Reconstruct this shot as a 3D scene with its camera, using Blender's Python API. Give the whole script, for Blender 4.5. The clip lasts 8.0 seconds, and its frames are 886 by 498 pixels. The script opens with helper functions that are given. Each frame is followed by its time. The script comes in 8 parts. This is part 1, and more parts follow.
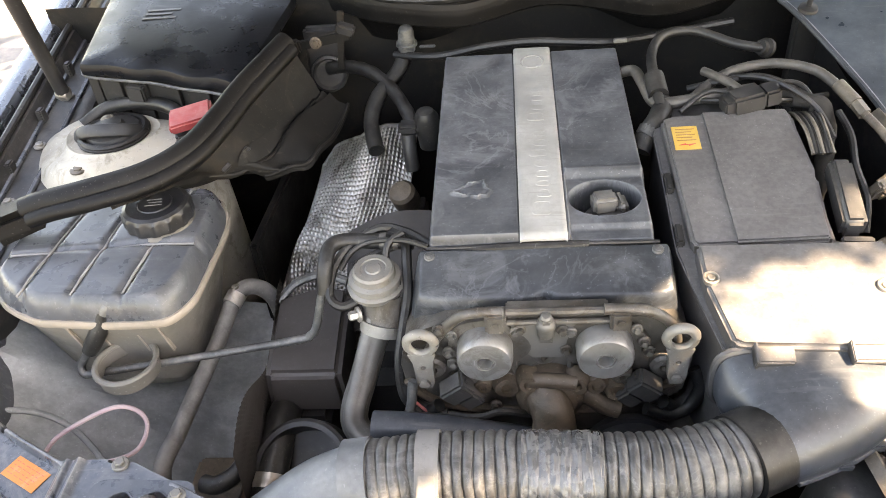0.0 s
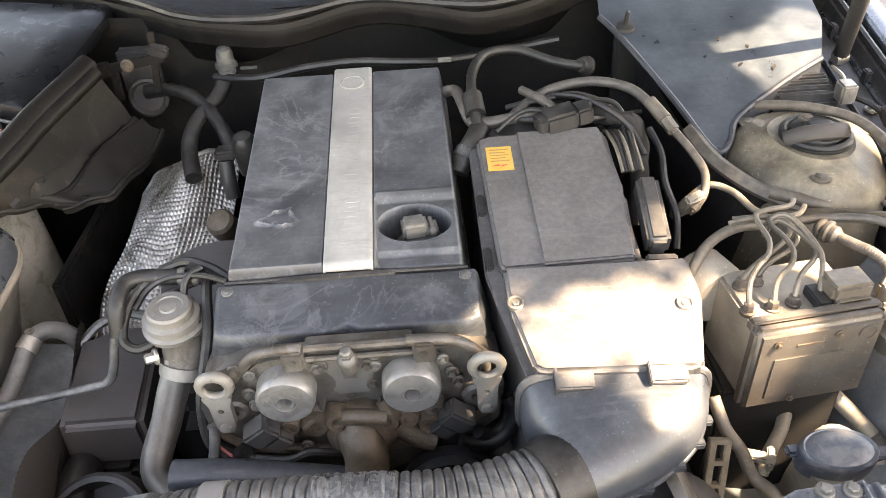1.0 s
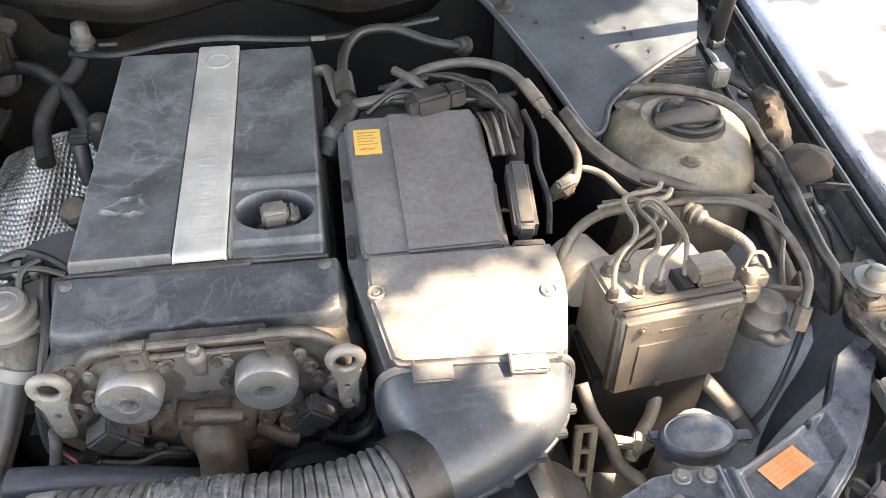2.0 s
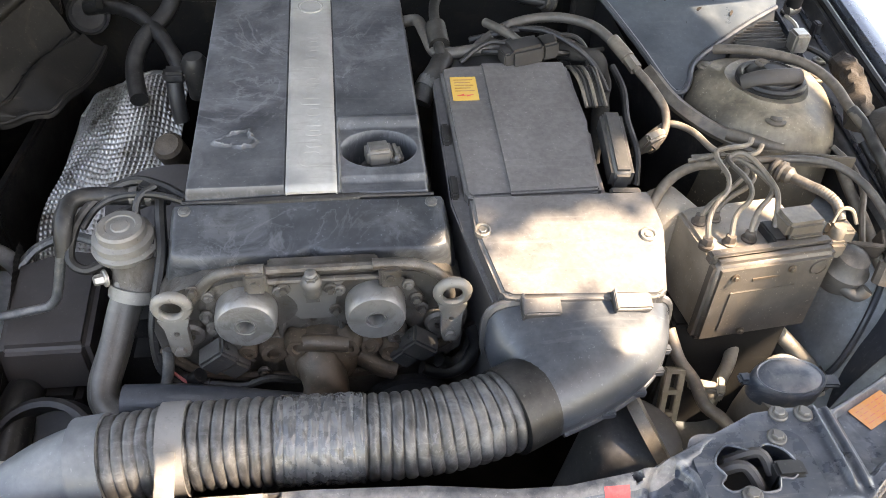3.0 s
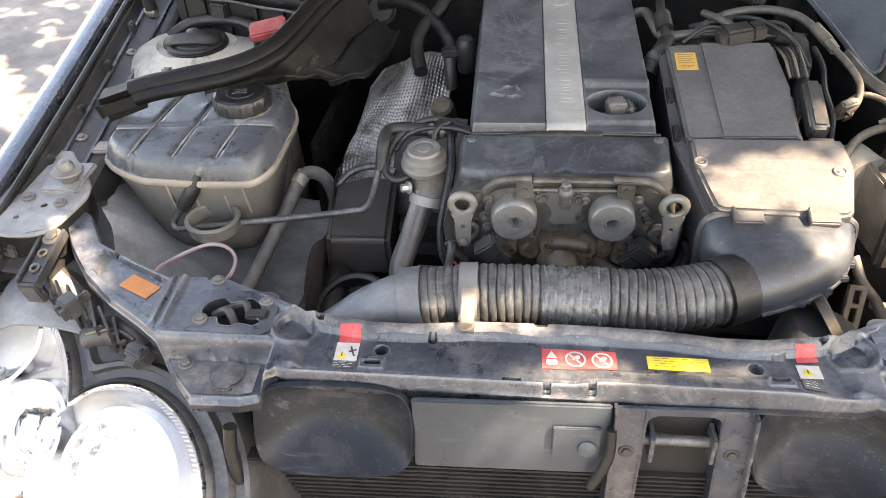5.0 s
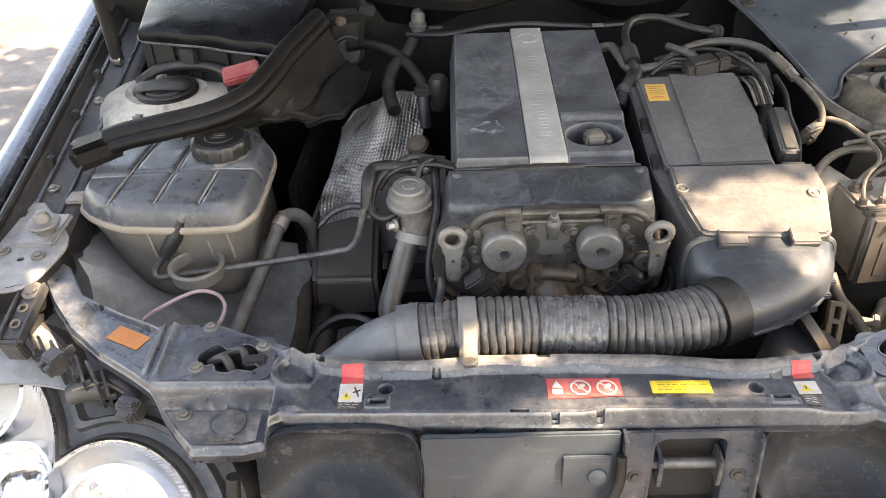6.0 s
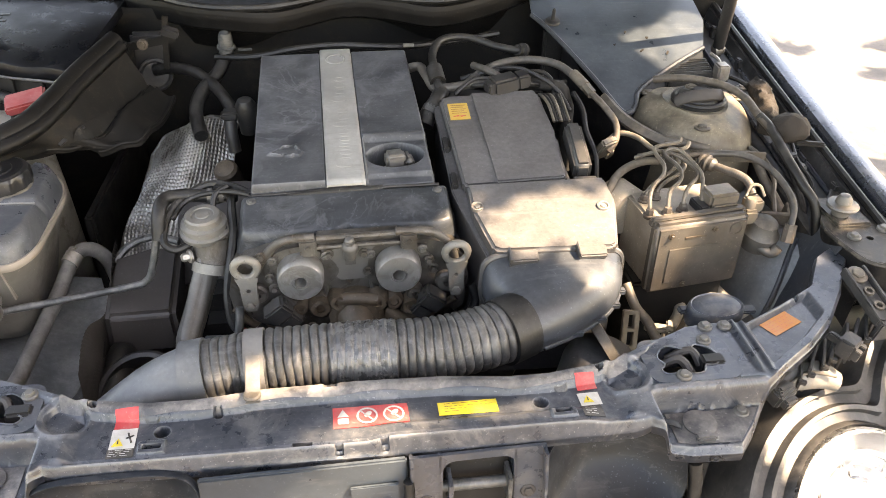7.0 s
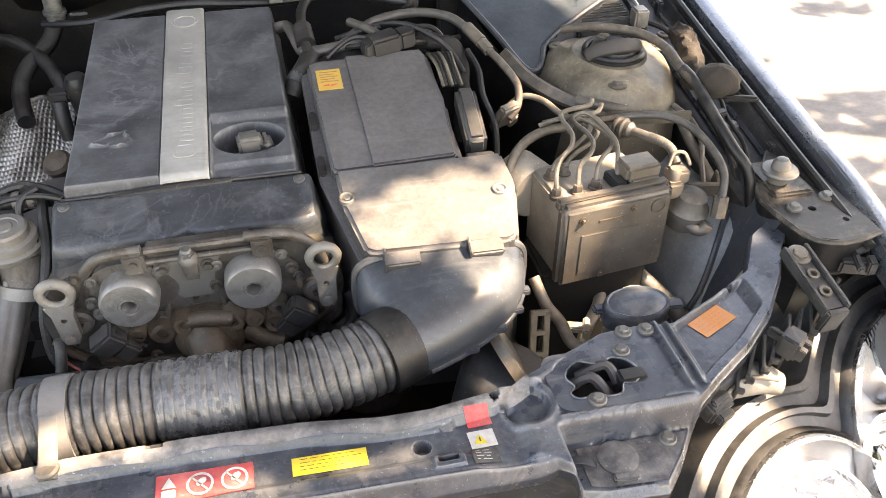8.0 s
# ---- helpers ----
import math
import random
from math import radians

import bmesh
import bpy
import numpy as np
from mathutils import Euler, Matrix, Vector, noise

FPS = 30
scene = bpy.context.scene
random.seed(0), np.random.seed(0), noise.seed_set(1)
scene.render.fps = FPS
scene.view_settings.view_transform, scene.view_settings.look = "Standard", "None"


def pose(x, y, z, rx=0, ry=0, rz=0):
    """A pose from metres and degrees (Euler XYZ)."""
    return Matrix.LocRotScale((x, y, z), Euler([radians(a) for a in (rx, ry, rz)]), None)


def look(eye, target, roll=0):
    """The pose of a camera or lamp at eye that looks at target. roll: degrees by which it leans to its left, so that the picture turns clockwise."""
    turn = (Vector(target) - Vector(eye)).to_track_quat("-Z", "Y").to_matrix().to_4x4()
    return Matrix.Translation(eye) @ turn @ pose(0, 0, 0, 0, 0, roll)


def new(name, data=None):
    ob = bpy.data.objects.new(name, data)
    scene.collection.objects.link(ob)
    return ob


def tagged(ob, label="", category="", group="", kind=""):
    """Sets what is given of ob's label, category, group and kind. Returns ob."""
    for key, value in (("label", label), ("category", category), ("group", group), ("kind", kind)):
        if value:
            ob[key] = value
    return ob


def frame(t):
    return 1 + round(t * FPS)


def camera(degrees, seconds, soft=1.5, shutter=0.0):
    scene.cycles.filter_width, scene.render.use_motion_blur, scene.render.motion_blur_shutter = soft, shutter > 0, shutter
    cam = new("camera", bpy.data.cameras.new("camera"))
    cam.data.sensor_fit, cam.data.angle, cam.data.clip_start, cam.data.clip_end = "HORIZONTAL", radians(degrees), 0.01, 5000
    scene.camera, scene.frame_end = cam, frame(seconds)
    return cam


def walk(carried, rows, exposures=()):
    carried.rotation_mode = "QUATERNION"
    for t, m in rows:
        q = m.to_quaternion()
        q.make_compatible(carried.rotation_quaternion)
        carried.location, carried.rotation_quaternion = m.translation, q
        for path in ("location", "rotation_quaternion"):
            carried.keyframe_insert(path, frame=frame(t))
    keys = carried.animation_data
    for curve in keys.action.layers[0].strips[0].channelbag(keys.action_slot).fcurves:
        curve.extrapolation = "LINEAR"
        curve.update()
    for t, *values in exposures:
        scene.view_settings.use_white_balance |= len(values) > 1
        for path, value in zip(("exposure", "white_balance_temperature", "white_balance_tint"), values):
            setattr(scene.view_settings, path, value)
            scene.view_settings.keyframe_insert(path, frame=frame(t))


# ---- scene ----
cam = camera(57.5, 8.0, soft=0.6)
PATH = [
    (0, (-0.019, -0.006, 1.387), (-0.203, 1.54, 0.131), -6.2),
    (0.5, (0.036, 0.013, 1.377), (-0.037, 1.574, 0.129), -4.8),
    (1, (0.093, 0.034, 1.366), (0.139, 1.603, 0.127), -3.1),
    (1.5, (0.145, 0.054, 1.355), (0.296, 1.602, 0.098), -1.8),
    (1.7, (0.161, 0.058, 1.351), (0.351, 1.596, 0.086), -1.0),
    (2.8, (0.099, 0.044, 1.335), (0.371, 1.536, 0.031), 3.1),
    (3, (0.047, 0.024, 1.332), (0.276, 1.513, 0.017), 3.0),
    (3.5, (-0.061, -0.025, 1.34), (-0.029, 1.44, -0.021), 0.3),
    (4, (-0.075, -0.096, 1.352), (-0.175, 1.376, 0.002), -2.0),
    (4.5, (-0.033, -0.21, 1.363), (-0.182, 1.305, 0.065), -2.8),
    (4.7, (-0.036, -0.253, 1.373), (-0.205, 1.279, 0.099), -2.8),
    (5.8, (-0.138, -0.28, 1.389), (-0.24, 1.331, 0.208), -2.6),
    (6, (-0.123, -0.276, 1.384), (-0.153, 1.344, 0.212), -2.2),
    (6.5, (-0.06, -0.27, 1.381), (0.083, 1.354, 0.222), -0.9),
    (7, (0.0, -0.263, 1.38), (0.244, 1.361, 0.238), 0.6),
    (7.5, (0.058, -0.242, 1.37), (0.341, 1.37, 0.219), 1.1),
    (8, (0.121, -0.096, 1.313), (0.473, 1.438, 0.078), -0.1),
]
walk(cam, [(t, look(eye, target, roll)) for t, eye, target, roll in PATH],
     [(0, 3.61, 11000, 18), (1, 3.66, 11000, 19), (1.5, 3.68, 10600, 18), (3, 3.25, 9700, 17), (4.5, 3.17, 9900, 18), (6, 2.97, 10500, 18), (7, 3.13, 11000, 18), (8, 3.18, 10600, 19)])

# ---- light ----
SUN = Vector((0.55, -0.22, 0.80)).normalized()
world = bpy.data.worlds.new("world")
scene.world = world
world.use_nodes = True
sky = world.node_tree.nodes.new("ShaderNodeTexSky")
sky.sky_type, sky.sun_disc = "NISHITA", False
sky.sun_elevation, sky.sun_rotation = math.asin(SUN.z), math.atan2(SUN.x, SUN.y)
back = world.node_tree.nodes["Background"]
back.inputs["Strength"].default_value = 0.15
world.node_tree.links.new(sky.outputs["Color"], back.inputs["Color"])
sun = new("sun", bpy.data.lights.new("sun", "SUN"))
sun.data.energy, sun.data.angle, sun.data.color = 3.7, radians(0.5), (1.0, 0.95, 0.88)
sun.matrix_world = look(SUN * 10, (0, 0, 0))

# ---- materials ----
def make(name, col, rough=0.55, metal=0.0, dust=0.3, dust_col=(0.33, 0.29, 0.24), dark=0.6, big=9.0, grain=140.0, bump=0.15,
         stain=0.0, stain_col=(0.3, 0.3, 0.31), coat=0.0, spec=0.5, up=0.7, trans=0.0, speck=0.16, scratch=0.0, flat=0.0, edge=0.0, vein=0.0):
    """A worn surface: two scales of colour change, dust on what faces up, stains, fine relief."""
    m = bpy.data.materials.new(name)
    m.use_nodes = True
    t = m.node_tree
    n, l = t.nodes, t.links
    p = n["Principled BSDF"]
    co = n.new("ShaderNodeTexCoord").outputs["Object"]

    def noise_of(scale, detail=4.0, rough_=0.6, dist=0.0):
        k = n.new("ShaderNodeTexNoise")
        k.inputs["Scale"].default_value, k.inputs["Detail"].default_value = scale, detail
        k.inputs["Roughness"].default_value, k.inputs["Distortion"].default_value = rough_, dist
        l.new(co, k.inputs["Vector"])
        return k.outputs["Fac"]

    def ramp(fac, a, b, lo=0.0, hi=1.0):
        k = n.new("ShaderNodeMapRange")
        k.inputs["From Min"].default_value, k.inputs["From Max"].default_value = a, b
        k.inputs["To Min"].default_value, k.inputs["To Max"].default_value = lo, hi
        l.new(fac, k.inputs["Value"])
        return k.outputs["Result"]

    def calc(op, a, b):
        k = n.new("ShaderNodeMath")
        k.operation = op
        for s, v in zip(k.inputs, (a, b)):
            if isinstance(v, (int, float)):
                s.default_value = v
            else:
                l.new(v, s)
        return k.outputs[0]

    def mixed(fac, a, b):
        k = n.new("ShaderNodeMix")
        k.data_type = "RGBA"
        l.new(fac, k.inputs["Factor"])
        for s, v in ((k.inputs["A"], a), (k.inputs["B"], b)):
            if isinstance(v, tuple):
                s.default_value = (*v, 1)
            else:
                l.new(v, s)
        return k.outputs["Result"]

    large, mid, fine = noise_of(big, 3.0), noise_of(big * 5, 5.0, 0.65), noise_of(grain, 3.0)
    c = mixed(ramp(large, 0.35, 0.65), tuple(v * dark for v in col), tuple(col))
    c = mixed(ramp(fine, 0.3, 0.7, 0.0, 0.22), c, tuple(v * 0.55 for v in col))
    if stain > 0:
        s1 = ramp(noise_of(big * 2.2, 6.0, 0.7, 1.2), 0.52, 0.62, 0.0, stain)
        c = mixed(s1, c, stain_col)
        s2 = ramp(noise_of(big * 9, 5.0, 0.7, 0.8), 0.62, 0.68, 0.0, stain)
        c = mixed(s2, c, stain_col)
    if scratch > 0:
        mp = n.new("ShaderNodeMapping")
        mp.inputs["Scale"].default_value, mp.inputs["Rotation"].default_value = (14, 150, 60), (0.2, 0.1, 0.7)
        l.new(co, mp.inputs["Vector"])
        sn = n.new("ShaderNodeTexNoise")
        sn.inputs["Scale"].default_value, sn.inputs["Detail"].default_value = 1.0, 4.0
        l.new(mp.outputs[0], sn.inputs["Vector"])
        c = mixed(calc("MULTIPLY", ramp(sn.outputs["Fac"], 0.60, 0.68, 0.0, scratch), ramp(large, 0.4, 0.6, 0.2, 1.0)), c, stain_col)
    if vein > 0:
        off = calc("ABSOLUTE", calc("SUBTRACT", noise_of(big * 1.7, 5.0, 0.6, 1.4), 0.5), 0.0)
        c = mixed(calc("MULTIPLY", ramp(off, 0.024, 0.004, 0.0, vein), ramp(noise_of(big * 1.1, 2.0), 0.48, 0.60)), c, stain_col)
    rgh = ramp(mid, 0.3, 0.7, max(rough - 0.1, 0.03), min(rough + 0.12, 1.0))
    if dust > 0:
        g = n.new("ShaderNodeNewGeometry")
        sep = n.new("ShaderNodeSeparateXYZ")
        l.new(g.outputs["Normal"], sep.inputs[0])
        upward = ramp(sep.outputs["Z"], -0.1, 0.9, 1.0 - up, 1.0)
        d = calc("MULTIPLY", calc("MULTIPLY", ramp(mid, 0.36, 0.66, 0.25 + 0.5 * flat, 1.3 - 0.2 * flat), upward), dust)
        d = calc("MULTIPLY", d, ramp(large, 0.36, 0.64, 0.45 + 0.35 * flat, 1.3 - 0.2 * flat))
        d = calc("MULTIPLY", d, ramp(fine, 0.35, 0.65, 0.84, 1.14))
        if edge > 0:
            d = calc("ADD", d, calc("MULTIPLY", ramp(g.outputs["Pointiness"], 0.515, 0.56), edge))
        k = n.new("ShaderNodeClamp")
        l.new(d, k.inputs["Value"])
        d = k.outputs[0]
        c = mixed(d, c, tuple(dust_col))
        rgh = calc("MAXIMUM", rgh, calc("MULTIPLY", d, 0.85))
        if metal > 0:
            l.new(calc("MULTIPLY", calc("SUBTRACT", 1.0, d), metal), p.inputs["Metallic"])
    elif metal > 0:
        p.inputs["Metallic"].default_value = metal
    if speck > 0:
        dots = noise_of(grain * 2.2, 2.0, 0.5)
        c = mixed(calc("MULTIPLY", ramp(dots, 0.66, 0.72), ramp(mid, 0.4, 0.6, 0.1, speck)), c, tuple(min(v * 1.5 + 0.05, 0.7) for v in dust_col))
        c = mixed(calc("MULTIPLY", ramp(dots, 0.34, 0.28), ramp(mid, 0.6, 0.4, 0.1, speck)), c, tuple(v * 0.3 for v in col))
    l.new(c, p.inputs["Base Color"])
    l.new(rgh, p.inputs["Roughness"])
    p.inputs["Specular IOR Level"].default_value = spec
    p.inputs["Coat Weight"].default_value = coat
    p.inputs["Transmission Weight"].default_value = trans
    if bump > 0:
        b = n.new("ShaderNodeBump")
        b.inputs["Strength"].default_value, b.inputs["Distance"].default_value = bump, 0.002
        l.new(calc("ADD", calc("MULTIPLY", mid, 0.7), calc("MULTIPLY", fine, 0.4)), b.inputs["Height"])
        l.new(b.outputs["Normal"], p.inputs["Normal"])
    return m


M = dict(
    chrome_bright=make("polished_chrome", (0.85, 0.85, 0.86), 0.08, metal=1.0, dust=0.0, bump=0.0, dark=0.97, speck=0),
    cover=make("cover_plastic", (0.026, 0.03, 0.036), 0.42, dust=0.46, dust_col=(0.152, 0.158, 0.167), stain=0.22, stain_col=(0.27, 0.27, 0.285), scratch=0.14, big=4.5, flat=0.3, edge=0.5, vein=0.26, speck=0.3),
    vcover=make("head_cover_plastic", (0.014, 0.018, 0.023), 0.4, dust=0.3, dust_col=(0.085, 0.093, 0.104), stain=0.2, stain_col=(0.2, 0.21, 0.22), scratch=0.12, big=6, flat=0.3, edge=0.3, vein=0.2, speck=0.35),
    box=make("filter_box_plastic", (0.034, 0.034, 0.035), 0.42, dust=0.5, dust_col=(0.188, 0.179, 0.179), big=3.5, bump=0.05, scratch=0.12, flat=0.92, speck=0.25),
    duct=make("duct_plastic", (0.027, 0.033, 0.043), 0.36, dust=0.40, dust_col=(0.125, 0.134, 0.147), big=3.5, bump=0.06, scratch=0.2, flat=0.4, speck=0.25),
    black=make("black_plastic", (0.013, 0.013, 0.0145), 0.5, dust=0.25, dust_col=(0.10, 0.095, 0.09)),
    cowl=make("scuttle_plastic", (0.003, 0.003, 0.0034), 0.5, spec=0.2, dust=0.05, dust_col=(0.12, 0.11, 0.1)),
    soot=make("sooty_black", (0.017, 0.0165, 0.0165), 0.7, dust=0.22, dust_col=(0.085, 0.078, 0.07), spec=0.25, scratch=0.3, stain_col=(0.05, 0.045, 0.04)),
    rubber=make("rubber", (0.007, 0.0075, 0.0085), 0.42, spec=0.35, dust=0.18, dust_col=(0.15, 0.14, 0.13), bump=0.3),
    hose=make("ribbed_hose_rubber", (0.020, 0.020, 0.021), 0.42, dust=0.45, dust_col=(0.165, 0.158, 0.152), stain=0.2, stain_col=(0.30, 0.30, 0.305), bump=0.35, big=11, scratch=0.15, flat=0.1, edge=0.7, vein=0.15),
    paint=make("dark_blue_body_paint", (0.017, 0.027, 0.045), 0.3, dust=0.30, dust_col=(0.165, 0.163, 0.162), stain=0.2, stain_col=(0.2, 0.19, 0.18), coat=0.35, scratch=0.4, big=6, bump=0.08, flat=0.25),
    paint_edge=make("dusty_body_paint", (0.017, 0.027, 0.045), 0.32, dust=0.34, dust_col=(0.18, 0.183, 0.19), stain=0.3, stain_col=(0.19, 0.185, 0.18), coat=0.3, scratch=0.4, big=7, bump=0.12, flat=0.1, edge=0.5, vein=0.18, speck=0.4),
    dustyflange=make("dust_caked_paint", (0.024, 0.030, 0.040), 0.4, dust=0.66, dust_col=(0.29, 0.265, 0.245), big=9, stain=0.45, stain_col=(0.10, 0.09, 0.085), scratch=0.3, speck=0.4, bump=0.15),
    fender=make("glossy_body_paint", (0.11, 0.13, 0.158), 0.24, metal=0.7, dust=0.12, dust_col=(0.24, 0.22, 0.20), coat=0.8, bump=0.0, big=5, scratch=0.1, speck=0.1),
    inner=make("inner_body_paint", (0.017, 0.018, 0.021), 0.45, dust=0.34, dust_col=(0.118, 0.11, 0.102), stain=0.2, stain_col=(0.15, 0.13, 0.11)),
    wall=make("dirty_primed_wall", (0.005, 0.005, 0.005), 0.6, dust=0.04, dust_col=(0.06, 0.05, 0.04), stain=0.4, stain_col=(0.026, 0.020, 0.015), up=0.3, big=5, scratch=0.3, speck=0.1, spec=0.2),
    grimy=make("grimy_cast_aluminium", (0.135, 0.127, 0.118), 0.48, metal=0.4, dust=0.4, dust_col=(0.125, 0.106, 0.088), big=15, dark=0.22, stain=0.85, stain_col=(0.045, 0.034, 0.026), bump=0.6, speck=0.6, vein=0.5),
    brown=make("oily_brown_metal", (0.085, 0.063, 0.046), 0.5, metal=0.1, dust=0.45, dust_col=(0.15, 0.115, 0.083), big=16, stain=0.75, stain_col=(0.028, 0.022, 0.017), bump=0.5, speck=0.6),
    alloy=make("bare_alloy_block", (0.34, 0.31, 0.27), 0.5, metal=0.25, dust=0.5, dust_col=(0.42, 0.365, 0.30), big=12, stain=0.35, stain_col=(0.2, 0.16, 0.12), speck=0.5),
    sleeve=make("dusty_brown_rubber", (0.062, 0.049, 0.040), 0.6, dust=0.5, dust_col=(0.20, 0.165, 0.135), big=16, stain=0.4, stain_col=(0.05, 0.04, 0.03), speck=0.4),
    grimepipe=make("grimy_pipe", (0.050, 0.047, 0.044), 0.5, dust=0.45, dust_col=(0.155, 0.135, 0.118), big=14, stain=0.3, stain_col=(0.03, 0.027, 0.024)),
    # Two tones of one plate: shade darkens the right, open sky pales the left.
    shadeplate=make("shaded_grimy_corner_plate", (0.024, 0.021, 0.019), 0.55, dust=0.5, dust_col=(0.085, 0.074, 0.064), big=9, stain=0.5, stain_col=(0.17, 0.14, 0.11), dark=0.5, scratch=0.4, speck=0.4),
    litplate=make("lit_dusty_corner_plate", (0.20, 0.205, 0.21), 0.5, dust=0.5, dust_col=(0.36, 0.35, 0.335), big=9, stain=0.4, stain_col=(0.09, 0.085, 0.08), dark=0.6, scratch=0.3, speck=0.4),
    chargepipe=make("grey_pipe_plastic", (0.085, 0.092, 0.10), 0.42, dust=0.5, dust_col=(0.25, 0.258, 0.265), big=6, flat=0.4, scratch=0.2, stain=0.15, stain_col=(0.08, 0.08, 0.08)),
    magnet=make("magnet_steel", (0.27, 0.268, 0.265), 0.4, metal=0.6, dust=0.45, dust_col=(0.2, 0.187, 0.172), bump=0.2, stain=0.55, stain_col=(0.12, 0.105, 0.09), big=18),
    cast=make("pale_cast_aluminium", (0.23, 0.222, 0.205), 0.5, metal=0.3, dust=0.4, dust_col=(0.2, 0.182, 0.162), bump=0.4, stain=0.45, stain_col=(0.16, 0.13, 0.10), big=16, speck=0.6),
    strip=make("brushed_aluminium", (0.54, 0.535, 0.51), 0.42, metal=0.55, dust=0.4, dust_col=(0.38, 0.365, 0.335), bump=0.12, stain=0.25, stain_col=(0.3, 0.27, 0.23), scratch=0.4),
    tank=make("smoked_tank_plastic", (0.034, 0.041, 0.052), 0.3, dust=0.29, dust_col=(0.19, 0.195, 0.205), big=5, stain=0.12, stain_col=(0.28, 0.28, 0.285), bump=0.06, scratch=0.25, flat=0.75),
    tanklow=make("yellowed_tank_plastic", (0.145, 0.134, 0.118), 0.45, dust=0.4, dust_col=(0.168, 0.153, 0.133), big=9, stain=0.6, stain_col=(0.115, 0.10, 0.085), bump=0.15, vein=0.4, speck=0.5),
    flange=make("tank_seam_plastic", (0.30, 0.255, 0.215), 0.55, dust=0.4, dust_col=(0.35, 0.30, 0.255), stain=0.4, stain_col=(0.17, 0.145, 0.12)),
    tankline=make("tank_weld_line", (0.22, 0.215, 0.21), 0.4, dust=0.5, dust_col=(0.33, 0.32, 0.305), stain=0.3, stain_col=(0.1, 0.1, 0.1)),
    cap=make("black_cap_plastic", (0.008, 0.0085, 0.011), 0.36, dust=0.16, dust_col=(0.13, 0.13, 0.135)),
    steel=make("zinc_steel", (0.45, 0.43, 0.40), 0.38, metal=0.85, dust=0.4, dust_col=(0.3, 0.26, 0.22), stain=0.3, stain_col=(0.16, 0.12, 0.09), big=30),
    dullpipe=make("dull_steel_pipe", (0.135, 0.13, 0.123), 0.48, metal=0.3, dust=0.45, dust_col=(0.185, 0.172, 0.156), bump=0.25, stain=0.4, stain_col=(0.12, 0.105, 0.09), big=14, vein=0.4),
    pipe=make("painted_pipe", (0.06, 0.066, 0.07), 0.4, metal=0.3, dust=0.4, dust_col=(0.22, 0.205, 0.19), stain=0.3, stain_col=(0.2, 0.2, 0.19), big=14),
    tan=make("dusty_tan_metal", (0.13, 0.113, 0.095), 0.5, metal=0.3, dust=0.5, dust_col=(0.25, 0.212, 0.17), stain=0.4, stain_col=(0.10, 0.08, 0.06), big=18),
    abs=make("dusty_aluminium_block", (0.095, 0.084, 0.074), 0.5, metal=0.35, dust=0.45, dust_col=(0.135, 0.117, 0.1), big=12, stain=0.4, stain_col=(0.1, 0.08, 0.062), speck=0.6),
    tower=make("dusty_primed_steel", (0.50, 0.47, 0.41), 0.5, dust=0.5, dust_col=(0.50, 0.45, 0.37), big=7, stain=0.6, stain_col=(0.11, 0.095, 0.06), dark=0.5, speck=0.5),
    shield=make("aluminium_foil", (0.54, 0.535, 0.52), 0.36, metal=0.92, dust=0.25, dust_col=(0.20, 0.18, 0.15), big=3.4, stain=0.85, stain_col=(0.070, 0.060, 0.048), dark=0.22, bump=0.1, up=0.5),
    # Rust stains, plus sunlit top and shaded front put into colour by facing.
    tower_brown=make("rust_stained_steel_lit_top", (0.075, 0.061, 0.044), 0.5, dust=0.48, dust_col=(0.46, 0.385, 0.285), big=6, stain=0.6, stain_col=(0.05, 0.045, 0.038), dark=0.4, speck=0.4, scratch=0.3, vein=0.2, up=1.0, flat=0.3),
    mark=make("worn_grey_mark", (0.32, 0.315, 0.30), 0.5, dust=0.3, dust_col=(0.3, 0.28, 0.26)),
    scoop=make("dark_scoop_plastic", (0.022, 0.031, 0.042), 0.36, dust=0.40, dust_col=(0.098, 0.12, 0.14), big=5, flat=0.4, scratch=0.25, stain_col=(0.14, 0.14, 0.145), bump=0.05),
    bowl=make("dark_bowl_plastic", (0.005, 0.0075, 0.012), 0.45, spec=0.3, dust=0.13, dust_col=(0.04, 0.052, 0.066), big=6, flat=0.3, scratch=0.3, stain=0.12, stain_col=(0.12, 0.12, 0.12), bump=0.08, speck=0.3),
    lab_amber=make("amber_label", (0.50, 0.30, 0.06), 0.55, dust=0.2, dust_col=(0.5, 0.36, 0.15), bump=0.02, dark=0.92),
    amberink=make("amber_label_print", (0.30, 0.13, 0.02), 0.5, dust=0.2, bump=0.0),
    lidm=make("glossy_black_lid", (0.006, 0.007, 0.0095), 0.3, spec=0.14, dust=0.10, dust_col=(0.034, 0.038, 0.045), big=4, flat=0.5, scratch=0.25, stain_col=(0.12, 0.12, 0.125), bump=0.04),
    liner=make("dusty_liner_plastic", (0.12, 0.133, 0.145), 0.5, dust=0.6, dust_col=(0.36, 0.385, 0.4), big=5, flat=0.5, vein=0.2, stain=0.2, stain_col=(0.07, 0.07, 0.07), bump=0.1),
    tape=make("silver_tape", (0.085, 0.09, 0.097), 0.26, metal=0.3, dust=0.4, dust_col=(0.19, 0.18, 0.172), stain=0.35, stain_col=(0.14, 0.135, 0.13), big=14, bump=0.3, scratch=0.2, edge=0.4),
    screen=make("dusty_dark_glass", (0.014, 0.018, 0.024), 0.5, dust=0.1, dust_col=(0.1, 0.1, 0.1), bump=0.0),
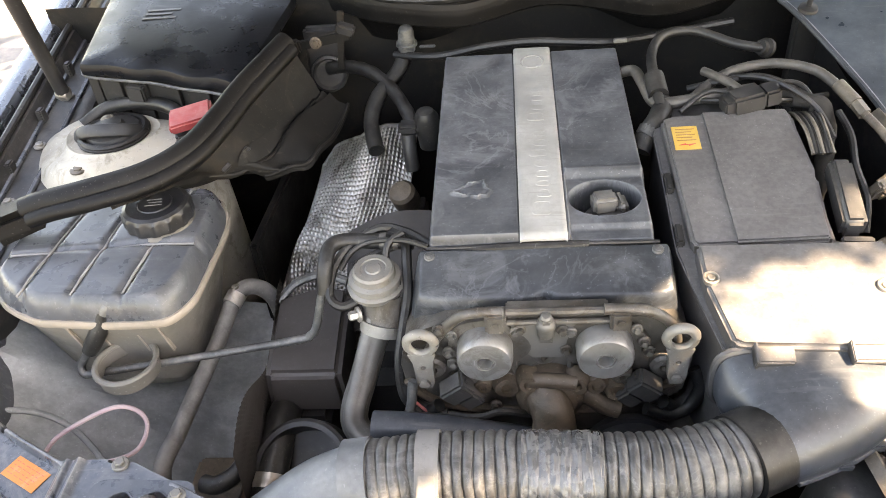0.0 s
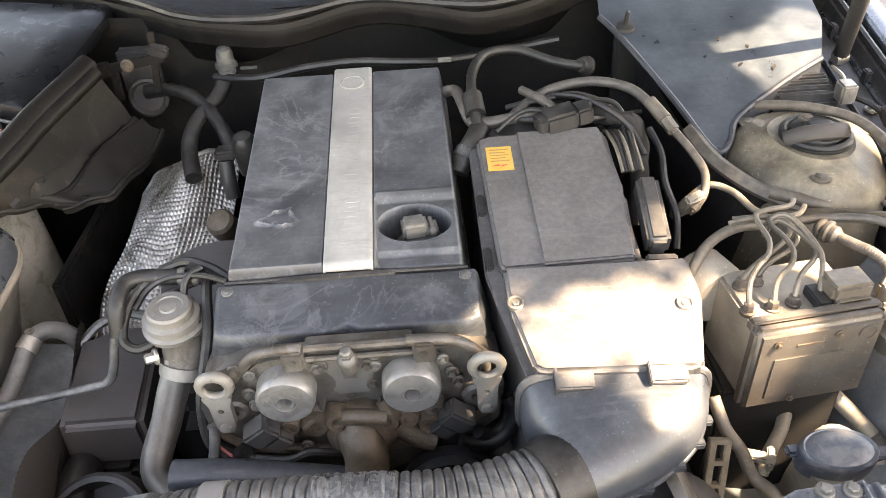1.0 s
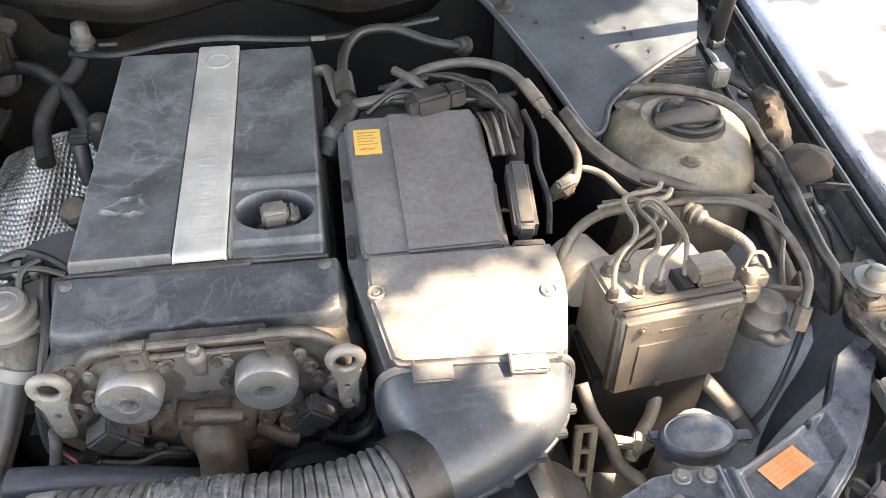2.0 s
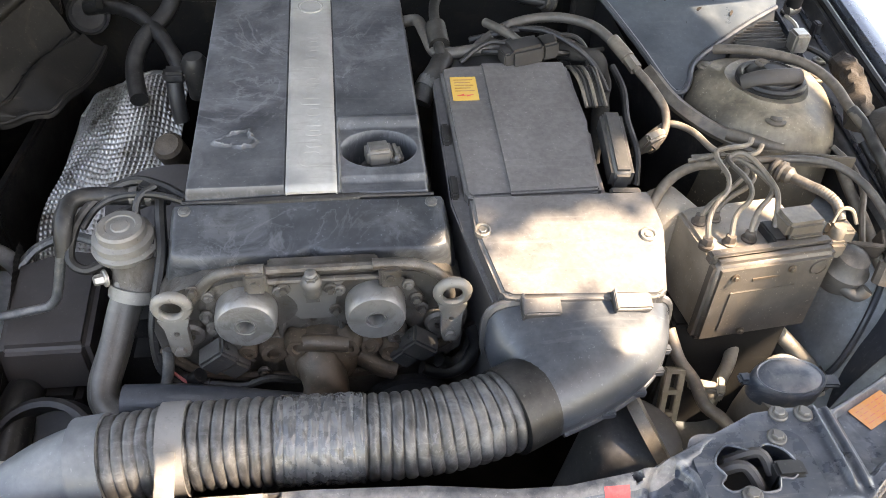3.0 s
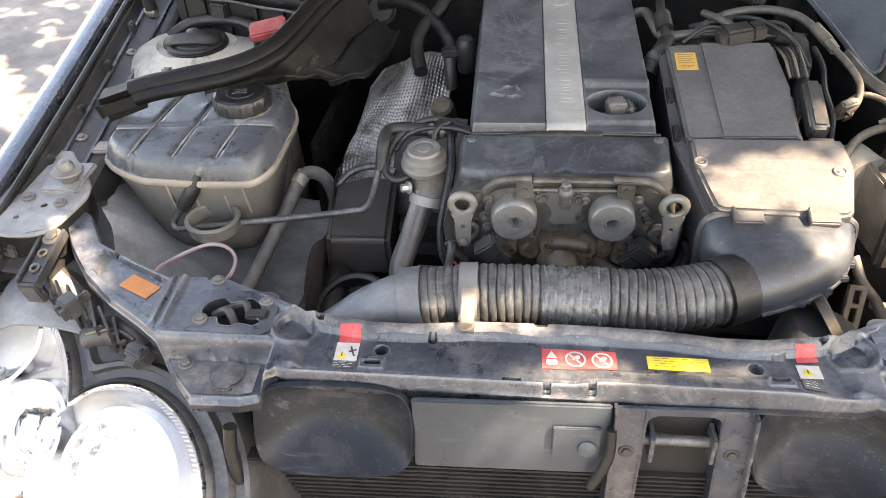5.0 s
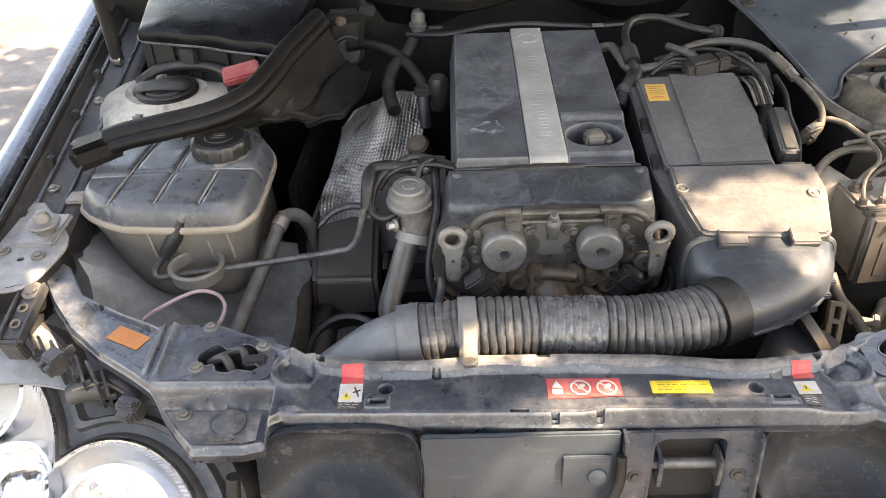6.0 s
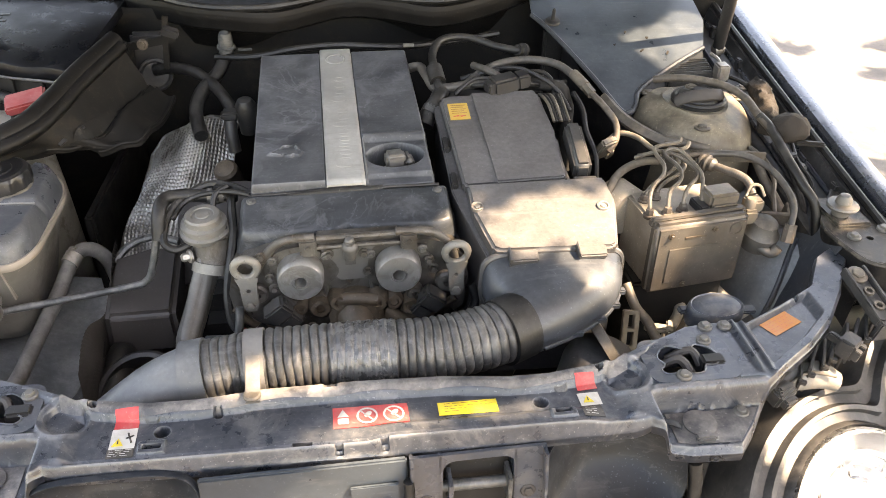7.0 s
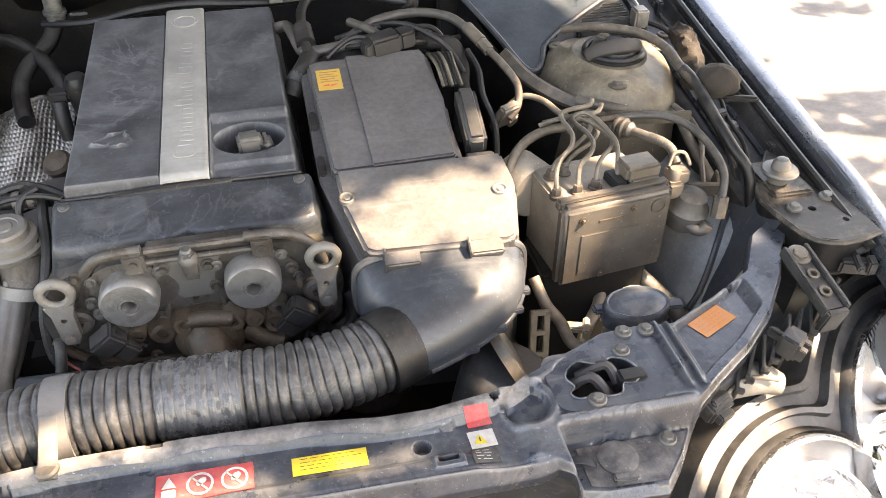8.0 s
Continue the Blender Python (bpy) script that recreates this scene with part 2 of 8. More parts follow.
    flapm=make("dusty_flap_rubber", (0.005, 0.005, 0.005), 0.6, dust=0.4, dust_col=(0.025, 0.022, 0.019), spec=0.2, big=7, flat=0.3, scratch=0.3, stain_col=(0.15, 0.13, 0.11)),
    red=make("red_plastic", (0.45, 0.055, 0.055), 0.45, dust=0.35, dust_col=(0.5, 0.3, 0.28)),
    lab_orange=make("orange_label", (0.60, 0.20, 0.04), 0.55, dust=0.2, dust_col=(0.50, 0.28, 0.13), bump=0.02, dark=0.9, stain=0.2, stain_col=(0.5, 0.42, 0.34)),
    lab_yellow=make("yellow_label", (0.75, 0.55, 0.04), 0.5, dust=0.2, dust_col=(0.5, 0.42, 0.2), bump=0.02, dark=0.9, stain=0.15, stain_col=(0.4, 0.33, 0.15)),
    lab_red=make("red_label", (0.56, 0.035, 0.04), 0.5, dust=0.25, dust_col=(0.45, 0.28, 0.25), bump=0.02, dark=0.9, stain=0.2, stain_col=(0.4, 0.2, 0.18)),
    lab_white=make("white_label", (0.62, 0.60, 0.56), 0.5, dust=0.35, dust_col=(0.36, 0.32, 0.28), bump=0.02, dark=0.85, stain=0.3, stain_col=(0.25, 0.22, 0.2)),
    ink=make("label_ink", (0.025, 0.025, 0.025), 0.5, dust=0.25),
    blue=make("blue_cap_plastic", (0.016, 0.03, 0.05), 0.36, dust=0.42, dust_col=(0.17, 0.17, 0.172), stain=0.25, stain_col=(0.22, 0.21, 0.2)),
    chrome=make("reflector_chrome", (0.85, 0.85, 0.86), 0.28, metal=1.0, dust=0.0, bump=0.0, dark=0.97, speck=0),
    lampplate=make("silver_mask", (0.62, 0.62, 0.62), 0.4, metal=0.6, dust=0.0, bump=0.0, dark=0.9, speck=0),
    guard=make("dull_brown_guard", (0.034, 0.029, 0.027), 0.6, dust=0.5, dust_col=(0.082, 0.074, 0.071), big=5, flat=0.5),
    pink=make("pink_wire", (0.30, 0.20, 0.225), 0.5, dust=0.3),
    foam=make("brown_felt", (0.022, 0.017, 0.014), 0.9, dust=0.3, dust_col=(0.06, 0.048, 0.038), bump=1.0, grain=300),
    lampback=make("lamp_housing_plastic", (0.018, 0.020, 0.024), 0.42, dust=0.36, dust_col=(0.12, 0.113, 0.106), stain=0.15, stain_col=(0.22, 0.20, 0.18), edge=0.1),
    asphalt=make("asphalt", (0.10, 0.098, 0.095), 0.9, dust=0.7, dust_col=(0.22, 0.205, 0.19), big=1.6, grain=90, bump=0.8, dark=0.7, up=0.0, vein=0.6, stain_col=(0.05, 0.05, 0.05), speck=0.5),
    leaf=make("leaf", (0.06, 0.1, 0.03), 0.5, dust=0.0, bump=0.0, big=2.0, grain=20, speck=0),
    bark=make("bark", (0.16, 0.12, 0.09), 0.9, dust=0.0, bump=0.8, big=4.0, grain=40, speck=0),
)
glass = bpy.data.materials.new("clear_lens")
glass.use_nodes = True
gp = glass.node_tree.nodes["Principled BSDF"]
gp.inputs["Base Color"].default_value, gp.inputs["Roughness"].default_value = (0.96, 0.97, 0.98, 1), 0.04
gp.inputs["Transmission Weight"].default_value, gp.inputs["IOR"].default_value = 1.0, 1.25
M["glass"] = glass


# ---- mesh tools ----
def part(name, bm, material, parent=None, label="", crease=38):
    """Links a bmesh as one mesh object under a thing or a part; the mesh is given in world metres."""
    me = bpy.data.meshes.new(name)
    bmesh.ops.recalc_face_normals(bm, faces=bm.faces[:])
    bm.to_mesh(me)
    bm.free()
    me.polygons.foreach_set("use_smooth", [True] * len(me.polygons))
    me.set_sharp_from_angle(angle=radians(crease))
    me.materials.append(material)
    ob = new(name, me)
    if parent is not None:
        ob.parent = parent
        ob.matrix_parent_inverse = Matrix.Translation(-parent.location if parent.parent is None else Vector((0, 0, 0)))
    if label:
        tagged(ob, label)
    return ob


def thing(name, label, category, at, group="", kind=""):
    ob = new(name)
    ob.empty_display_size = 0.02
    ob.location = at
    return tagged(ob, label, category, group, kind)


def solid(name, bm, material, label, category, group="", kind="", crease=38):
    return tagged(part(name, bm, material, None, "", crease), label, category, group, kind)


def merge(*bms):
    out = bms[0]
    for b in bms[1:]:
        me = bpy.data.meshes.new("tmp")
        b.to_mesh(me)
        b.free()
        out.from_mesh(me)
        bpy.data.meshes.remove(me)
    return out


def moved(bm, m):
    bmesh.ops.transform(bm, matrix=m, verts=bm.verts[:])
    return bm


def bent(bm, fn):
    for v in bm.verts:
        v.co = Vector(fn(*v.co))
    return bm


def box(x0, x1, y0, y1, z0, z1, bevel=0.004, seg=2):
    bm = bmesh.new()
    bmesh.ops.create_cube(bm, size=1)
    for v in bm.verts:
        v.co = Vector((x0 + (v.co.x + 0.5) * (x1 - x0), y0 + (v.co.y + 0.5) * (y1 - y0), z0 + (v.co.z + 0.5) * (z1 - z0)))
    if bevel > 0:
        bmesh.ops.bevel(bm, geom=bm.edges[:], offset=bevel, segments=seg, affect="EDGES", clamp_overlap=True)
    return bm


def prism(pts, z0, z1, bevel=0.004, seg=2, taper=1.0):
    """An upright prism over an outline, its top outline scaled by taper, edges bevelled."""
    bm = bmesh.new()
    cx, cy = sum(p[0] for p in pts) / len(pts), sum(p[1] for p in pts) / len(pts)
    lo = [bm.verts.new((x, y, z0)) for x, y in pts]
    hi = [bm.verts.new((cx + (x - cx) * taper, cy + (y - cy) * taper, z1)) for x, y in pts]
    n = len(pts)
    bm.faces.new(lo[::-1]), bm.faces.new(hi)
    for i in range(n):
        bm.faces.new((lo[i], lo[(i + 1) % n], hi[(i + 1) % n], hi[i]))
    if bevel > 0:
        bmesh.ops.bevel(bm, geom=bm.edges[:], offset=bevel, segments=seg, affect="EDGES", clamp_overlap=True)
    return bm


def plate(outer, holes, z0, z1):
    """A flat plate with real holes."""
    bm = bmesh.new()
    for loop in (outer, *holes):
        vs = [bm.verts.new((x, y, z0)) for x, y in loop]
        for i, v in enumerate(vs):
            bm.edges.new((v, vs[(i + 1) % len(vs)]))
    bmesh.ops.triangle_fill(bm, use_beauty=True, use_dissolve=False, edges=bm.edges[:])
    out = bmesh.ops.extrude_face_region(bm, geom=bm.faces[:])
    for v in out["geom"]:
        if isinstance(v, bmesh.types.BMVert):
            v.co.z = z1
    return bm


def ring(cx, cy, r, n=20, ry=None, turn=0.0):
    ry = r if ry is None else ry
    a0 = radians(turn)
    return [(cx + r * math.cos(a) * math.cos(a0) - ry * math.sin(a) * math.sin(a0), cy + r * math.cos(a) * math.sin(a0) + ry * math.sin(a) * math.cos(a0))
            for a in (2 * math.pi * i / n for i in range(n))]


def rounded(x0, x1, y0, y1, r, n=5):
    out = []
    for cx, cy, a in ((x1 - r, y1 - r, 0), (x0 + r, y1 - r, 90), (x0 + r, y0 + r, 180), (x1 - r, y0 + r, 270)):
        out += [(cx + r * math.cos(radians(a + 90 * i / n)), cy + r * math.sin(radians(a + 90 * i / n))) for i in range(n + 1)]
    return out


def smooth_line(pts, res=6, closed=False):
    """Catmull-Rom points through pts."""
    p = [Vector(q) for q in pts]
    n = len(p)
    out = []
    for i in range(n if closed else n - 1):
        a, b, c, d = (p[(i - 1) % n], p[i], p[(i + 1) % n], p[(i + 2) % n]) if closed else (p[max(i - 1, 0)], p[i], p[i + 1], p[min(i + 2, n - 1)])
        for k in range(res):
            t = k / res
            out.append(0.5 * ((2 * b) + (c - a) * t + (2 * a - 5 * b + 4 * c - d) * t * t + (3 * b - a - 3 * c + d) * t ** 3))
    if not closed:
        out.append(p[-1])
    return out


def tube(pts, r, seg=10, res=6, width=None, smooth=True, cap=True):
    """A round pipe along pts; width(s, a): radius factor by the share of length and the angle."""
    line = smooth_line(pts, res) if smooth else [Vector(q) for q in pts]
    bm = bmesh.new()
    ups, rings = None, []
    total = max(sum((b - a).length for a, b in zip(line, line[1:])), 1e-9)
    run = 0.0
    for i, q in enumerate(line):
        if i:
            run += (q - line[i - 1]).length
        d = (line[min(i + 1, len(line) - 1)] - line[max(i - 1, 0)]).normalized()
        if ups is None:
            ups = d.orthogonal().normalized()
        ups = (ups - d * ups.dot(d)).normalized()
        side = d.cross(ups)
        row = []
        for k in range(seg):
            a = 2 * math.pi * k / seg
            f = width(run / total, a) if width else 1.0
            row.append(bm.verts.new(q + (ups * math.cos(a) + side * math.sin(a)) * r * f))
        rings.append(row)
    for a, b in zip(rings, rings[1:]):
        for k in range(seg):
            bm.faces.new((a[k], a[(k + 1) % seg], b[(k + 1) % seg], b[k]))
    if cap:
        bm.faces.new(rings[0][::-1]), bm.faces.new(rings[-1])
    return bm


def lathe(profile, at, axis=(0, 0, 1), seg=28):
    """A turned body: rows of (radius, height) along axis from at."""
    bm = bmesh.new()
    rings = []
    for r, h in profile:
        rings.append([bm.verts.new((r * math.cos(2 * math.pi * k / seg), r * math.sin(2 * math.pi * k / seg), h)) for k in range(seg)])
    for a, b in zip(rings, rings[1:]):
        for k in range(seg):
            bm.faces.new((a[k], a[(k + 1) % seg], b[(k + 1) % seg], b[k]))
    bm.faces.new(rings[0][::-1]), bm.faces.new(rings[-1])
    turn = Vector((0, 0, 1)).rotation_difference(Vector(axis)).to_matrix().to_4x4()
    return moved(bm, Matrix.Translation(at) @ turn)


def sheet(fn, nu, nv, thick=0.002):
    """A curved panel: fn(u, v) with u, v from 0 to 1, given a thickness downwards."""
    bm = bmesh.new()
    g = [[bm.verts.new(fn(i / nu, j / nv)) for j in range(nv + 1)] for i in range(nu + 1)]
    for i in range(nu):
        for j in range(nv):
            bm.faces.new((g[i][j], g[i + 1][j], g[i + 1][j + 1], g[i][j + 1]))
    if thick:
        h = [[bm.verts.new(v.co - Vector((0, 0, thick))) for v in row] for row in g]
        for i in range(nu):
            for j in range(nv):
                bm.faces.new((h[i][j + 1], h[i + 1][j + 1], h[i + 1][j], h[i][j]))
        edge = [(i, 0) for i in range(nu)] + [(nu, j) for j in range(nv)] + [(i, nv) for i in range(nu, 0, -1)] + [(0, j) for j in range(nv, 0, -1)]
        for (a, b), (c, d) in zip(edge, edge[1:] + edge[:1]):
            bm.faces.new((g[c][d], g[a][b], h[a][b], h[c][d]))
    return bm


def pillow(outline, rows, top=None):
    """Rings of an outline drawn in towards its middle: rows of (share of size, z); top(x, y) adds height."""
    bm = bmesh.new()
    n = len(outline)
    cx, cy = sum(p[0] for p in outline) / n, sum(p[1] for p in outline) / n
    rings = []
    for s, z in rows:
        row = []
        for x, y in outline:
            x, y = cx + (x - cx) * s, cy + (y - cy) * s
            row.append(bm.verts.new((x, y, z + (top(x, y) if top else 0.0))))
        rings.append(row)
    for a, b in zip(rings, rings[1:]):
        for k in range(n):
            bm.faces.new((a[k], a[(k + 1) % n], b[(k + 1) % n], b[k]))
    bm.faces.new(rings[0][::-1]), bm.faces.new(rings[-1])
    return bm


def dense(pts, n):
    """The closed outline pts resampled to about n points."""
    p = [Vector((*q, 0)) for q in pts]
    p.append(p[0])
    total = sum((b - a).length for a, b in zip(p, p[1:]))
    out = []
    for a, b in zip(p, p[1:]):
        k = max(1, round(n * (b - a).length / total))
        out += [tuple((a + (b - a) * (i / k)).xy) for i in range(k)]
    return out


def bolt(at, axis=(0, 0, 1), r=0.007, h=0.006, washer=True):
    bm = lathe([(r, 0), (r, h * 0.85), (r * 0.85, h)], at, axis, 6)
    if washer:
        bm = merge(bm, lathe([(r * 1.6, -0.001), (r * 1.6, 0.0015), (r * 1.4, 0.0025)], at, axis, 16))
    return bm


def sm(a, b, x):
    t = min(max((x - a) / (b - a), 0.0), 1.0)
    return t * t * (3 - 2 * t)


def lerp_rows(rows, x):
    for (a, p), (b, q) in zip(rows, rows[1:]):
        if x <= b:
            t = min(max((x - a) / (b - a), 0), 1)
            return p + (q - p) * t
    return rows[-1][1]

# ---- ground ----
def ground_z(x, y):
    return 0.0


bm = bmesh.new()
bmesh.ops.create_grid(bm, x_segments=60, y_segments=60, size=300)
solid("ground", bm, M["asphalt"], "grey dusty asphalt yard in dappled sunlight", "ground", kind="structure")

# ---- car body ----
body = thing("car_body", "dark blue car body with its bonnet open and engine bay bare", "car", (0, 1.0, 0))


def crest(y):
    return 0.76 + 0.155 * (y - 0.54)


FENDER = [(0.772, -0.024), (0.775, -0.008), (0.780, -0.001), (0.790, 0.001), (0.802, 0.0), (0.814, -0.004), (0.823, -0.012), (0.829, -0.028), (0.834, -0.07), (0.840, -0.15), (0.842, -0.28), (0.840, -0.5)]
RAIL = [(0.672, -0.09), (0.675, -0.045), (0.683, -0.04), (0.715, -0.038), (0.735, -0.036), (0.742, -0.03), (0.748, -0.012), (0.768, -0.01), (0.772, -0.024)]


def along(profile, side, y0, y1, ny, slim):
    def fn(u, v):
        k = v * (len(profile) - 1)
        i = min(int(k), len(profile) - 2)
        f = k - i
        x = profile[i][0] * (1 - f) + profile[i + 1][0] * f
        z = profile[i][1] * (1 - f) + profile[i + 1][1] * f
        y = y0 + (y1 - y0) * u
        x += 0.06 * (sm(0.6, 1.7, y)) * slim - 0.09 * (1 - sm(0.36, 0.62, y)) * sm(0.70, 0.8, x) * slim
        return (side * x, y, crest(y) + z)
    return sheet(fn, ny, (len(profile) - 1) * 3, 0.003)


for side in (-1, 1):
    part("fender", along(FENDER, side, 0.42 if side < 0 else 0.40, 1.7, 40, 0.35), M["fender"], body, "glossy dark blue front wing")
    rail = part("inner_rail", along(RAIL, side, 0.50, 1.5, 40, 0.35), M["inner"], body, "dusty painted rail with bolts along the wing")
    seal = [(side * (0.757 + 0.02 * sm(0.6, 1.7, y)), y, crest(y) - 0.006) for y in [0.5 + 0.1 * i for i in range(11)]]
    part("gutter_seal", tube(seal, 0.006, 8, 3), M["rubber"], body, "black rubber edge seal")
    for rx, dz in ((0.700, -0.037), (0.738, -0.033)):
        part("rail_fold", tube([(side * (rx + 0.02 * sm(0.6, 1.7, y)), y, crest(y) + dz) for y in [0.70 + 0.08 * i for i in range(10)]], 0.004, 6, 3), M["paint"], rail)
    for y in (0.68, 0.77, 0.88, 1.0, 1.12):
        part("wing_bolt", bolt((side * 0.728, y, crest(y) - 0.036), r=0.006), M["steel"], rail, "dusty hexagon bolt")
    for y in (0.6, 0.7, 0.82, 0.94, 1.06, 1.18):
        z = crest(y)
        part("rail_lug", box(side * 0.745 - 0.005, side * 0.745 + 0.005, y - 0.008, y + 0.008, z - 0.04, z - 0.015, 0.002), M["inner"], rail)

    # the shell of the wheel housing, which closes the bay at the side
    def housing(u, v, side=side):
        y = 0.56 + u * 0.80
        x = 0.70 - 0.16 * sm(0.0, 1.0, v) - 0.03 * math.sin(v * 6.0)
        return (side * (x + 0.02 * math.sin(9 * y)), y, 0.70 - 0.42 * v + 0.06 * math.sin(3 * y + v))
    part("wheel_housing", sheet(housing, 30, 16, 0.004), M["duct"], body, "dark dusty inner wing panel")
    part("sill_pan", box(side * 0.45, side * 0.86, 0.35, 1.7, 0.22, 0.26, 0.02), M["soot"], body)

part("floor_pan", box(-0.62, 0.62, 0.30, 1.6, 0.20, 0.24, 0.02), M["soot"], body, "sooty black undertray")


def arch(x):
    return 0.86 - 0.03 * math.exp(-((abs(x - 0.02) - 0.3) / 0.12) ** 2)


# firewall with its stiffening folds
def wall(u, v):
    x = -0.80 + 1.6 * u
    z = 0.24 + 0.66 * v
    return (x, 1.24 + 0.012 * math.sin(14 * x) - 0.03 * math.exp(-((x + 0.3) / 0.09) ** 2) + 0.02 * math.sin(9 * z), z)


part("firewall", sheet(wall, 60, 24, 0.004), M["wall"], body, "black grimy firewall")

LIP = [(-0.75, 1.40), (-0.45, 1.33), (-0.30, 1.24), (-0.22, 1.175), (-0.10, 1.155), (0.02, 1.205), (0.12, 1.18), (0.20, 1.155), (0.32, 1.20), (0.45, 1.29), (0.75, 1.40)]


def lip_y(x):
    xs, ys = [p[0] for p in LIP], [p[1] for p in LIP]
    q = smooth_line([(a, b, 0) for a, b in LIP], 8)
    for a, b in zip(q, q[1:]):
        if a.x <= x <= b.x:
            return a.y + (b.y - a.y) * (x - a.x) / (b.x - a.x)
    return ys[0]


COWL = [(0.012, -0.042), (-0.002, -0.034), (-0.006, -0.012), (-0.004, -0.002), (0.004, 0.002), (0.02, -0.004), (0.05, -0.012), (0.13, -0.02)]


def cowl(u, v):
    x = -0.72 + 1.44 * u
    k = v * (len(COWL) - 1)
    i = min(int(k), len(COWL) - 2)
    f = k - i
    a, b = COWL[i], COWL[i + 1]
    dy, dz = a[0] + (b[0] - a[0]) * f, a[1] + (b[1] - a[1]) * f
    return (x, lip_y(x) + dy, 0.918 + dz + 0.004 * math.sin(22 * x))


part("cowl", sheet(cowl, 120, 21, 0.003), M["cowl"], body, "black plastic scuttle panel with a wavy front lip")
part("scuttle_seal", tube([(x, lip_y(x), 0.922) for x in [-0.70 + 0.05 * i for i in range(29)]], 0.0065, 8, 3), M["rubber"], body, "black rubber bonnet seal")


part("rear_bay_seal", tube([(-0.20, 1.16, 0.835), (-0.13, 1.125, 0.845), (-0.06, 1.125, 0.856), (0.01, 1.13, 0.858), (0.08, 1.125, 0.855), (0.14, 1.135, 0.848), (0.22, 1.17, 0.84), (0.32, 1.19, 0.845)], 0.006, 8, 6), M["rubber"], body, "black rubber arch seal behind the engine")
for x in (0.142, -0.07):
    part("seal_clip", box(x - 0.010, x + 0.010, 1.12, 1.126, 0.852, 0.858, 0.001), M["cast"], body)


def under_cowl(u, v):
    x = -0.45 + 0.95 * u
    return (x, lip_y(x) + 0.02 + 0.03 * v, 0.885 - 0.05 * v - 0.035 * (1 - sm(0.05, 0.2, abs(x - 0.02))) * -v)


part("plenum_front", sheet(under_cowl, 60, 8, 0.003), M["cowl"], body, "black plenum panel under the scuttle")


def screen(u, v):
    x = -0.72 + 1.44 * u
    return (x * (1 - 0.1 * v), 1.42 + 0.75 * v - 0.12 * (x / 0.72) ** 2 * -1 - 0.16, 0.885 + 0.44 * v)


part("windscreen", sheet(screen, 20, 10, 0.005), M["screen"], body, "dark windscreen behind the scuttle")
part("wiper_arm", tube([(0.12, 1.21, 0.925), (0.13, 1.26, 0.94), (0.0, 1.38, 0.95), (-0.4, 1.42, 0.95)], 0.008, 8), M["black"], body, "black wiper arm")


# the raised bonnet on its struts
def bonnet(u, v):
    x = -0.74 + 1.48 * u
    ang = radians(52)
    d = 0.02 + 1.02 * v
    sag = 0.05 * (1 - (2 * u - 1) ** 2)
    d *= 1 - 0.10 * (2 * u - 1) ** 2 * v
    return (x * (1 - 0.07 * v), 1.36 - d * math.cos(ang) + sag * math.sin(ang), 0.99 + d * math.sin(ang) + sag * math.cos(ang))


hood = part("bonnet", sheet(bonnet, 24, 24, 0.02), M["fender"], body, "dark blue bonnet propped open on two struts")
for side in (-1, 1):
    foot, head = Vector((side * 0.715, 1.09, 0.835)), Vector((side * 0.60, 0.80, 1.58))
    strut = part("gas_strut", tube([foot, foot.lerp(head, 0.55)], 0.011, 12, 1), M["black"], body, "black bonnet gas strut")
    part("strut_rod", tube([foot.lerp(head, 0.54), head], 0.005, 10, 1), M["steel"], strut, "bright strut rod")
    part("strut_ball", lathe([(0.004, -0.012), (0.011, -0.008), (0.013, 0), (0.01, 0.009), (0.004, 0.012)], foot, (side, 0, 0.2), 16), M["steel"], strut, "steel ball joint")

# ---- radiator support ----
REAR = [(0.0, 0.406), (0.10, 0.404), (0.17, 0.396), (0.22, 0.396), (0.30, 0.409), (0.355, 0.437), (0.41, 0.464), (0.45, 0.468), (0.49, 0.464), (0.55, 0.494), (0.61, 0.528), (0.645, 0.582), (0.69, 0.61)]
FRONT = [(0.0, 0.316), (0.318, 0.318), (0.335, 0.300), (0.36, 0.293), (0.415, 0.291), (0.44, 0.318), (0.466, 0.352), (0.50, 0.378), (0.55, 0.412), (0.60, 0.456), (0.64, 0.505), (0.665, 0.545), (0.69, 0.575)]
HOLES = [(-0.205, 0.361, 0.0075), (0.205, 0.361, 0.0075), (-0.281, 0.397, 0.004), (0.281, 0.397, 0.004), (-0.148, 0.379, 0.0045), (-0.575, 0.505, 0.005), (0.575, 0.505, 0.005), (-0.435, 0.464, 0.004)]
SLOTS = [(-0.213, 0.340, 0.009, 0.0028), (0.225, 0.340, 0.009, 0.0028), (-0.058, 0.328, 0.010, 0.0022), (-0.02, 0.322, 0.004, 0.0035), (0.028, 0.322, 0.004, 0.0035), (-0.025, 0.400, 0.007, 0.003)]
LATCH = [(0.390, 0.4035, 0.043, 0.0285)]


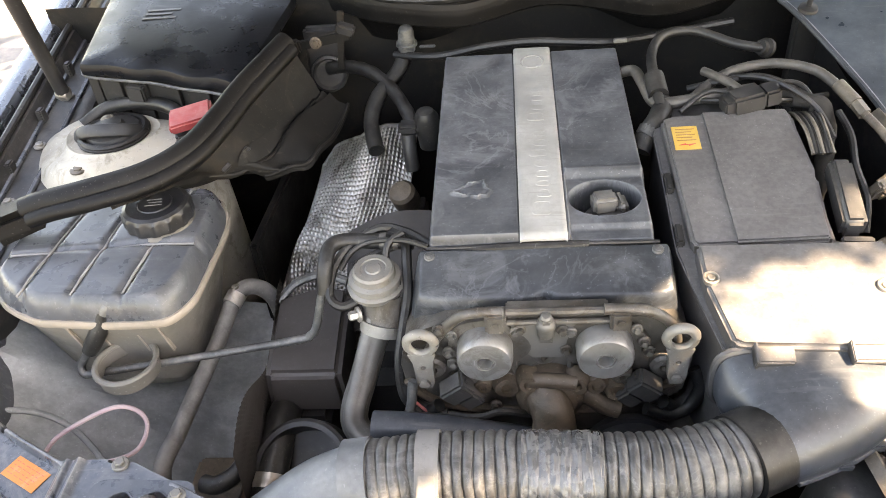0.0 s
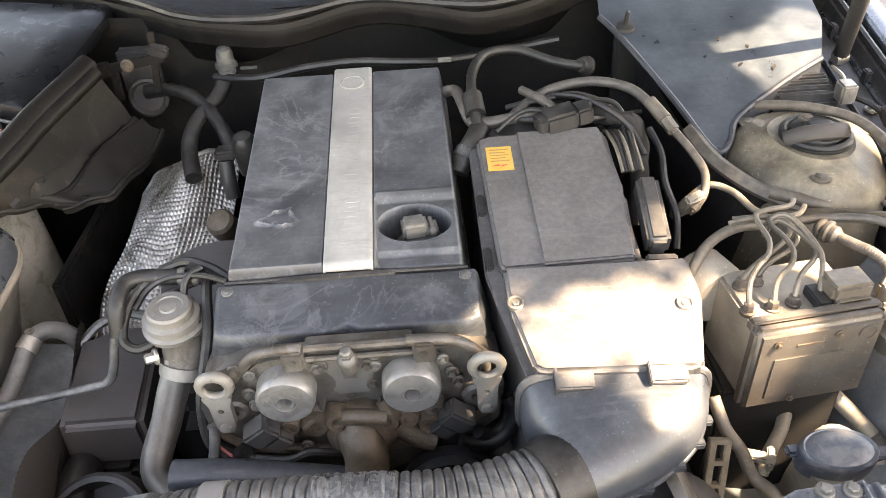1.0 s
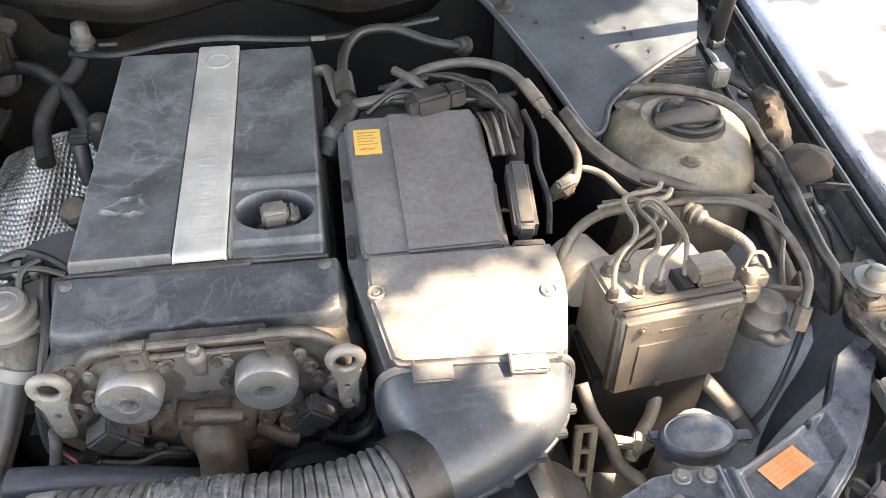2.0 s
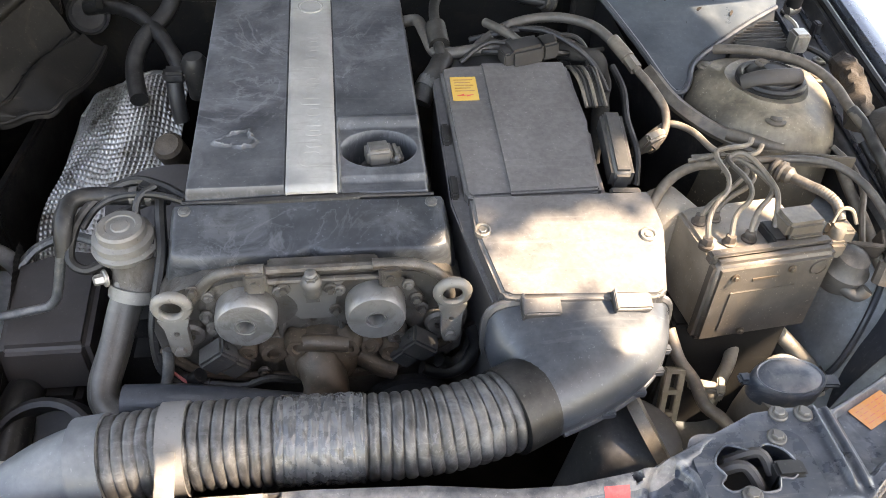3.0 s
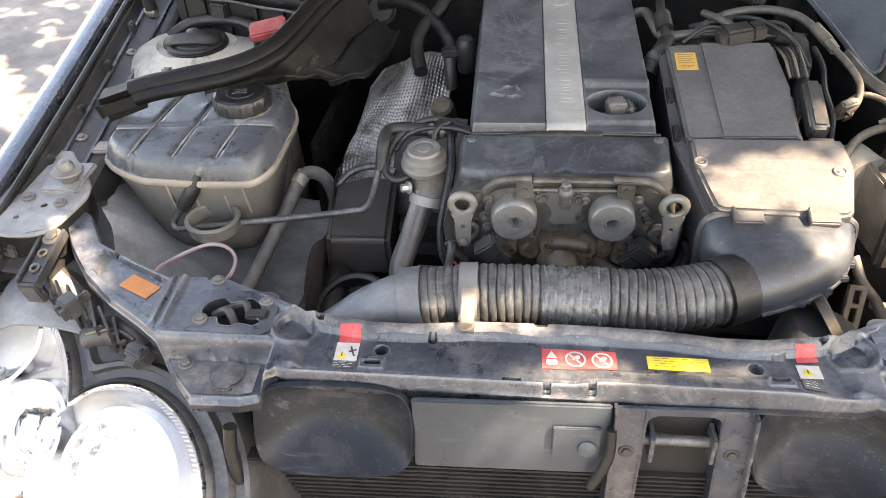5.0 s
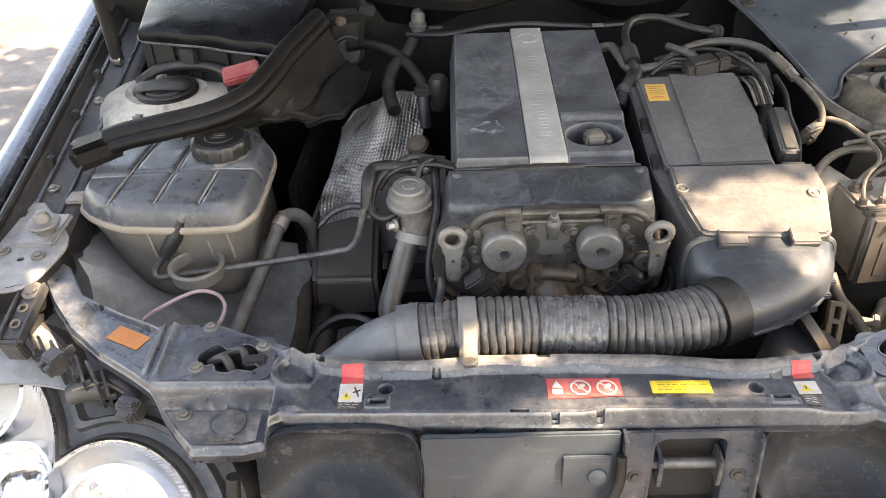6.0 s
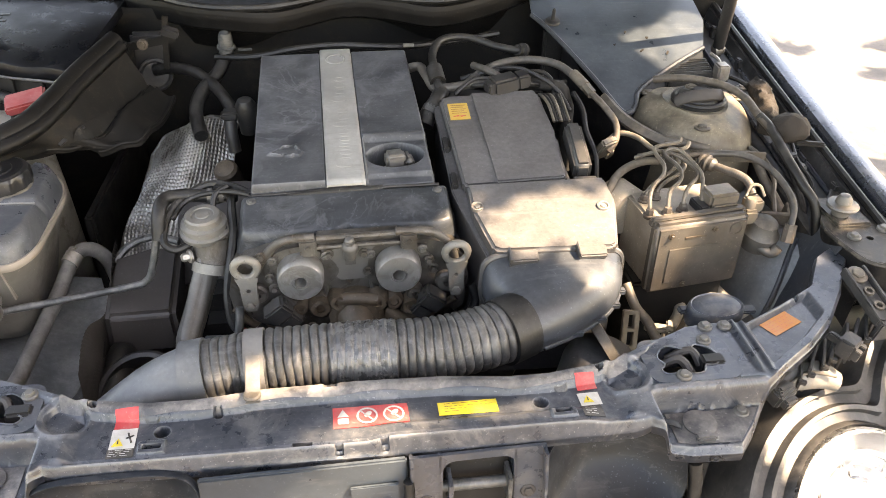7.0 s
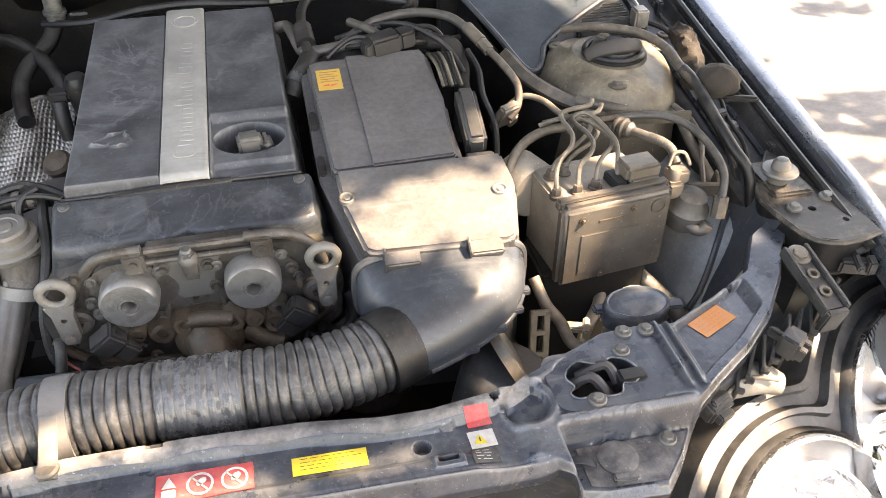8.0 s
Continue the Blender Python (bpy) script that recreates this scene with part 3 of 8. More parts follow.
def support_z(x, y, v):
    a = abs(x)
    z = 0.735
    f, r = lerp_rows(FRONT, a), lerp_rows(REAR, a)
    z += 0.005 * sm(r - 0.018, r - 0.010, y) * (1 - sm(0.33, 0.40, a)) - 0.006 * sm(r - 0.004, r, y)
    wide = sm(0.30, 0.33, a)
    # front band falls away to the lip
    z -= (1 - wide) * (0.006 * (1 - sm(0.322, 0.330, y)) + 0.016 * (1 - sm(0.316, 0.323, y)))
    # shallow pressed field for the stickers
    inside = (1 - sm(0.288, 0.305, a)) * sm(0.323, 0.327, y) * (1 - sm(r - 0.022, r - 0.016, y))
    z -= 0.008 * inside
    bulge = (1 - sm(0.10, 0.135, abs(x - 0.14))) * (1 - sm(0.340, 0.350, y)) * sm(0.316, 0.322, y)
    z += 0.006 * bulge
    # lower bolt plate at each end
    plate_in = sm(0.328, 0.338, a) * (1 - sm(0.464, 0.474, a))
    z -= 0.030 * plate_in * (1 - sm(0.350, 0.360, y)) - 0.003 * plate_in * math.exp(-((y - 0.364) / 0.003) ** 2)
    # round pressing and ridges
    z -= 0.008 * (1 - sm(0.0185, 0.0225, math.hypot(a - 0.310, y - 0.386))) - 0.0025 * math.exp(-((math.hypot(a - 0.310, y - 0.386) - 0.027) / 0.003) ** 2)
    z += 0.006 * (math.exp(-((a - 0.469) / 0.004) ** 2) + 0.7 * math.exp(-((a - 0.482) / 0.003) ** 2)) * sm(0.37, 0.39, y)
    pan = sm(0.487, 0.495, a) * (1 - sm(0.585, 0.60, a)) * sm(f + 0.016, f + 0.021, y) * (1 - sm(r - 0.011, r - 0.006, y))
    z -= 0.009 * pan
    z += 0.006 * sm(0.60, 0.66, a)
    # rolled edges of the wing
    z -= 0.008 * wide * (1 - sm(f, f + 0.006, y))
    for hx, hy, hr in HOLES:
        if abs(x - hx) < 0.02:
            z -= 0.014 * (1 - sm(hr * 0.85, hr * 1.1, math.hypot(x - hx, y - hy)))
    for hx, hy, w, h in SLOTS:
        if abs(x - hx) < 0.03:
            z += 0.003 * (1 - sm(w + 0.004, w + 0.006, abs(x - hx))) * (1 - sm(h + 0.005, h + 0.007, abs(y - hy))) * (abs(hy - 0.34) < 0.001)
            z -= 0.012 * (1 - sm(w * 0.85, w * 1.05, abs(x - hx))) * (1 - sm(h * 0.8, h * 1.1, abs(y - hy)))
    deep = 0.0
    for hx, hy, w, h in LATCH:
        deep = max(deep, 1 - sm(0.85, 1.08, ((abs((a - hx) / w)) ** 3 + (abs((y - hy) / h)) ** 3) ** (1 / 3)))
    z -= 0.045 * deep
    return z


def support(u, v):
    x = -0.685 + 1.37 * u
    a = abs(x)
    f, r = lerp_rows(FRONT, a), lerp_rows(REAR, a)
    if v < 0.06:
        y, drop = f, 0.010 * (1 - v / 0.06)
    elif v > 0.96:
        y, drop = r, 0.02 * (v - 0.96) / 0.04
    else:
        y, drop = f + (r - f) * (v - 0.06) / 0.90, 0.0
    return (x, y - 0.028 * x, support_z(x, y, v) - drop)


carrier = thing("radiator_support", "dusty dark blue pressed-steel crossmember over the radiator", "crossmember", (0, 0.36, 0.6))
part("panel", sheet(support, 1000, 84, 0.0015), M["paint_edge"], carrier, crease=30)


def rear_strip(u, v):
    x = -0.318 + 0.636 * u
    r = lerp_rows(REAR, abs(x))
    y = r - 0.0165 + 0.0150 * v + 0.0012 * math.sin(60 * x) * (1 - v)
    return (x, y - 0.028 * x, support_z(x, y, 0.5) + 0.0012 - 0.0008 * (2 * v - 1) ** 2)


part("rear_flange", sheet(rear_strip, 320, 6, 0.0008), M["dustyflange"], carrier, "raised rear flange caked with pale dust")


def end_field(side):
    """The dust-caked face of the lower bolt plate."""
    def fn(u, v):
        a = 0.346 + 0.112 * u
        lo = lerp_rows(FRONT, a) + 0.009
        y = lo + (0.3475 - lo) * v if lo < 0.3475 else lo
        x = side * a
        return (x, y - 0.028 * x, support_z(x, y, 0.5) + 0.0011)
    return sheet(fn, 60, 30, 0.0006)


for side in (-1, 1):
    part("bolt_field", end_field(side), M["dustyflange"], carrier, "lower bolt plate caked with pale dust")


def on_support(x, y, up=0.0):
    """A place on the crossmember's skin."""
    return (x, y - 0.028 * x, support_z(x, y, 0.5) + up)


for x, y in ((-0.424, 0.385), (-0.352, 0.420), (-0.424, 0.457), (0.374, 0.374), (0.420, 0.430), (0.434, 0.457), (0.458, 0.456), (-0.434, 0.342), (0.434, 0.342)):
    part("hex_bolt", bolt((x, y - 0.028 * x, (support_z(x, y, 0.5) if abs(abs(x) - 0.39) > 0.055 or y < 0.365 or y > 0.439 else 0.7375) + 0.001), r=0.0055, h=0.006), M["dullpipe"], carrier, "dusty hexagon bolt with a washer")
for side in (-1, 1):
    x, y = side * 0.380, 0.330
    p = Vector(on_support(x, y))
    part("rubber_disc", merge(lathe([(0.019, 0), (0.019, 0.003), (0.016, 0.004), (0.004, 0.0045)], p), box(p.x - 0.013, p.x + 0.010, p.y - 0.026, p.y - 0.018, p.z - 0.001, p.z + 0.006, 0.002)), M["dustyflange"], carrier, "turn-lock disc with a tab")
    q = Vector((side * 0.388, 0.400 - 0.028 * side * 0.388, 0.735))
    z = 0.724

    def dumbbell(ax, ay, bx, by, r0, r1):
        d = math.atan2(by - ay, bx - ax)
        loop = [(ax + r0 * math.cos(d + math.pi / 2 + math.pi * k / 10), ay + r0 * math.sin(d + math.pi / 2 + math.pi * k / 10)) for k in range(11)]
        loop += [(bx + r1 * math.cos(d - math.pi / 2 + math.pi * k / 10), by + r1 * math.sin(d - math.pi / 2 + math.pi * k / 10)) for k in range(11)]
        return loop

    trefoil = [(-0.037, -0.004), (-0.031, 0.014), (-0.016, 0.021), (-0.005, 0.013), (0.006, 0.018), (0.018, 0.022), (0.030, 0.014), (0.036, 0.002), (0.031, -0.009), (0.038, -0.017), (0.031, -0.025), (0.014, -0.022), (0.004, -0.027), (-0.010, -0.025), (-0.016, -0.014), (-0.027, -0.015)]
    mouth = [tuple(p.xy) for p in smooth_line([(side * 0.390 + side * -a, 0.4035 + b, 0) for a, b in trefoil], 3, True)]
    rim = dense(rounded(min(side * 0.336, side * 0.444), max(side * 0.336, side * 0.444), 0.3655, 0.4385, 0.016), 60)
    lockplate = part("lock_plate", bent(plate(rim, [mouth], 0.7352, 0.7375), lambda x, y, z_: (x, y - 0.028 * x, z_)), M["paint"], carrier, "pressed lock plate with cut-outs")
    for hole in (mouth,):
        loop3 = [(x, y - 0.028 * x, 0.7378) for x, y in hole]
        part("cutout_edge", tube(loop3 + loop3[:1], 0.0013, 6, 1, smooth=False), M["paint"], lockplate)
    lock = part("bonnet_lock", merge(
        tube([(q.x - 0.028, q.y + 0.008, z), (q.x - 0.008, q.y + 0.004, z + 0.012), (q.x + 0.004, q.y - 0.012, z)], 0.0055, 8, 5),
        tube([(q.x - 0.018, q.y + 0.018, z), (q.x + 0.01, q.y + 0.016, z + 0.013), (q.x + 0.018, q.y, z + 0.002)], 0.005, 8, 5),
        box(q.x - 0.034, q.x + 0.03, q.y - 0.022, q.y + 0.022, z - 0.03, z - 0.016, 0.003)), M["guard"], carrier, "greasy steel bonnet lock")
    part("lock_switch", box(q.x + 0.016, q.x + 0.044, q.y - 0.012, q.y + 0.006, z - 0.012, z + 0.017, 0.003), M["black"], lock, "black plastic switch block")


def label(name, x0, x1, y0, y1, m, parent, turn=0.0, up=0.0012):
    """A thin sticker lying on the crossmember."""
    def fn(u, v):
        x, y = x0 + (x1 - x0) * u, y0 + (y1 - y0) * v
        cx, cy = (x0 + x1) / 2, (y0 + y1) / 2
        c, s = math.cos(radians(turn)), math.sin(radians(turn))
        x, y = cx + (x - cx) * c - (y - cy) * s, cy + (x - cx) * s + (y - cy) * c
        return on_support(x, y, up)
    return part(name, sheet(fn, 16, 16, 0.0006), m, parent)


def bars(parent, x0, x1, y0, y1, rows, m, turn=0.0, up=0.0018, seed=1, thin=0.13):
    """Lines of small bars that stand for print too small to read."""
    rnd = random.Random(seed)
    cx, cy = (x0 + x1) / 2, (y0 + y1) / 2
    c, s = math.cos(radians(turn)), math.sin(radians(turn))
    bm = bmesh.new()
    for k in range(rows):
        y = y1 - (k + 0.5) * (y1 - y0) / rows
        x = x0
        while x < x1 - 0.004:
            w = min(rnd.uniform(0.003, 0.009), x1 - x)
            q = []
            for dx, dy in ((0, -1), (w, -1), (w, 1), (0, 1)):
                px, py = x + dx, y + dy * (y1 - y0) / rows * thin
                q.append(bm.verts.new(on_support(cx + (px - cx) * c - (py - cy) * s, cy + (px - cx) * s + (py - cy) * c, up)))
            bm.faces.new(q)
            x += w + 0.0025
    return part("print", bm, m, parent)


def sticker(name, text):
    return thing(name, text, "sticker", (0, 0.36, 0.735))


WARN = []
s = sticker("warning_sticker", "red, white and black warning sticker on the crossmember")
label("red_field", -0.256, -0.231, 0.369, 0.388, M["lab_red"], s)
label("white_field", -0.257, -0.231, 0.341, 0.3685, M["lab_white"], s)
label("black_field", -0.258, -0.231, 0.329, 0.3405, M["ink"], s)
WARN.append((s, -0.2485, 0.344))
label("figure_sign", -0.2385, -0.2365, 0.348, 0.363, M["ink"], s, 20, up=0.0018)
label("figure_sign", -0.242, -0.233, 0.3555, 0.3572, M["ink"], s, 25, up=0.0018)
bars(s, -0.256, -0.233, 0.330, 0.340, 4, M["lab_white"])
s = sticker("warning_sticker", "torn red and white warning sticker on the crossmember")
label("red_field", 0.250, 0.273, 0.374, 0.390, M["lab_red"], s, 4)
label("white_field", 0.248, 0.272, 0.350, 0.369, M["lab_white"], s, 2)
label("black_field", 0.246, 0.270, 0.331, 0.3495, M["ink"], s, 2)
WARN.append((s, 0.2575, 0.3535))
bars(s, 0.249, 0.268, 0.333, 0.347, 4, M["lab_white"], seed=3)
s = sticker("red_sticker", "red sticker with three white warning signs")
label("red_field", -0.025, 0.057, 0.345, 0.375, M["lab_red"], s)


def on_flat(loop, holes, up=0.002):
    bm = plate(loop, holes, 0, 0.0004)
    return bent(bm, lambda x, y, z: on_support(x, y, up + z))


for owner, wx, wy in WARN:
    sign = part("yellow_sign", on_flat([(wx - 0.0060, wy), (wx + 0.0060, wy), (wx, wy + 0.0105)], []), M["lab_yellow"], owner, "yellow warning triangle")
    part("exclamation_sign", on_flat([(wx - 0.0007, wy + 0.0025), (wx + 0.0007, wy + 0.0025), (wx + 0.0005, wy + 0.0072), (wx - 0.0005, wy + 0.0072)], [], 0.0026), M["ink"], sign)
part("triangle_sign", on_flat([(-0.020, 0.360), (-0.008, 0.360), (-0.014, 0.371)], []), M["lab_white"], s)
part("book_sign", on_flat(rounded(-0.020, -0.008, 0.350, 0.358, 0.002), []), M["lab_white"], s)
for cx in (0.012, 0.041):
    part("ring_sign", on_flat(ring(cx, 0.360, 0.0115, 28), [ring(cx, 0.360, 0.0095, 28)]), M["lab_white"], s)
    part("slash_sign", on_flat([(cx - 0.008, 0.3675), (cx - 0.0068, 0.3685), (cx + 0.008, 0.3525), (cx + 0.0068, 0.3515)], []), M["lab_white"], s)
    part("hand_sign", on_flat(ring(cx + 0.001, 0.362, 0.005, 12, 0.003, 40), []), M["lab_white"], s)
s = sticker("yellow_sticker", "bright yellow printed sticker on the crossmember")
label("yellow_field", 0.090, 0.156, 0.352, 0.371, M["lab_yellow"], s)
bars(s, 0.097, 0.151, 0.355, 0.370, 4, M["brown"], seed=5, thin=0.09)
for side in (-1, 1):
    s = sticker("orange_sticker", "faded orange printed sticker on the end of the crossmember")
    turn = 27 * side
    ox, oy = (-0.527, 0.450) if side < 0 else (0.537, 0.463)
    label("orange_field", ox - 0.025, ox + 0.025, oy - 0.0125, oy + 0.0125, M["lab_orange"], s, turn)
    bars(s, ox - 0.021, ox + 0.021, oy - 0.0095, oy + 0.0095, 4, M["lab_red"], turn, seed=7, thin=0.06)
for x in (-0.262 + 0.045, 0.232):
    part("plug", on_flat(rounded(x - 0.008, x + 0.008, 0.374, 0.390, 0.004), [], 0.0), M["pipe"], carrier, "square grey plug")

# the panels under the crossmember, with the air ducts and the lock bracket
front = thing("radiator", "black radiator with plastic air guides under the crossmember", "radiator", (0, 0.31, 0.4))


def upright_plate(outer, holes, y0, thick):
    """A plate drawn in x, z and stood up at y0."""
    return bent(plate(outer, holes, 0, thick), lambda x, y, z: (x, y0 + z, y))


def scoop(x0, x1, side):
    def fn(u, v):
        a = 2 * math.pi * u
        cx, cz = (x0 + x1) / 2, 0.664
        w, h = (x1 - x0) / 2, 0.053
        k = 4.0
        c, s_ = math.cos(a), math.sin(a)
        q = (abs(c) ** k + abs(s_) ** k) ** (-1 / k)
        if v < 0.25:
            t = v / 0.25
            y, g = 0.300 - 0.006 * math.sin(math.pi * 0.5 * t), 1.04 - 0.03 * t
        else:
            t = (v - 0.25) / 0.75
            g, y = 1.01 * (1 - t), 0.294 + 0.042 * math.sin(0.5 * math.pi * min(t * 1.25, 1.0)) ** 0.8
        y += 0.36 * (s_ * q * h * g)
        return (cx + w * q * c * g, y + 0.004, cz + h * q * s_ * g)
    return sheet(fn, 64, 32, 0)


part("air_scoop", scoop(-0.345, -0.168, -1), M["bowl"], front, "moulded black air scoop")
part("air_scoop", scoop(0.205, 0.365, 1), M["bowl"], front, "moulded black air scoop")
part("centre_panel", bent(box(-0.166, 0.050, 0.305, 0.312, 0.610, 0.712, 0.002), lambda x, y, z: (x, y - 0.10 * (0.69 - z), z)), M["scoop"], front, "flat grey plastic panel")
part("flap", bent(box(-0.012, 0.040, 0.300, 0.304, 0.640, 0.684, 0.001), lambda x, y, z: (x, y - 0.10 * (0.69 - z), z)), M["scoop"], front, "square access flap")
part("flap_boss", lathe([(0.012, 0), (0.010, 0.006), (0.003, 0.009)], (0.026, 0.299, 0.655), (0, -1, 0.3), 14), M["scoop"], front)
lean = lambda x, y, z: (x + 0.04 * (0.69 - z) * (1 if x > 0.12 else -0.2), y - 0.05 * (0.69 - z), z)
post = part("lock_post", bent(upright_plate([(0.052, 0.45), (0.052, 0.712), (0.202, 0.712), (0.206, 0.45)], [rounded(0.088, 0.168, 0.47, 0.702, 0.014)], 0.306, 0.004), lean), M["paint"], front, "pressed steel lock frame with a rounded opening")
for x0 in (0.052, 0.083, 0.166, 0.198):
    part("post_flange", bent(box(x0, x0 + 0.004, 0.294 if x0 in (0.052, 0.198) else 0.306, 0.336, 0.50, 0.711, 0.001), lean), M["paint"], post)
for x0 in (0.070, 0.184):
    part("post_bolt", bolt((x0, 0.304, 0.645), (0, -1, 0.2), 0.0055, 0.005), M["guard"], post, "dusty bolt")
part("frame_back", bent(box(0.09, 0.166, 0.331, 0.335, 0.52, 0.71, 0.001), lean), M["soot"], post, "dark back plate")
part("cross_tube", tube([(0.088, 0.314, 0.655), (0.170, 0.314, 0.653)], 0.007, 12, 1), M["pipe"], post, "steel cross tube")
part("tow_plate", box(0.160, 0.165, 0.298, 0.326, 0.632, 0.672, 0.001), M["pipe"], post)
part("tow_plate", box(0.094, 0.099, 0.298, 0.326, 0.632, 0.672, 0.001), M["paint"], post)
part("cable_sleeve", tube([(0.050, 0.296, 0.690), (0.050, 0.290, 0.655), (0.042, 0.285, 0.628), (0.032, 0.283, 0.605)], 0.006, 10, 5), M["rubber"], front, "grey cable sleeve")
for k in range(22):
    z = 0.580 - 0.008 * k
    part("grille_slat", box(-0.34, 0.34, 0.318, 0.332, z - 0.0022, z + 0.0012, 0), M["soot"], front)
part("radiator_core", box(-0.36, 0.36, 0.368, 0.40, 0.24, 0.68, 0.004), M["soot"], front, "black radiator core")

# ---- engine ----
engine = thing("engine", "dirty four-cylinder engine with oil-stained aluminium front", "engine", (0.01, 0.85, 0.24))
part("block", box(-0.125, 0.145, 0.66, 1.10, 0.28, 0.775, 0.01), M["soot"], engine, "sooty engine block")


def upright(bm, y0):
    """Turns a plate drawn in x, z to stand at y0, its thickness running to the rear."""
    return bent(bm, lambda x, y, z: (x, y0 + z, y))


case = [(-0.150, 0.665), (-0.155, 0.715), (-0.148, 0.745), (-0.128, 0.768), (-0.10, 0.778), (0.0, 0.782), (0.11, 0.780), (0.146, 0.768), (0.163, 0.745), (0.168, 0.715), (0.162, 0.665), (0.12, 0.62), (0.03, 0.585), (-0.08, 0.60)]
part("timing_case", merge(upright(plate(dense(case, 60), [], 0, 0.05), 0.617),
     tube([(-0.122, 0.616, 0.735), (-0.107, 0.612, 0.766), (-0.086, 0.609, 0.792), (-0.068, 0.608, 0.800), (-0.036, 0.608, 0.801)], 0.006, 10),
     tube([(0.150, 0.616, 0.735), (0.143, 0.612, 0.766), (0.128, 0.609, 0.788), (0.106, 0.608, 0.799), (0.068, 0.608, 0.801)], 0.006, 10)), M["grimy"], engine, "oil-stained cast timing cover")
for s in (-1, 1):
    lugx = -0.045 if s < 0 else 0.085
    part("case_lug", merge(box(lugx - 0.011, lugx + 0.011, 0.598, 0.618, 0.776, 0.802, 0.003), lathe([(0.0045, 0), (0.0045, 0.003), (0.001, 0.003)], (lugx, 0.598, 0.790), (0, -1, 0), 10)), M["grimy"], engine)
part("gasket_ledge", merge(tube([(-0.034, 0.612, 0.796), (0.074, 0.612, 0.796)], 0.0045, 8, 1), tube([(-0.034, 0.609, 0.784), (0.074, 0.609, 0.784)], 0.0035, 8, 1), box(-0.034, 0.074, 0.613, 0.63, 0.775, 0.797, 0.002)), M["grimy"], engine, "double gasket ledge")
for x in (-0.058, 0.070):
    flange = part("magnet_flange", upright(plate([(x + 0.045 * math.cos(a) * (1 + 0.12 * math.cos(3 * a + 0.5)), 0.748 + 0.038 * math.sin(a)) for a in [2 * math.pi * k / 36 for k in range(36)]], [], 0, 0.006), 0.610), M["grimy"], engine, "grimy cast flange")
    mag = part("cam_magnet", lathe([(0.0305, 0), (0.0305, 0.018), (0.0295, 0.025), (0.0275, 0.027), (0.0115, 0.0275), (0.0108, 0.0262), (0.0092, 0.0262), (0.0092, 0.0278), (0.0082, 0.0278), (0.0078, 0.0255), (0.0074, 0.004), (0.001, 0.004)], (x, 0.612, 0.7475), (0, -1, 0.0), 40), M["magnet"], engine, "round steel camshaft magnet")
    for a in (35, 150, 265):
        part("magnet_bolt", bolt((x + 0.041 * math.cos(radians(a)), 0.609, 0.750 + 0.036 * math.sin(radians(a))), (0, -1, 0), 0.004, 0.006), M["dullpipe"], mag)
for x, s in ((-0.126, -1), (0.147, 1)):
    eye = merge(tube([(x + 0.0150 * math.cos(q), 0.596, 0.769 + 0.0150 * math.sin(q)) for q in [2 * math.pi * k / 28 for k in range(29)]], 0.0052, 12, 1, lambda s, a: 1 + 0.12 * math.cos(2 * a), smooth=False, cap=False),
                upright(plate([(x - 0.015, 0.756), (x - 0.0105, 0.742), (x - 0.0095, 0.709), (x - 0.006, 0.700), (x + 0.007, 0.700), (x + 0.0105, 0.709), (x + 0.011, 0.742), (x + 0.015, 0.756)], [ring(x, 0.735, 0.0032, 10)], 0, 0.010), 0.591),
                lathe([(0.006, 0), (0.006, 0.004), (0.003, 0.005)], (x, 0.591, 0.710), (0, -1, 0), 6))
    bmesh.ops.remove_doubles(eye, verts=eye.verts[:], dist=0.00001)
    for v in eye.verts:
        v.co.y += 0.25 * (0.75 - v.co.z) * 0.2
    part("lifting_eye", eye, M["cast"], engine, "pale cast lifting eye")
for at in ((-0.098, 0.608, 0.742), (-0.094, 0.608, 0.725), (0.112, 0.608, 0.752), (0.118, 0.608, 0.738), (-0.02, 0.610, 0.772), (0.026, 0.610, 0.770), (-0.085, 0.606, 0.668), (-0.05, 0.606, 0.655), (0.03, 0.61, 0.74), (-0.106, 0.608, 0.777)):
    part("case_bolt", bolt(at, (0, -1, 0.1), 0.0045, 0.007), M["grimy"], engine)
part("centre_stud", merge(lathe([(0.0085, 0), (0.0085, 0.016), (0.0105, 0.017), (0.0108, 0.020), (0.0088, 0.024), (0.0062, 0.026), (0.0060, 0.033), (0.0042, 0.035), (0.001, 0.0355)], (0.008, 0.611, 0.764), (0, -0.22, 1), 24), bolt((0.008, 0.6055, 0.789), (0, -0.22, 1), 0.0072, 0.005, False)), M["dullpipe"], engine, "domed stud")
part("oil_passage", upright(plate([(0.001, 0.755), (0.015, 0.755), (0.015, 0.777), (0.001, 0.777)], [], 0, 0.012), 0.606), M["grimy"], engine)
for x, z, r, h in ((-0.118, 0.715, 0.015, 0.012), (0.137, 0.712, 0.016, 0.012), (-0.078, 0.700, 0.012, 0.016), (0.092, 0.700, 0.012, 0.016), (0.006, 0.727, 0.013, 0.006), (-0.035, 0.700, 0.009, 0.010), (0.052, 0.712, 0.008, 0.010)):
    part("case_boss", lathe([(r, 0), (r, h * 0.7), (r * 0.8, h), (r * 0.35, h), (r * 0.3, h * 0.5), (0.001, h * 0.5)], (x, 0.618, z), (0, -1, 0), 20), M["grimy"], engine)
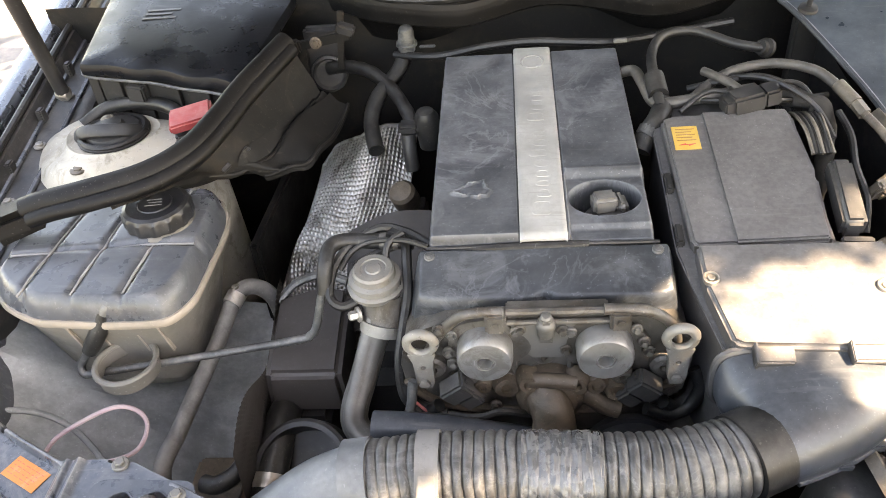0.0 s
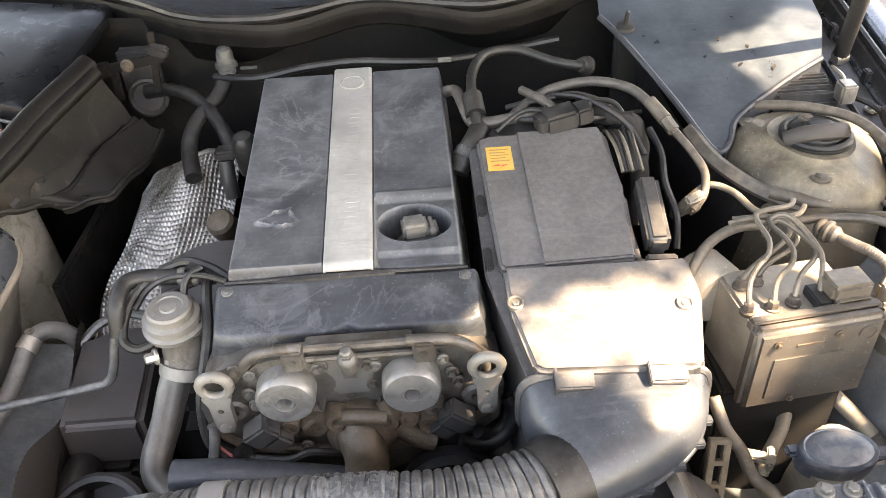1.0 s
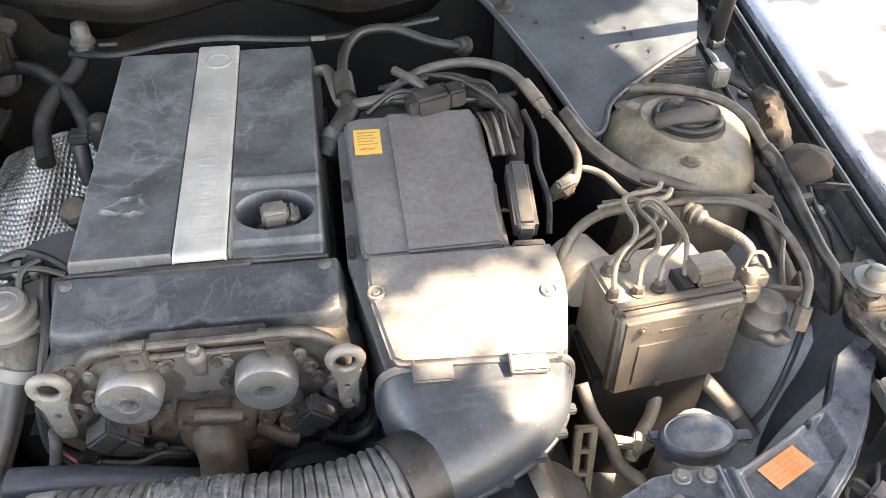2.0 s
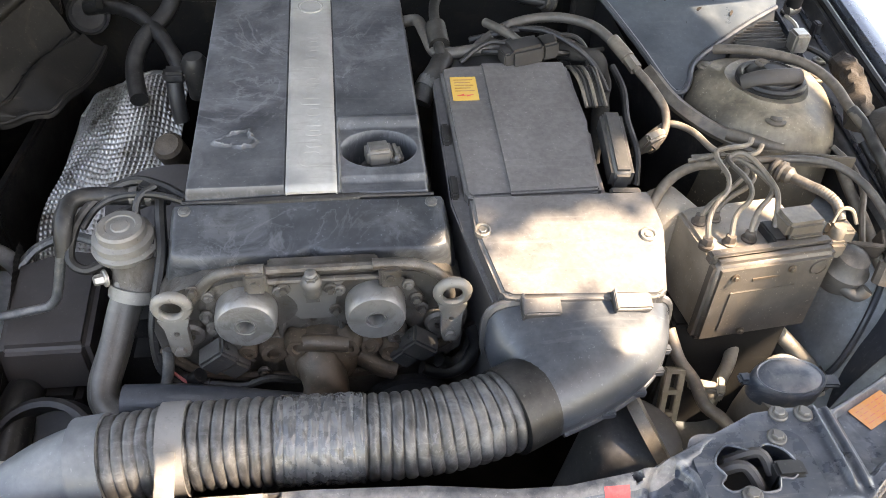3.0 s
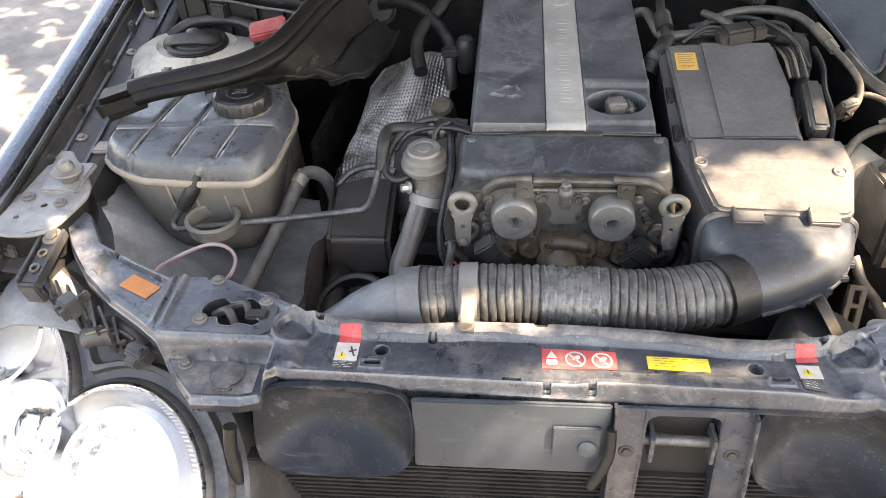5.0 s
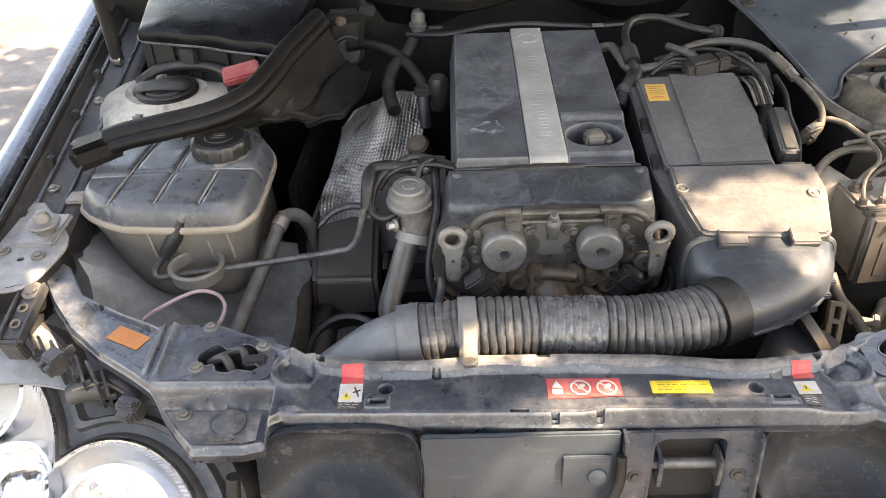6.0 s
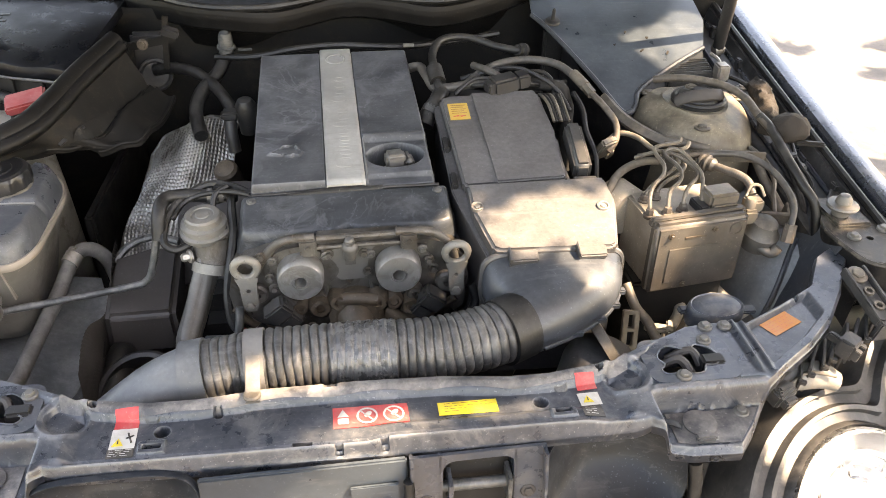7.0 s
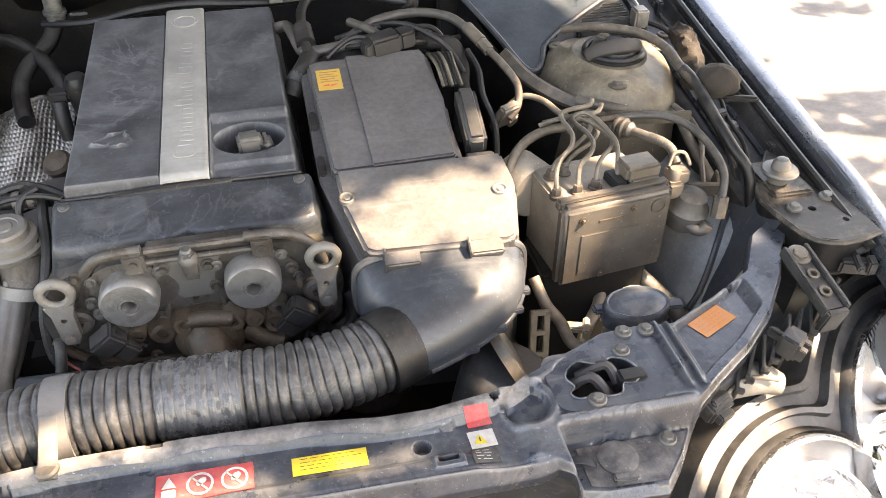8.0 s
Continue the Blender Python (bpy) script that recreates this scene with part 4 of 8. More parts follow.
for x0, z0, x1, z1 in ((-0.02, 0.775, -0.028, 0.70), (0.03, 0.775, 0.036, 0.70), (-0.100, 0.70, -0.06, 0.665), (0.115, 0.70, 0.07, 0.665), (-0.14, 0.73, -0.13, 0.68), (0.155, 0.73, 0.145, 0.68), (-0.03, 0.665, 0.04, 0.66)):
    part("case_rib", tube([(x0, 0.615, z0), (x1, 0.613, z1)], 0.0035, 6, 1), M["grimy"], engine)
part("case_seam", tube([(-0.150, 0.616, 0.69), (-0.12, 0.614, 0.655), (-0.06, 0.613, 0.64), (0.02, 0.613, 0.635), (0.09, 0.613, 0.645), (0.15, 0.615, 0.68)], 0.006, 8, 5), M["brown"], engine, "dark oily casting seam")
part("front_loom", tube([(-0.105, 0.594, 0.655), (-0.07, 0.588, 0.655), (-0.045, 0.59, 0.662), (-0.02, 0.592, 0.655), (0.0, 0.60, 0.645)], 0.0045, 8, 5), M["rubber"], engine, "black cable")
part("front_loom", tube([(0.17, 0.615, 0.70), (0.178, 0.605, 0.68), (0.165, 0.598, 0.655), (0.14, 0.592, 0.652), (0.118, 0.592, 0.662)], 0.0075, 10, 6, lambda s, a: 1 + 0.08 * math.sin(140 * s)), M["rubber"], engine, "corrugated black cable sleeve")
part("face_plate", upright(plate(dense([(-0.028, 0.780), (0.040, 0.780), (0.046, 0.762), (0.036, 0.742), (0.024, 0.728), (-0.006, 0.728), (-0.020, 0.742), (-0.030, 0.762)], 40), [ring(0.006, 0.757, 0.005, 14)], 0, 0.006), 0.6105), M["dullpipe"], engine, "bare grey casting between the magnets")
for bx, bz, br_, bh in ((-0.036, 0.688, 0.016, 0.014), (-0.012, 0.700, 0.012, 0.020), (0.040, 0.694, 0.015, 0.018), (0.064, 0.690, 0.012, 0.012), (-0.062, 0.690, 0.010, 0.012), (0.086, 0.680, 0.013, 0.016)):
    part("pump_lobe", bent(lathe([(br_ * 1.15, 0), (br_, bh * 0.6), (br_ * 0.8, bh), (br_ * 0.45, bh), (br_ * 0.4, bh * 0.7), (0.001, bh * 0.7)], (bx, 0.612, bz), (0, -1, 0.12), 22), lambda x, y, z: tuple(Vector((x, y, z)) + noise.noise_vector(Vector((x, y, z)) * 70) * 0.003)), M["brown"], engine, "oil-caked casting lobe")
part("date_plate", box(0.024, 0.040, 0.612, 0.617, 0.752, 0.768, 0.001), M["grimy"], engine, "cast plate with raised marks")
part("water_pump", merge(lathe([(0.04, 0), (0.038, 0.02), (0.03, 0.028), (0.012, 0.03)], (0.012, 0.62, 0.672), (0, -1, 0.1), 24),
     bent(tube([(0.005, 0.612, 0.682), (0.012, 0.590, 0.668), (0.016, 0.574, 0.638), (0.016, 0.567, 0.59)], 0.024, 22, 8), lambda x, y, z: tuple(Vector((x, y, z)) + noise.noise_vector(Vector((x, y, z)) * 45) * 0.004)),
     tube([(0.05, 0.612, 0.672), (0.072, 0.606, 0.655), (0.09, 0.604, 0.648)], 0.012, 12),
     tube([(-0.02, 0.61, 0.688), (0.0, 0.598, 0.705), (0.04, 0.598, 0.70)], 0.009, 10)), M["brown"], engine, "oily brown water pump and elbow")
for x, s in ((-0.092, -1), (0.115, 1)):
    plug = part("magnet_plug", moved(merge(box(-0.017, 0.017, -0.012, 0.012, -0.013, 0.013, 0.003), box(-0.013, 0.013, -0.01, 0.01, -0.036, -0.012, 0.003), box(-0.019, 0.019, -0.004, 0.004, 0.002, 0.007, 0.001)), pose(x, 0.596, 0.696, 10, 38 * s, 0)), M["lampback"], engine, "dusty grey connector on the magnet")
    part("plug_boot", tube([(x + s * 0.022, 0.596, 0.668), (x + s * 0.036, 0.600, 0.655), (x + s * 0.055, 0.61, 0.66), (x + s * 0.062, 0.62, 0.68)], 0.008, 10), M["rubber"], plug)
part("front_pulley", lathe([(0.055, 0), (0.055, 0.008), (0.05, 0.010), (0.05, 0.014), (0.055, 0.016), (0.055, 0.028), (0.042, 0.03), (0.04, 0.02), (0.015, 0.02), (0.012, 0.026), (0.002, 0.026)], (0.105, 0.60, 0.585), (0, -1, 0.05), 36), M["black"], engine, "black belt pulley")
part("idler_pulley", lathe([(0.085, 0), (0.085, 0.03), (0.075, 0.032), (0.07, 0.02), (0.02, 0.02), (0.002, 0.028)], (0.01, 0.60, 0.44), (0, -1, 0), 36), M["black"], engine)
part("coolant_rail", tube([(-0.19, 0.575, 0.655), (-0.12, 0.572, 0.652), (-0.05, 0.57, 0.638), (0.01, 0.568, 0.625)], 0.02, 14, 5), M["duct"], engine, "grey plastic coolant rail")
part("small_pipe", tube([(-0.235, 0.60, 0.60), (-0.20, 0.585, 0.598), (-0.18, 0.582, 0.615), (-0.15, 0.59, 0.66), (-0.142, 0.605, 0.70)], 0.006, 10), M["pipe"], engine, "thin steel pipe")
part("alternator", merge(lathe([(0.05, 0), (0.055, 0.02), (0.055, 0.06), (0.045, 0.075), (0.02, 0.08)], (0.19, 0.66, 0.56), (0, -1, 0), 24), box(0.15, 0.23, 0.62, 0.7, 0.50, 0.62, 0.01)), M["grimy"], engine, "grimy alternator housing")
part("exhaust_side", box(-0.23, -0.13, 0.66, 1.05, 0.42, 0.66, 0.03), M["soot"], engine, "sooty exhaust side of the block")


# head cover at the front
def head_cover(u, v):
    x0, x1 = -0.142, 0.159
    y0, y1 = 0.630, 0.699
    x, y = x0 + (x1 - x0) * u, y0 + (y1 - y0) * v
    du = min(x - x0, x1 - x)
    z = 0.791 + 0.40 * (y - 0.640)
    z -= 0.045 * (1 - sm(0.0, 0.016, du)) ** 1.5 + 0.036 * (1 - sm(0.630, 0.644, y)) ** 1.5
    z -= 0.012 * (1 - sm(0.012, 0.017, math.hypot(x - 0.008, (y - 0.630)))) + 0.003 * sm(0.695, 0.699, y)
    z += 0.002 * math.sin(40 * x) * 0.3
    return (x, y + (0.010 * (1 - sm(0.0, 0.03, du)) * (1 if v < 0.5 else 0) * (1 - 2 * v)), z)


head = thing("cylinder_head_cover", "dark stained plastic cover on the front of the cylinder head", "engine cover", (0.008, 0.67, 0.775))
part("cover", sheet(head_cover, 110, 44, 0.028), M["vcover"], head)
for x, y in ((-0.118, 0.690), (0.134, 0.690)):
    part("cover_screw", bolt((x, y, 0.8105), (0, -0.3, 1), 0.004, 0.003), M["pipe"], head)

# main cover with the metal strip
top_cover = thing("engine_cover", "grey-black scratched plastic engine cover with a metal strip", "engine cover", (0.01, 0.9, 0.775))
OIL = (0.084, 0.772)


def cover_z(y):
    return 0.826 + 0.088 * (y - 0.705)


def cover_fn(u, v):
    y0, y1 = 0.703, 1.102
    y = y0 + (y1 - y0) * v
    x0, x1 = -0.126 + 0.006 * (y - 0.7), 0.142 - 0.004 * (y - 0.7)
    x = x0 + (x1 - x0) * u
    z = cover_z(y)
    du = min(x - x0, x1 - x)
    z -= 0.050 * (1 - sm(0.0, 0.012, du)) ** 1.6
    z -= 0.030 * sm(y1 - 0.014, y1, y) ** 1.6 + 0.018 * (1 - sm(y0, y0 + 0.006, y)) ** 1.5
    z -= 0.003 * (1 - sm(0.027, 0.0285, abs(x - 0.0105)))
    right = sm(0.039, 0.042, x)
    z -= 0.007 * right * (1 - sm(0.806, 0.812, y))
    z += 0.003 * right * math.exp(-((y - 0.816) / 0.004) ** 2)
    z -= 0.006 * right * (1 - sm(0.722, 0.728, y))
    q = math.hypot((x - OIL[0]) / 0.040, (y - OIL[1]) / 0.030)
    z -= 0.045 * (1 - sm(0.90, 1.06, q))
    # the scuffed lump on the other half
    w = math.hypot((x + 0.068) / 0.020, (y - 0.785) / 0.014)
    a = math.atan2(y - 0.785, x + 0.068)
    w *= 1 + 0.16 * math.sin(3 * a + 1) + 0.10 * math.sin(5 * a) + 0.06 * math.sin(11 * a)
    z += 0.0042 * math.exp(-((w - 0.90) / 0.13) ** 2) * (0.7 + 0.3 * math.sin(4 * a)) + 0.0022 * (1 - sm(0.55, 0.85, w)) * (1 if y < 0.786 else 0.2)
    return (x, y, z)


part("cover", sheet(cover_fn, 230, 300, 0.02), M["cover"], top_cover)


def strip_fn(u, v):
    y = 0.700 + 0.40 * v
    x = 0.0105 + 0.0265 * (2 * u - 1)
    e = min(u, 1 - u)
    return (x, y, cover_z(y) + 0.0015 - 0.002 * (1 - sm(0.0, 0.06, e)) - 0.004 * (1 - sm(0.0, 0.015, v)))


strip = part("metal_strip", sheet(strip_fn, 20, 80, 0.003), M["strip"], top_cover, "satin aluminium trim strip with raised lettering")
# a row of plain low frames where the raised name stands, and a plain round badge
ys = 0.735
for w, tall in ((0.026, 0.024), (0.015, 0.017), (0.011, 0.017), (0.014, 0.017), (0.015, 0.017), (0.015, 0.024), (0.015, 0.017), (0.013, 0.017), (0.010, 0.004), (0.019, 0.024), (0.015, 0.017), (0.015, 0.017), (0.015, 0.017)):
    outer = rounded(0.0225 - tall, 0.0225, ys, ys + w, min(w, tall) * 0.3)
    inner = rounded(0.0225 - tall + 0.0028, 0.0225 - 0.0028, ys + 0.0028, ys + w - 0.0028, min(w, tall) * 0.2)
    part("raised_bar", bent(plate(outer, [inner] if tall > 0.01 else [], 0, 0.0006), lambda x, y, z: (x, y, z + cover_z(y) + 0.0012)), M["strip"], strip)
    ys += w + 0.0055
part("badge_ring", bent(merge(plate(ring(0.0105, 1.062, 0.017, 36), [ring(0.0105, 1.062, 0.0150, 36)], 0, 0.0012), plate(ring(0.0105, 1.062, 0.0135, 36), [], 0, 0.0006)), lambda x, y, z: (x, y, z + cover_z(y) + 0.0014)), M["mark"], strip, "plain round badge")
part("front_lip", tube([(-0.122, 0.7025, 0.812), (-0.06, 0.7015, 0.8135), (0.01, 0.701, 0.814), (0.08, 0.7015, 0.8135), (0.138, 0.7025, 0.812)], 0.0022, 8, 5), M["black"], top_cover, "black sealing lip along the front edge")
cap = thing("oil_filler_cap", "black oil filler cap in the recess of the engine cover", "cap", (*OIL, 0.79))
part("cap_body", lathe([(0.030, -0.01), (0.030, 0.006), (0.028, 0.009), (0.0215, 0.010), (0.0205, 0.020), (0.019, 0.0225), (0.002, 0.023)], (OIL[0] + 0.006, OIL[1] - 0.004, 0.790), (0, 0, 1), 32), M["lampback"], cap)
part("cap_grip", moved(merge(box(-0.019, 0.010, -0.0125, 0.0125, 0, 0.021, 0.004, 3), box(0.008, 0.022, -0.016, 0.016, 0, 0.014, 0.005, 3), box(-0.013, 0.004, -0.007, -0.005, 0.018, 0.0214, 0.0002, 1), box(-0.013, 0.002, 0.000, 0.002, 0.018, 0.0214, 0.0002, 1)), pose(OIL[0] + 0.004, OIL[1] - 0.002, 0.8095, 0, 0, 8)), M["dullpipe"], cap, "worn grey ribbed grip")

# ---- air filter box and duct ----
def box_z(y):
    return 0.801 + 0.196 * (y - 0.643)


fbox = thing("air_filter_box", "dusty black air filter housing with a sloping two-part lid", "air filter", (0.26, 0.72, 0.58))


def sloped(bm, top=0.0):
    return bent(bm, lambda x, y, z: (x, y, z + box_z(y) + top))


lower = [(0.160, 0.905), (0.160, 0.700), (0.172, 0.640), (0.190, 0.556), (0.352, 0.548), (0.374, 0.640), (0.374, 0.702), (0.326, 0.706), (0.330, 0.905)]
part("lower_case", sloped(prism(lower, -0.20, -0.018, 0.004)), M["box"], fbox, "black lower housing")
part("case_rim", sloped(prism([(x + (x - 0.265) * 0.03, y) for x, y in lower], -0.024, -0.014, 0.002)), M["box"], fbox)
rear = [(0.166, 0.900), (0.182, 0.906), (0.318, 0.906), (0.327, 0.898), (0.324, 0.800), (0.330, 0.790), (0.322, 0.697), (0.178, 0.694), (0.172, 0.700)]
part("rear_lid", merge(sloped(prism(rear, -0.02, 0.0, 0.004, 3)), sloped(prism([(0.216, 0.906), (0.320, 0.906), (0.324, 0.800), (0.319, 0.698), (0.219, 0.696)], -0.004, 0.0025, 0.0022, 2))), M["box"], fbox, "dusty black lid")
frontl = [(0.175, 0.692), (0.371, 0.690), (0.374, 0.640), (0.354, 0.560), (0.345, 0.555), (0.200, 0.562), (0.190, 0.568), (0.176, 0.635)]
part("front_lid", merge(sloped(prism(frontl, -0.02, 0.0055, 0.004, 3)), sloped(prism([(0.190, 0.575), (0.352, 0.567), (0.349, 0.556), (0.196, 0.564)], -0.012, 0.0035, 0.003, 2))), M["box"], fbox, "lid dusted pale by sunlit grime")
for x, y in ((0.182, 0.643), (0.353, 0.628)):
    part("lid_screw", sloped(merge(lathe([(0.0085, 0.004), (0.0085, 0.0085), (0.007, 0.009), (0.006, 0.0065), (0.001, 0.0065)], (x, y, 0), seg=18), bolt((x, y, 0.005), r=0.004, h=0.004, washer=False))), M["steel"], fbox, "bright screw in a ringed seat")
for x, y in ((0.163, 0.80), (0.163, 0.72)):
    part("side_clip", sloped(box(x - 0.005, x + 0.004, y - 0.014, y + 0.014, -0.03, -0.006, 0.002)), M["black"], fbox)
tag = part("warning_label", sloped(box(0.176, 0.207, 0.842, 0.882, 0.0003, 0.0012, 0)), M["lab_amber"], fbox, "orange-yellow warning label")
part("label_print", sloped(merge(*[box(0.180, 0.203 - 0.004 * (k % 2), 0.876 - 0.0048 * k, 0.8771 - 0.0048 * k, 0.0008, 0.0016, 0) for k in range(5)])), M["amberink"], tag)
bolt_shape = plate([(0.181, 0.8490), (0.190, 0.8518), (0.1893, 0.8496), (0.201, 0.8508), (0.1925, 0.8474), (0.1934, 0.8496)], [], 0.0008, 0.0018)
part("flash_sign", sloped(bolt_shape), M["lab_red"], tag, "red lightning flash")

duct = thing("intake_duct", "dusty grey plastic intake duct on the filter box", "air duct", (0.27, 0.52, 0.66))


def duct_fn(u, v):
    a = 2 * math.pi * u
    c, s_ = math.cos(a), math.sin(a)
    q = (abs(c) ** 5 + abs(s_) ** 5) ** (-0.2)
    A = Vector((0.270 + 0.093 * c * q, 0.568, 0.740 + 0.043 * s_ * q))
    e1 = Vector((0.42, -0.90, 0))
    B = Vector((0.206, 0.486, 0.728)) + e1 * 0.0405 * c + Vector((0, 0, 0.0405 * s_))
    ctrl = Vector((0.268 + 0.098 * c, 0.512 - 0.022 * c, 0.738 + 0.047 * s_))
    t = v
    return A * (1 - t) ** 2 + ctrl * 2 * t * (1 - t) + B * t * t


part("funnel", sheet(duct_fn, 64, 30, 0), M["duct"], duct)
rim_pts = [duct_fn(k / 64, 0.03) for k in range(65)]
part("duct_rim", tube(rim_pts, 0.005, 8, 2), M["box"], duct)
seam = [duct_fn(1.0 - 0.06, 0.05 + 0.9 * k / 14) for k in range(15)]
part("mould_seam", tube(seam, 0.0035, 8, 3), M["duct"], duct)
for k in (2, 5, 8, 11):
    p = duct_fn(1.0 - 0.055, 0.05 + 0.9 * k / 14)
    part("seam_clip", box(p.x - 0.008, p.x + 0.008, p.y - 0.005, p.y + 0.005, p.z - 0.003, p.z + 0.005, 0.0015), M["duct"], duct)
for x in (0.226, 0.316):
    part("lid_clip", moved(merge(box(-0.019, 0.019, -0.010, 0.008, -0.006, 0.005, 0.002), box(-0.019, -0.016, -0.012, 0.011, -0.007, 0.010, 0.001)), pose(x, 0.552, 0.786, 20, 0, -2)), M["box"], duct, "snap clip between lid and duct")
cd = Vector((-0.9, -0.42, 0)).normalized()
part("collar", tube([Vector((0.214, 0.490, 0.728)), Vector((0.206, 0.486, 0.728)) + cd * 0.026], 0.0425, 32, 2), M["rubber"], duct, "black rubber collar")

hose = thing("intake_hose", "grey ribbed rubber intake hose, patched with tape", "hose", (0.0, 0.46, 0.70))
line = [(0.195, 0.481, 0.728), (0.155, 0.468, 0.728), (0.10, 0.460, 0.727), (0.03, 0.461, 0.727), (-0.05, 0.464, 0.727), (-0.11, 0.463, 0.726), (-0.178, 0.458, 0.722)]


def ribs(s, a):
    tape = sm(0.40, 0.46, s) * (1 - sm(0.57, 0.63, s))
    deep = (0.082 if s < 0.80 else 0.05) * (1 - 0.35 * tape) * (0.75 + 0.5 * abs(noise.noise((7.3 * s, math.cos(a), 3))) * 2)
    k = 37 * s + 0.18 * noise.noise((9 * s, 1.2 * math.cos(a), 1.2 * math.sin(a))) + 0.05 * math.sin(2 * a + 9 * s)
    w = abs(math.sin(math.pi * k))
    crease = noise.noise((2.5 * math.cos(a), 2.5 * math.sin(a), 55 * s))
    return 1 + deep * (1.45 * w ** 0.42 - 1.0) + 0.016 * crease + 0.010 * noise.noise((6 * math.cos(a), 6 * math.sin(a), 120 * s))


part("ribbed_hose", tube(line, 0.0380, 56, 100, ribs), M["hose"], hose, "ribbed hose", crease=60)
def crinkle(s, a):
    w = abs(math.sin(math.pi * (7.2 * s + 0.3 + 0.15 * math.sin(2 * a + 5 * s))))
    fold = abs(noise.noise((3.5 * math.cos(a) + 5, 3.5 * math.sin(a), 13 * s)))
    fine = abs(noise.noise((8 * math.cos(a), 8 * math.sin(a) + 3, 30 * s)))
    return 0.992 + 0.038 * w ** 0.7 + 0.05 * (0.5 - fold) + 0.03 * (0.4 - fine)


part("tape_wrap", tube([(0.052, 0.4606, 0.727), (0.03, 0.461, 0.727), (0.0, 0.462, 0.727), (-0.022, 0.463, 0.727)], 0.0383, 96, 60, crinkle, cap=False), M["tape"], hose, "crumpled silver repair tape", crease=60)
part("clamp_band", tube([(-0.100, 0.463, 0.726), (-0.122, 0.4627, 0.726)], 0.0415, 36, 1), M["hose"], hose, "grey clamp sleeve")
part("hose_strap", bent(box(-0.117, -0.101, 0.378, 0.430, 0, 0.003, 0.001), lambda x, y, z: (x, y, z + 0.744 + 0.022 * sm(0.392, 0.424, y))), M["dullpipe"], hose, "dusty steel strap")
part("strap_bolt", lathe([(0.010, 0), (0.010, 0.002), (0.008, 0.004), (0.002, 0.0045)], (-0.110, 0.388, 0.747), seg=18), M["tan"], hose)
part("pipe_sleeve", tube([(-0.166, 0.459, 0.723), (-0.192, 0.458, 0.720)], 0.041, 32, 1), M["chargepipe"], hose, "smooth grey sleeve")
part("charge_pipe", tube([(-0.185, 0.458, 0.721), (-0.22, 0.452, 0.708), (-0.26, 0.440, 0.685), (-0.32, 0.425, 0.64), (-0.36, 0.42, 0.58)], 0.036, 28, 6), M["chargepipe"], hose, "smooth grey plastic pipe")

canister = thing("canister", "dusty round plastic canister under the duct", "canister", (0.30, 0.47, 0.5))
part("canister_body", lathe([(0.05, 0), (0.052, 0.15), (0.045, 0.17), (0.038, 0.175)], (0.29, 0.475, 0.50), (0.25, 0.1, 1), 28), M["box"], canister)
part("canister_rim", lathe([(0.05, 0), (0.05, 0.012), (0.038, 0.014)], (0.33, 0.49, 0.665), (0.9, 0.1, 0.5), 28), M["tan"], canister)

# ---- coolant tank side ----
tank = thing("coolant_tank", "smoked plastic coolant expansion tank with a dusty yellowed base", "coolant tank", (-0.53, 0.75, 0.6))
RIM = [(-0.662, 0.715), (-0.652, 0.692), (-0.630, 0.672), (-0.590, 0.651), (-0.560, 0.646), (-0.497, 0.641), (-0.440, 0.642), (-0.418, 0.650), (-0.402, 0.680), (-0.399, 0.720), (-0.397, 0.800), (-0.401, 0.835), (-0.415, 0.866), (-0.440, 0.880), (-0.60, 0.870), (-0.650, 0.845), (-0.664, 0.815)]
rim = dense([tuple(p.xy) for p in smooth_line([(*q, 0) for q in RIM], 5, True)], 260)
SEAM_X = (-0.590, -0.525, -0.462)


def tank_top(x, y):
    z = 0.0
    for sx in SEAM_X:
        lean = 0.12 * (y - 0.75)
        z -= 0.0045 * math.exp(-((x - sx - lean) / 0.0045) ** 2)
    z -= 0.0045 * math.exp(-((y - 0.742 - 0.05 * (x + 0.5)) / 0.0045) ** 2)
    z += 0.006 * math.exp(-(math.hypot(x + 0.467, y - 0.790) / 0.055) ** 4)
    return z


part("upper_half", pillow(rim, [(0.985, 0.766), (0.975, 0.772), (0.955, 0.782), (0.925, 0.791), (0.89, 0.797)] + [(0.86 - 0.86 * k / 52 + 0.01, 0.799 + 0.004 * sm(0, 40, k)) for k in range(53)], tank_top), M["tank"], tank, "smoky grey dusty upper half", crease=60)
part("seam_flange", pillow(rim, [(0.97, 0.757), (1.0, 0.757), (1.01, 0.760), (1.01, 0.764), (1.0, 0.768), (0.96, 0.768)]), M["flange"], tank, "tan welded seam")
part("lower_half", pillow(rim, [(0.50, 0.612), (0.64, 0.616), (0.70, 0.635), (0.79, 0.68), (0.87, 0.72), (0.955, 0.750), (0.965, 0.759)]), M["tanklow"], tank, "yellowed translucent lower half", crease=60)
for sx in SEAM_X:
    part("rib_line", tube([(sx + 0.12 * (y - 0.75), y, 0.800 + 0.0035 * sm(0.66, 0.7, y) + (tank_top(sx + 0.12 * (y - 0.75), y))) for y in [0.660 + 0.0142 * k for k in range(15)]], 0.0019, 6, 2), M["tankline"], tank)
part("rib_line", tube([(x, 0.742 + 0.05 * (x + 0.5), 0.8015 + tank_top(x, 0.742 + 0.05 * (x + 0.5))) for x in [-0.644 + 0.0145 * k for k in range(17)]], 0.0019, 6, 2), M["tankline"], tank)
neck = part("filler_neck", lathe([(0.0445, 0), (0.0435, 0.004), (0.040, 0.007)], (-0.467, 0.790, 0.799), seg=30), M["tanklow"], tank)


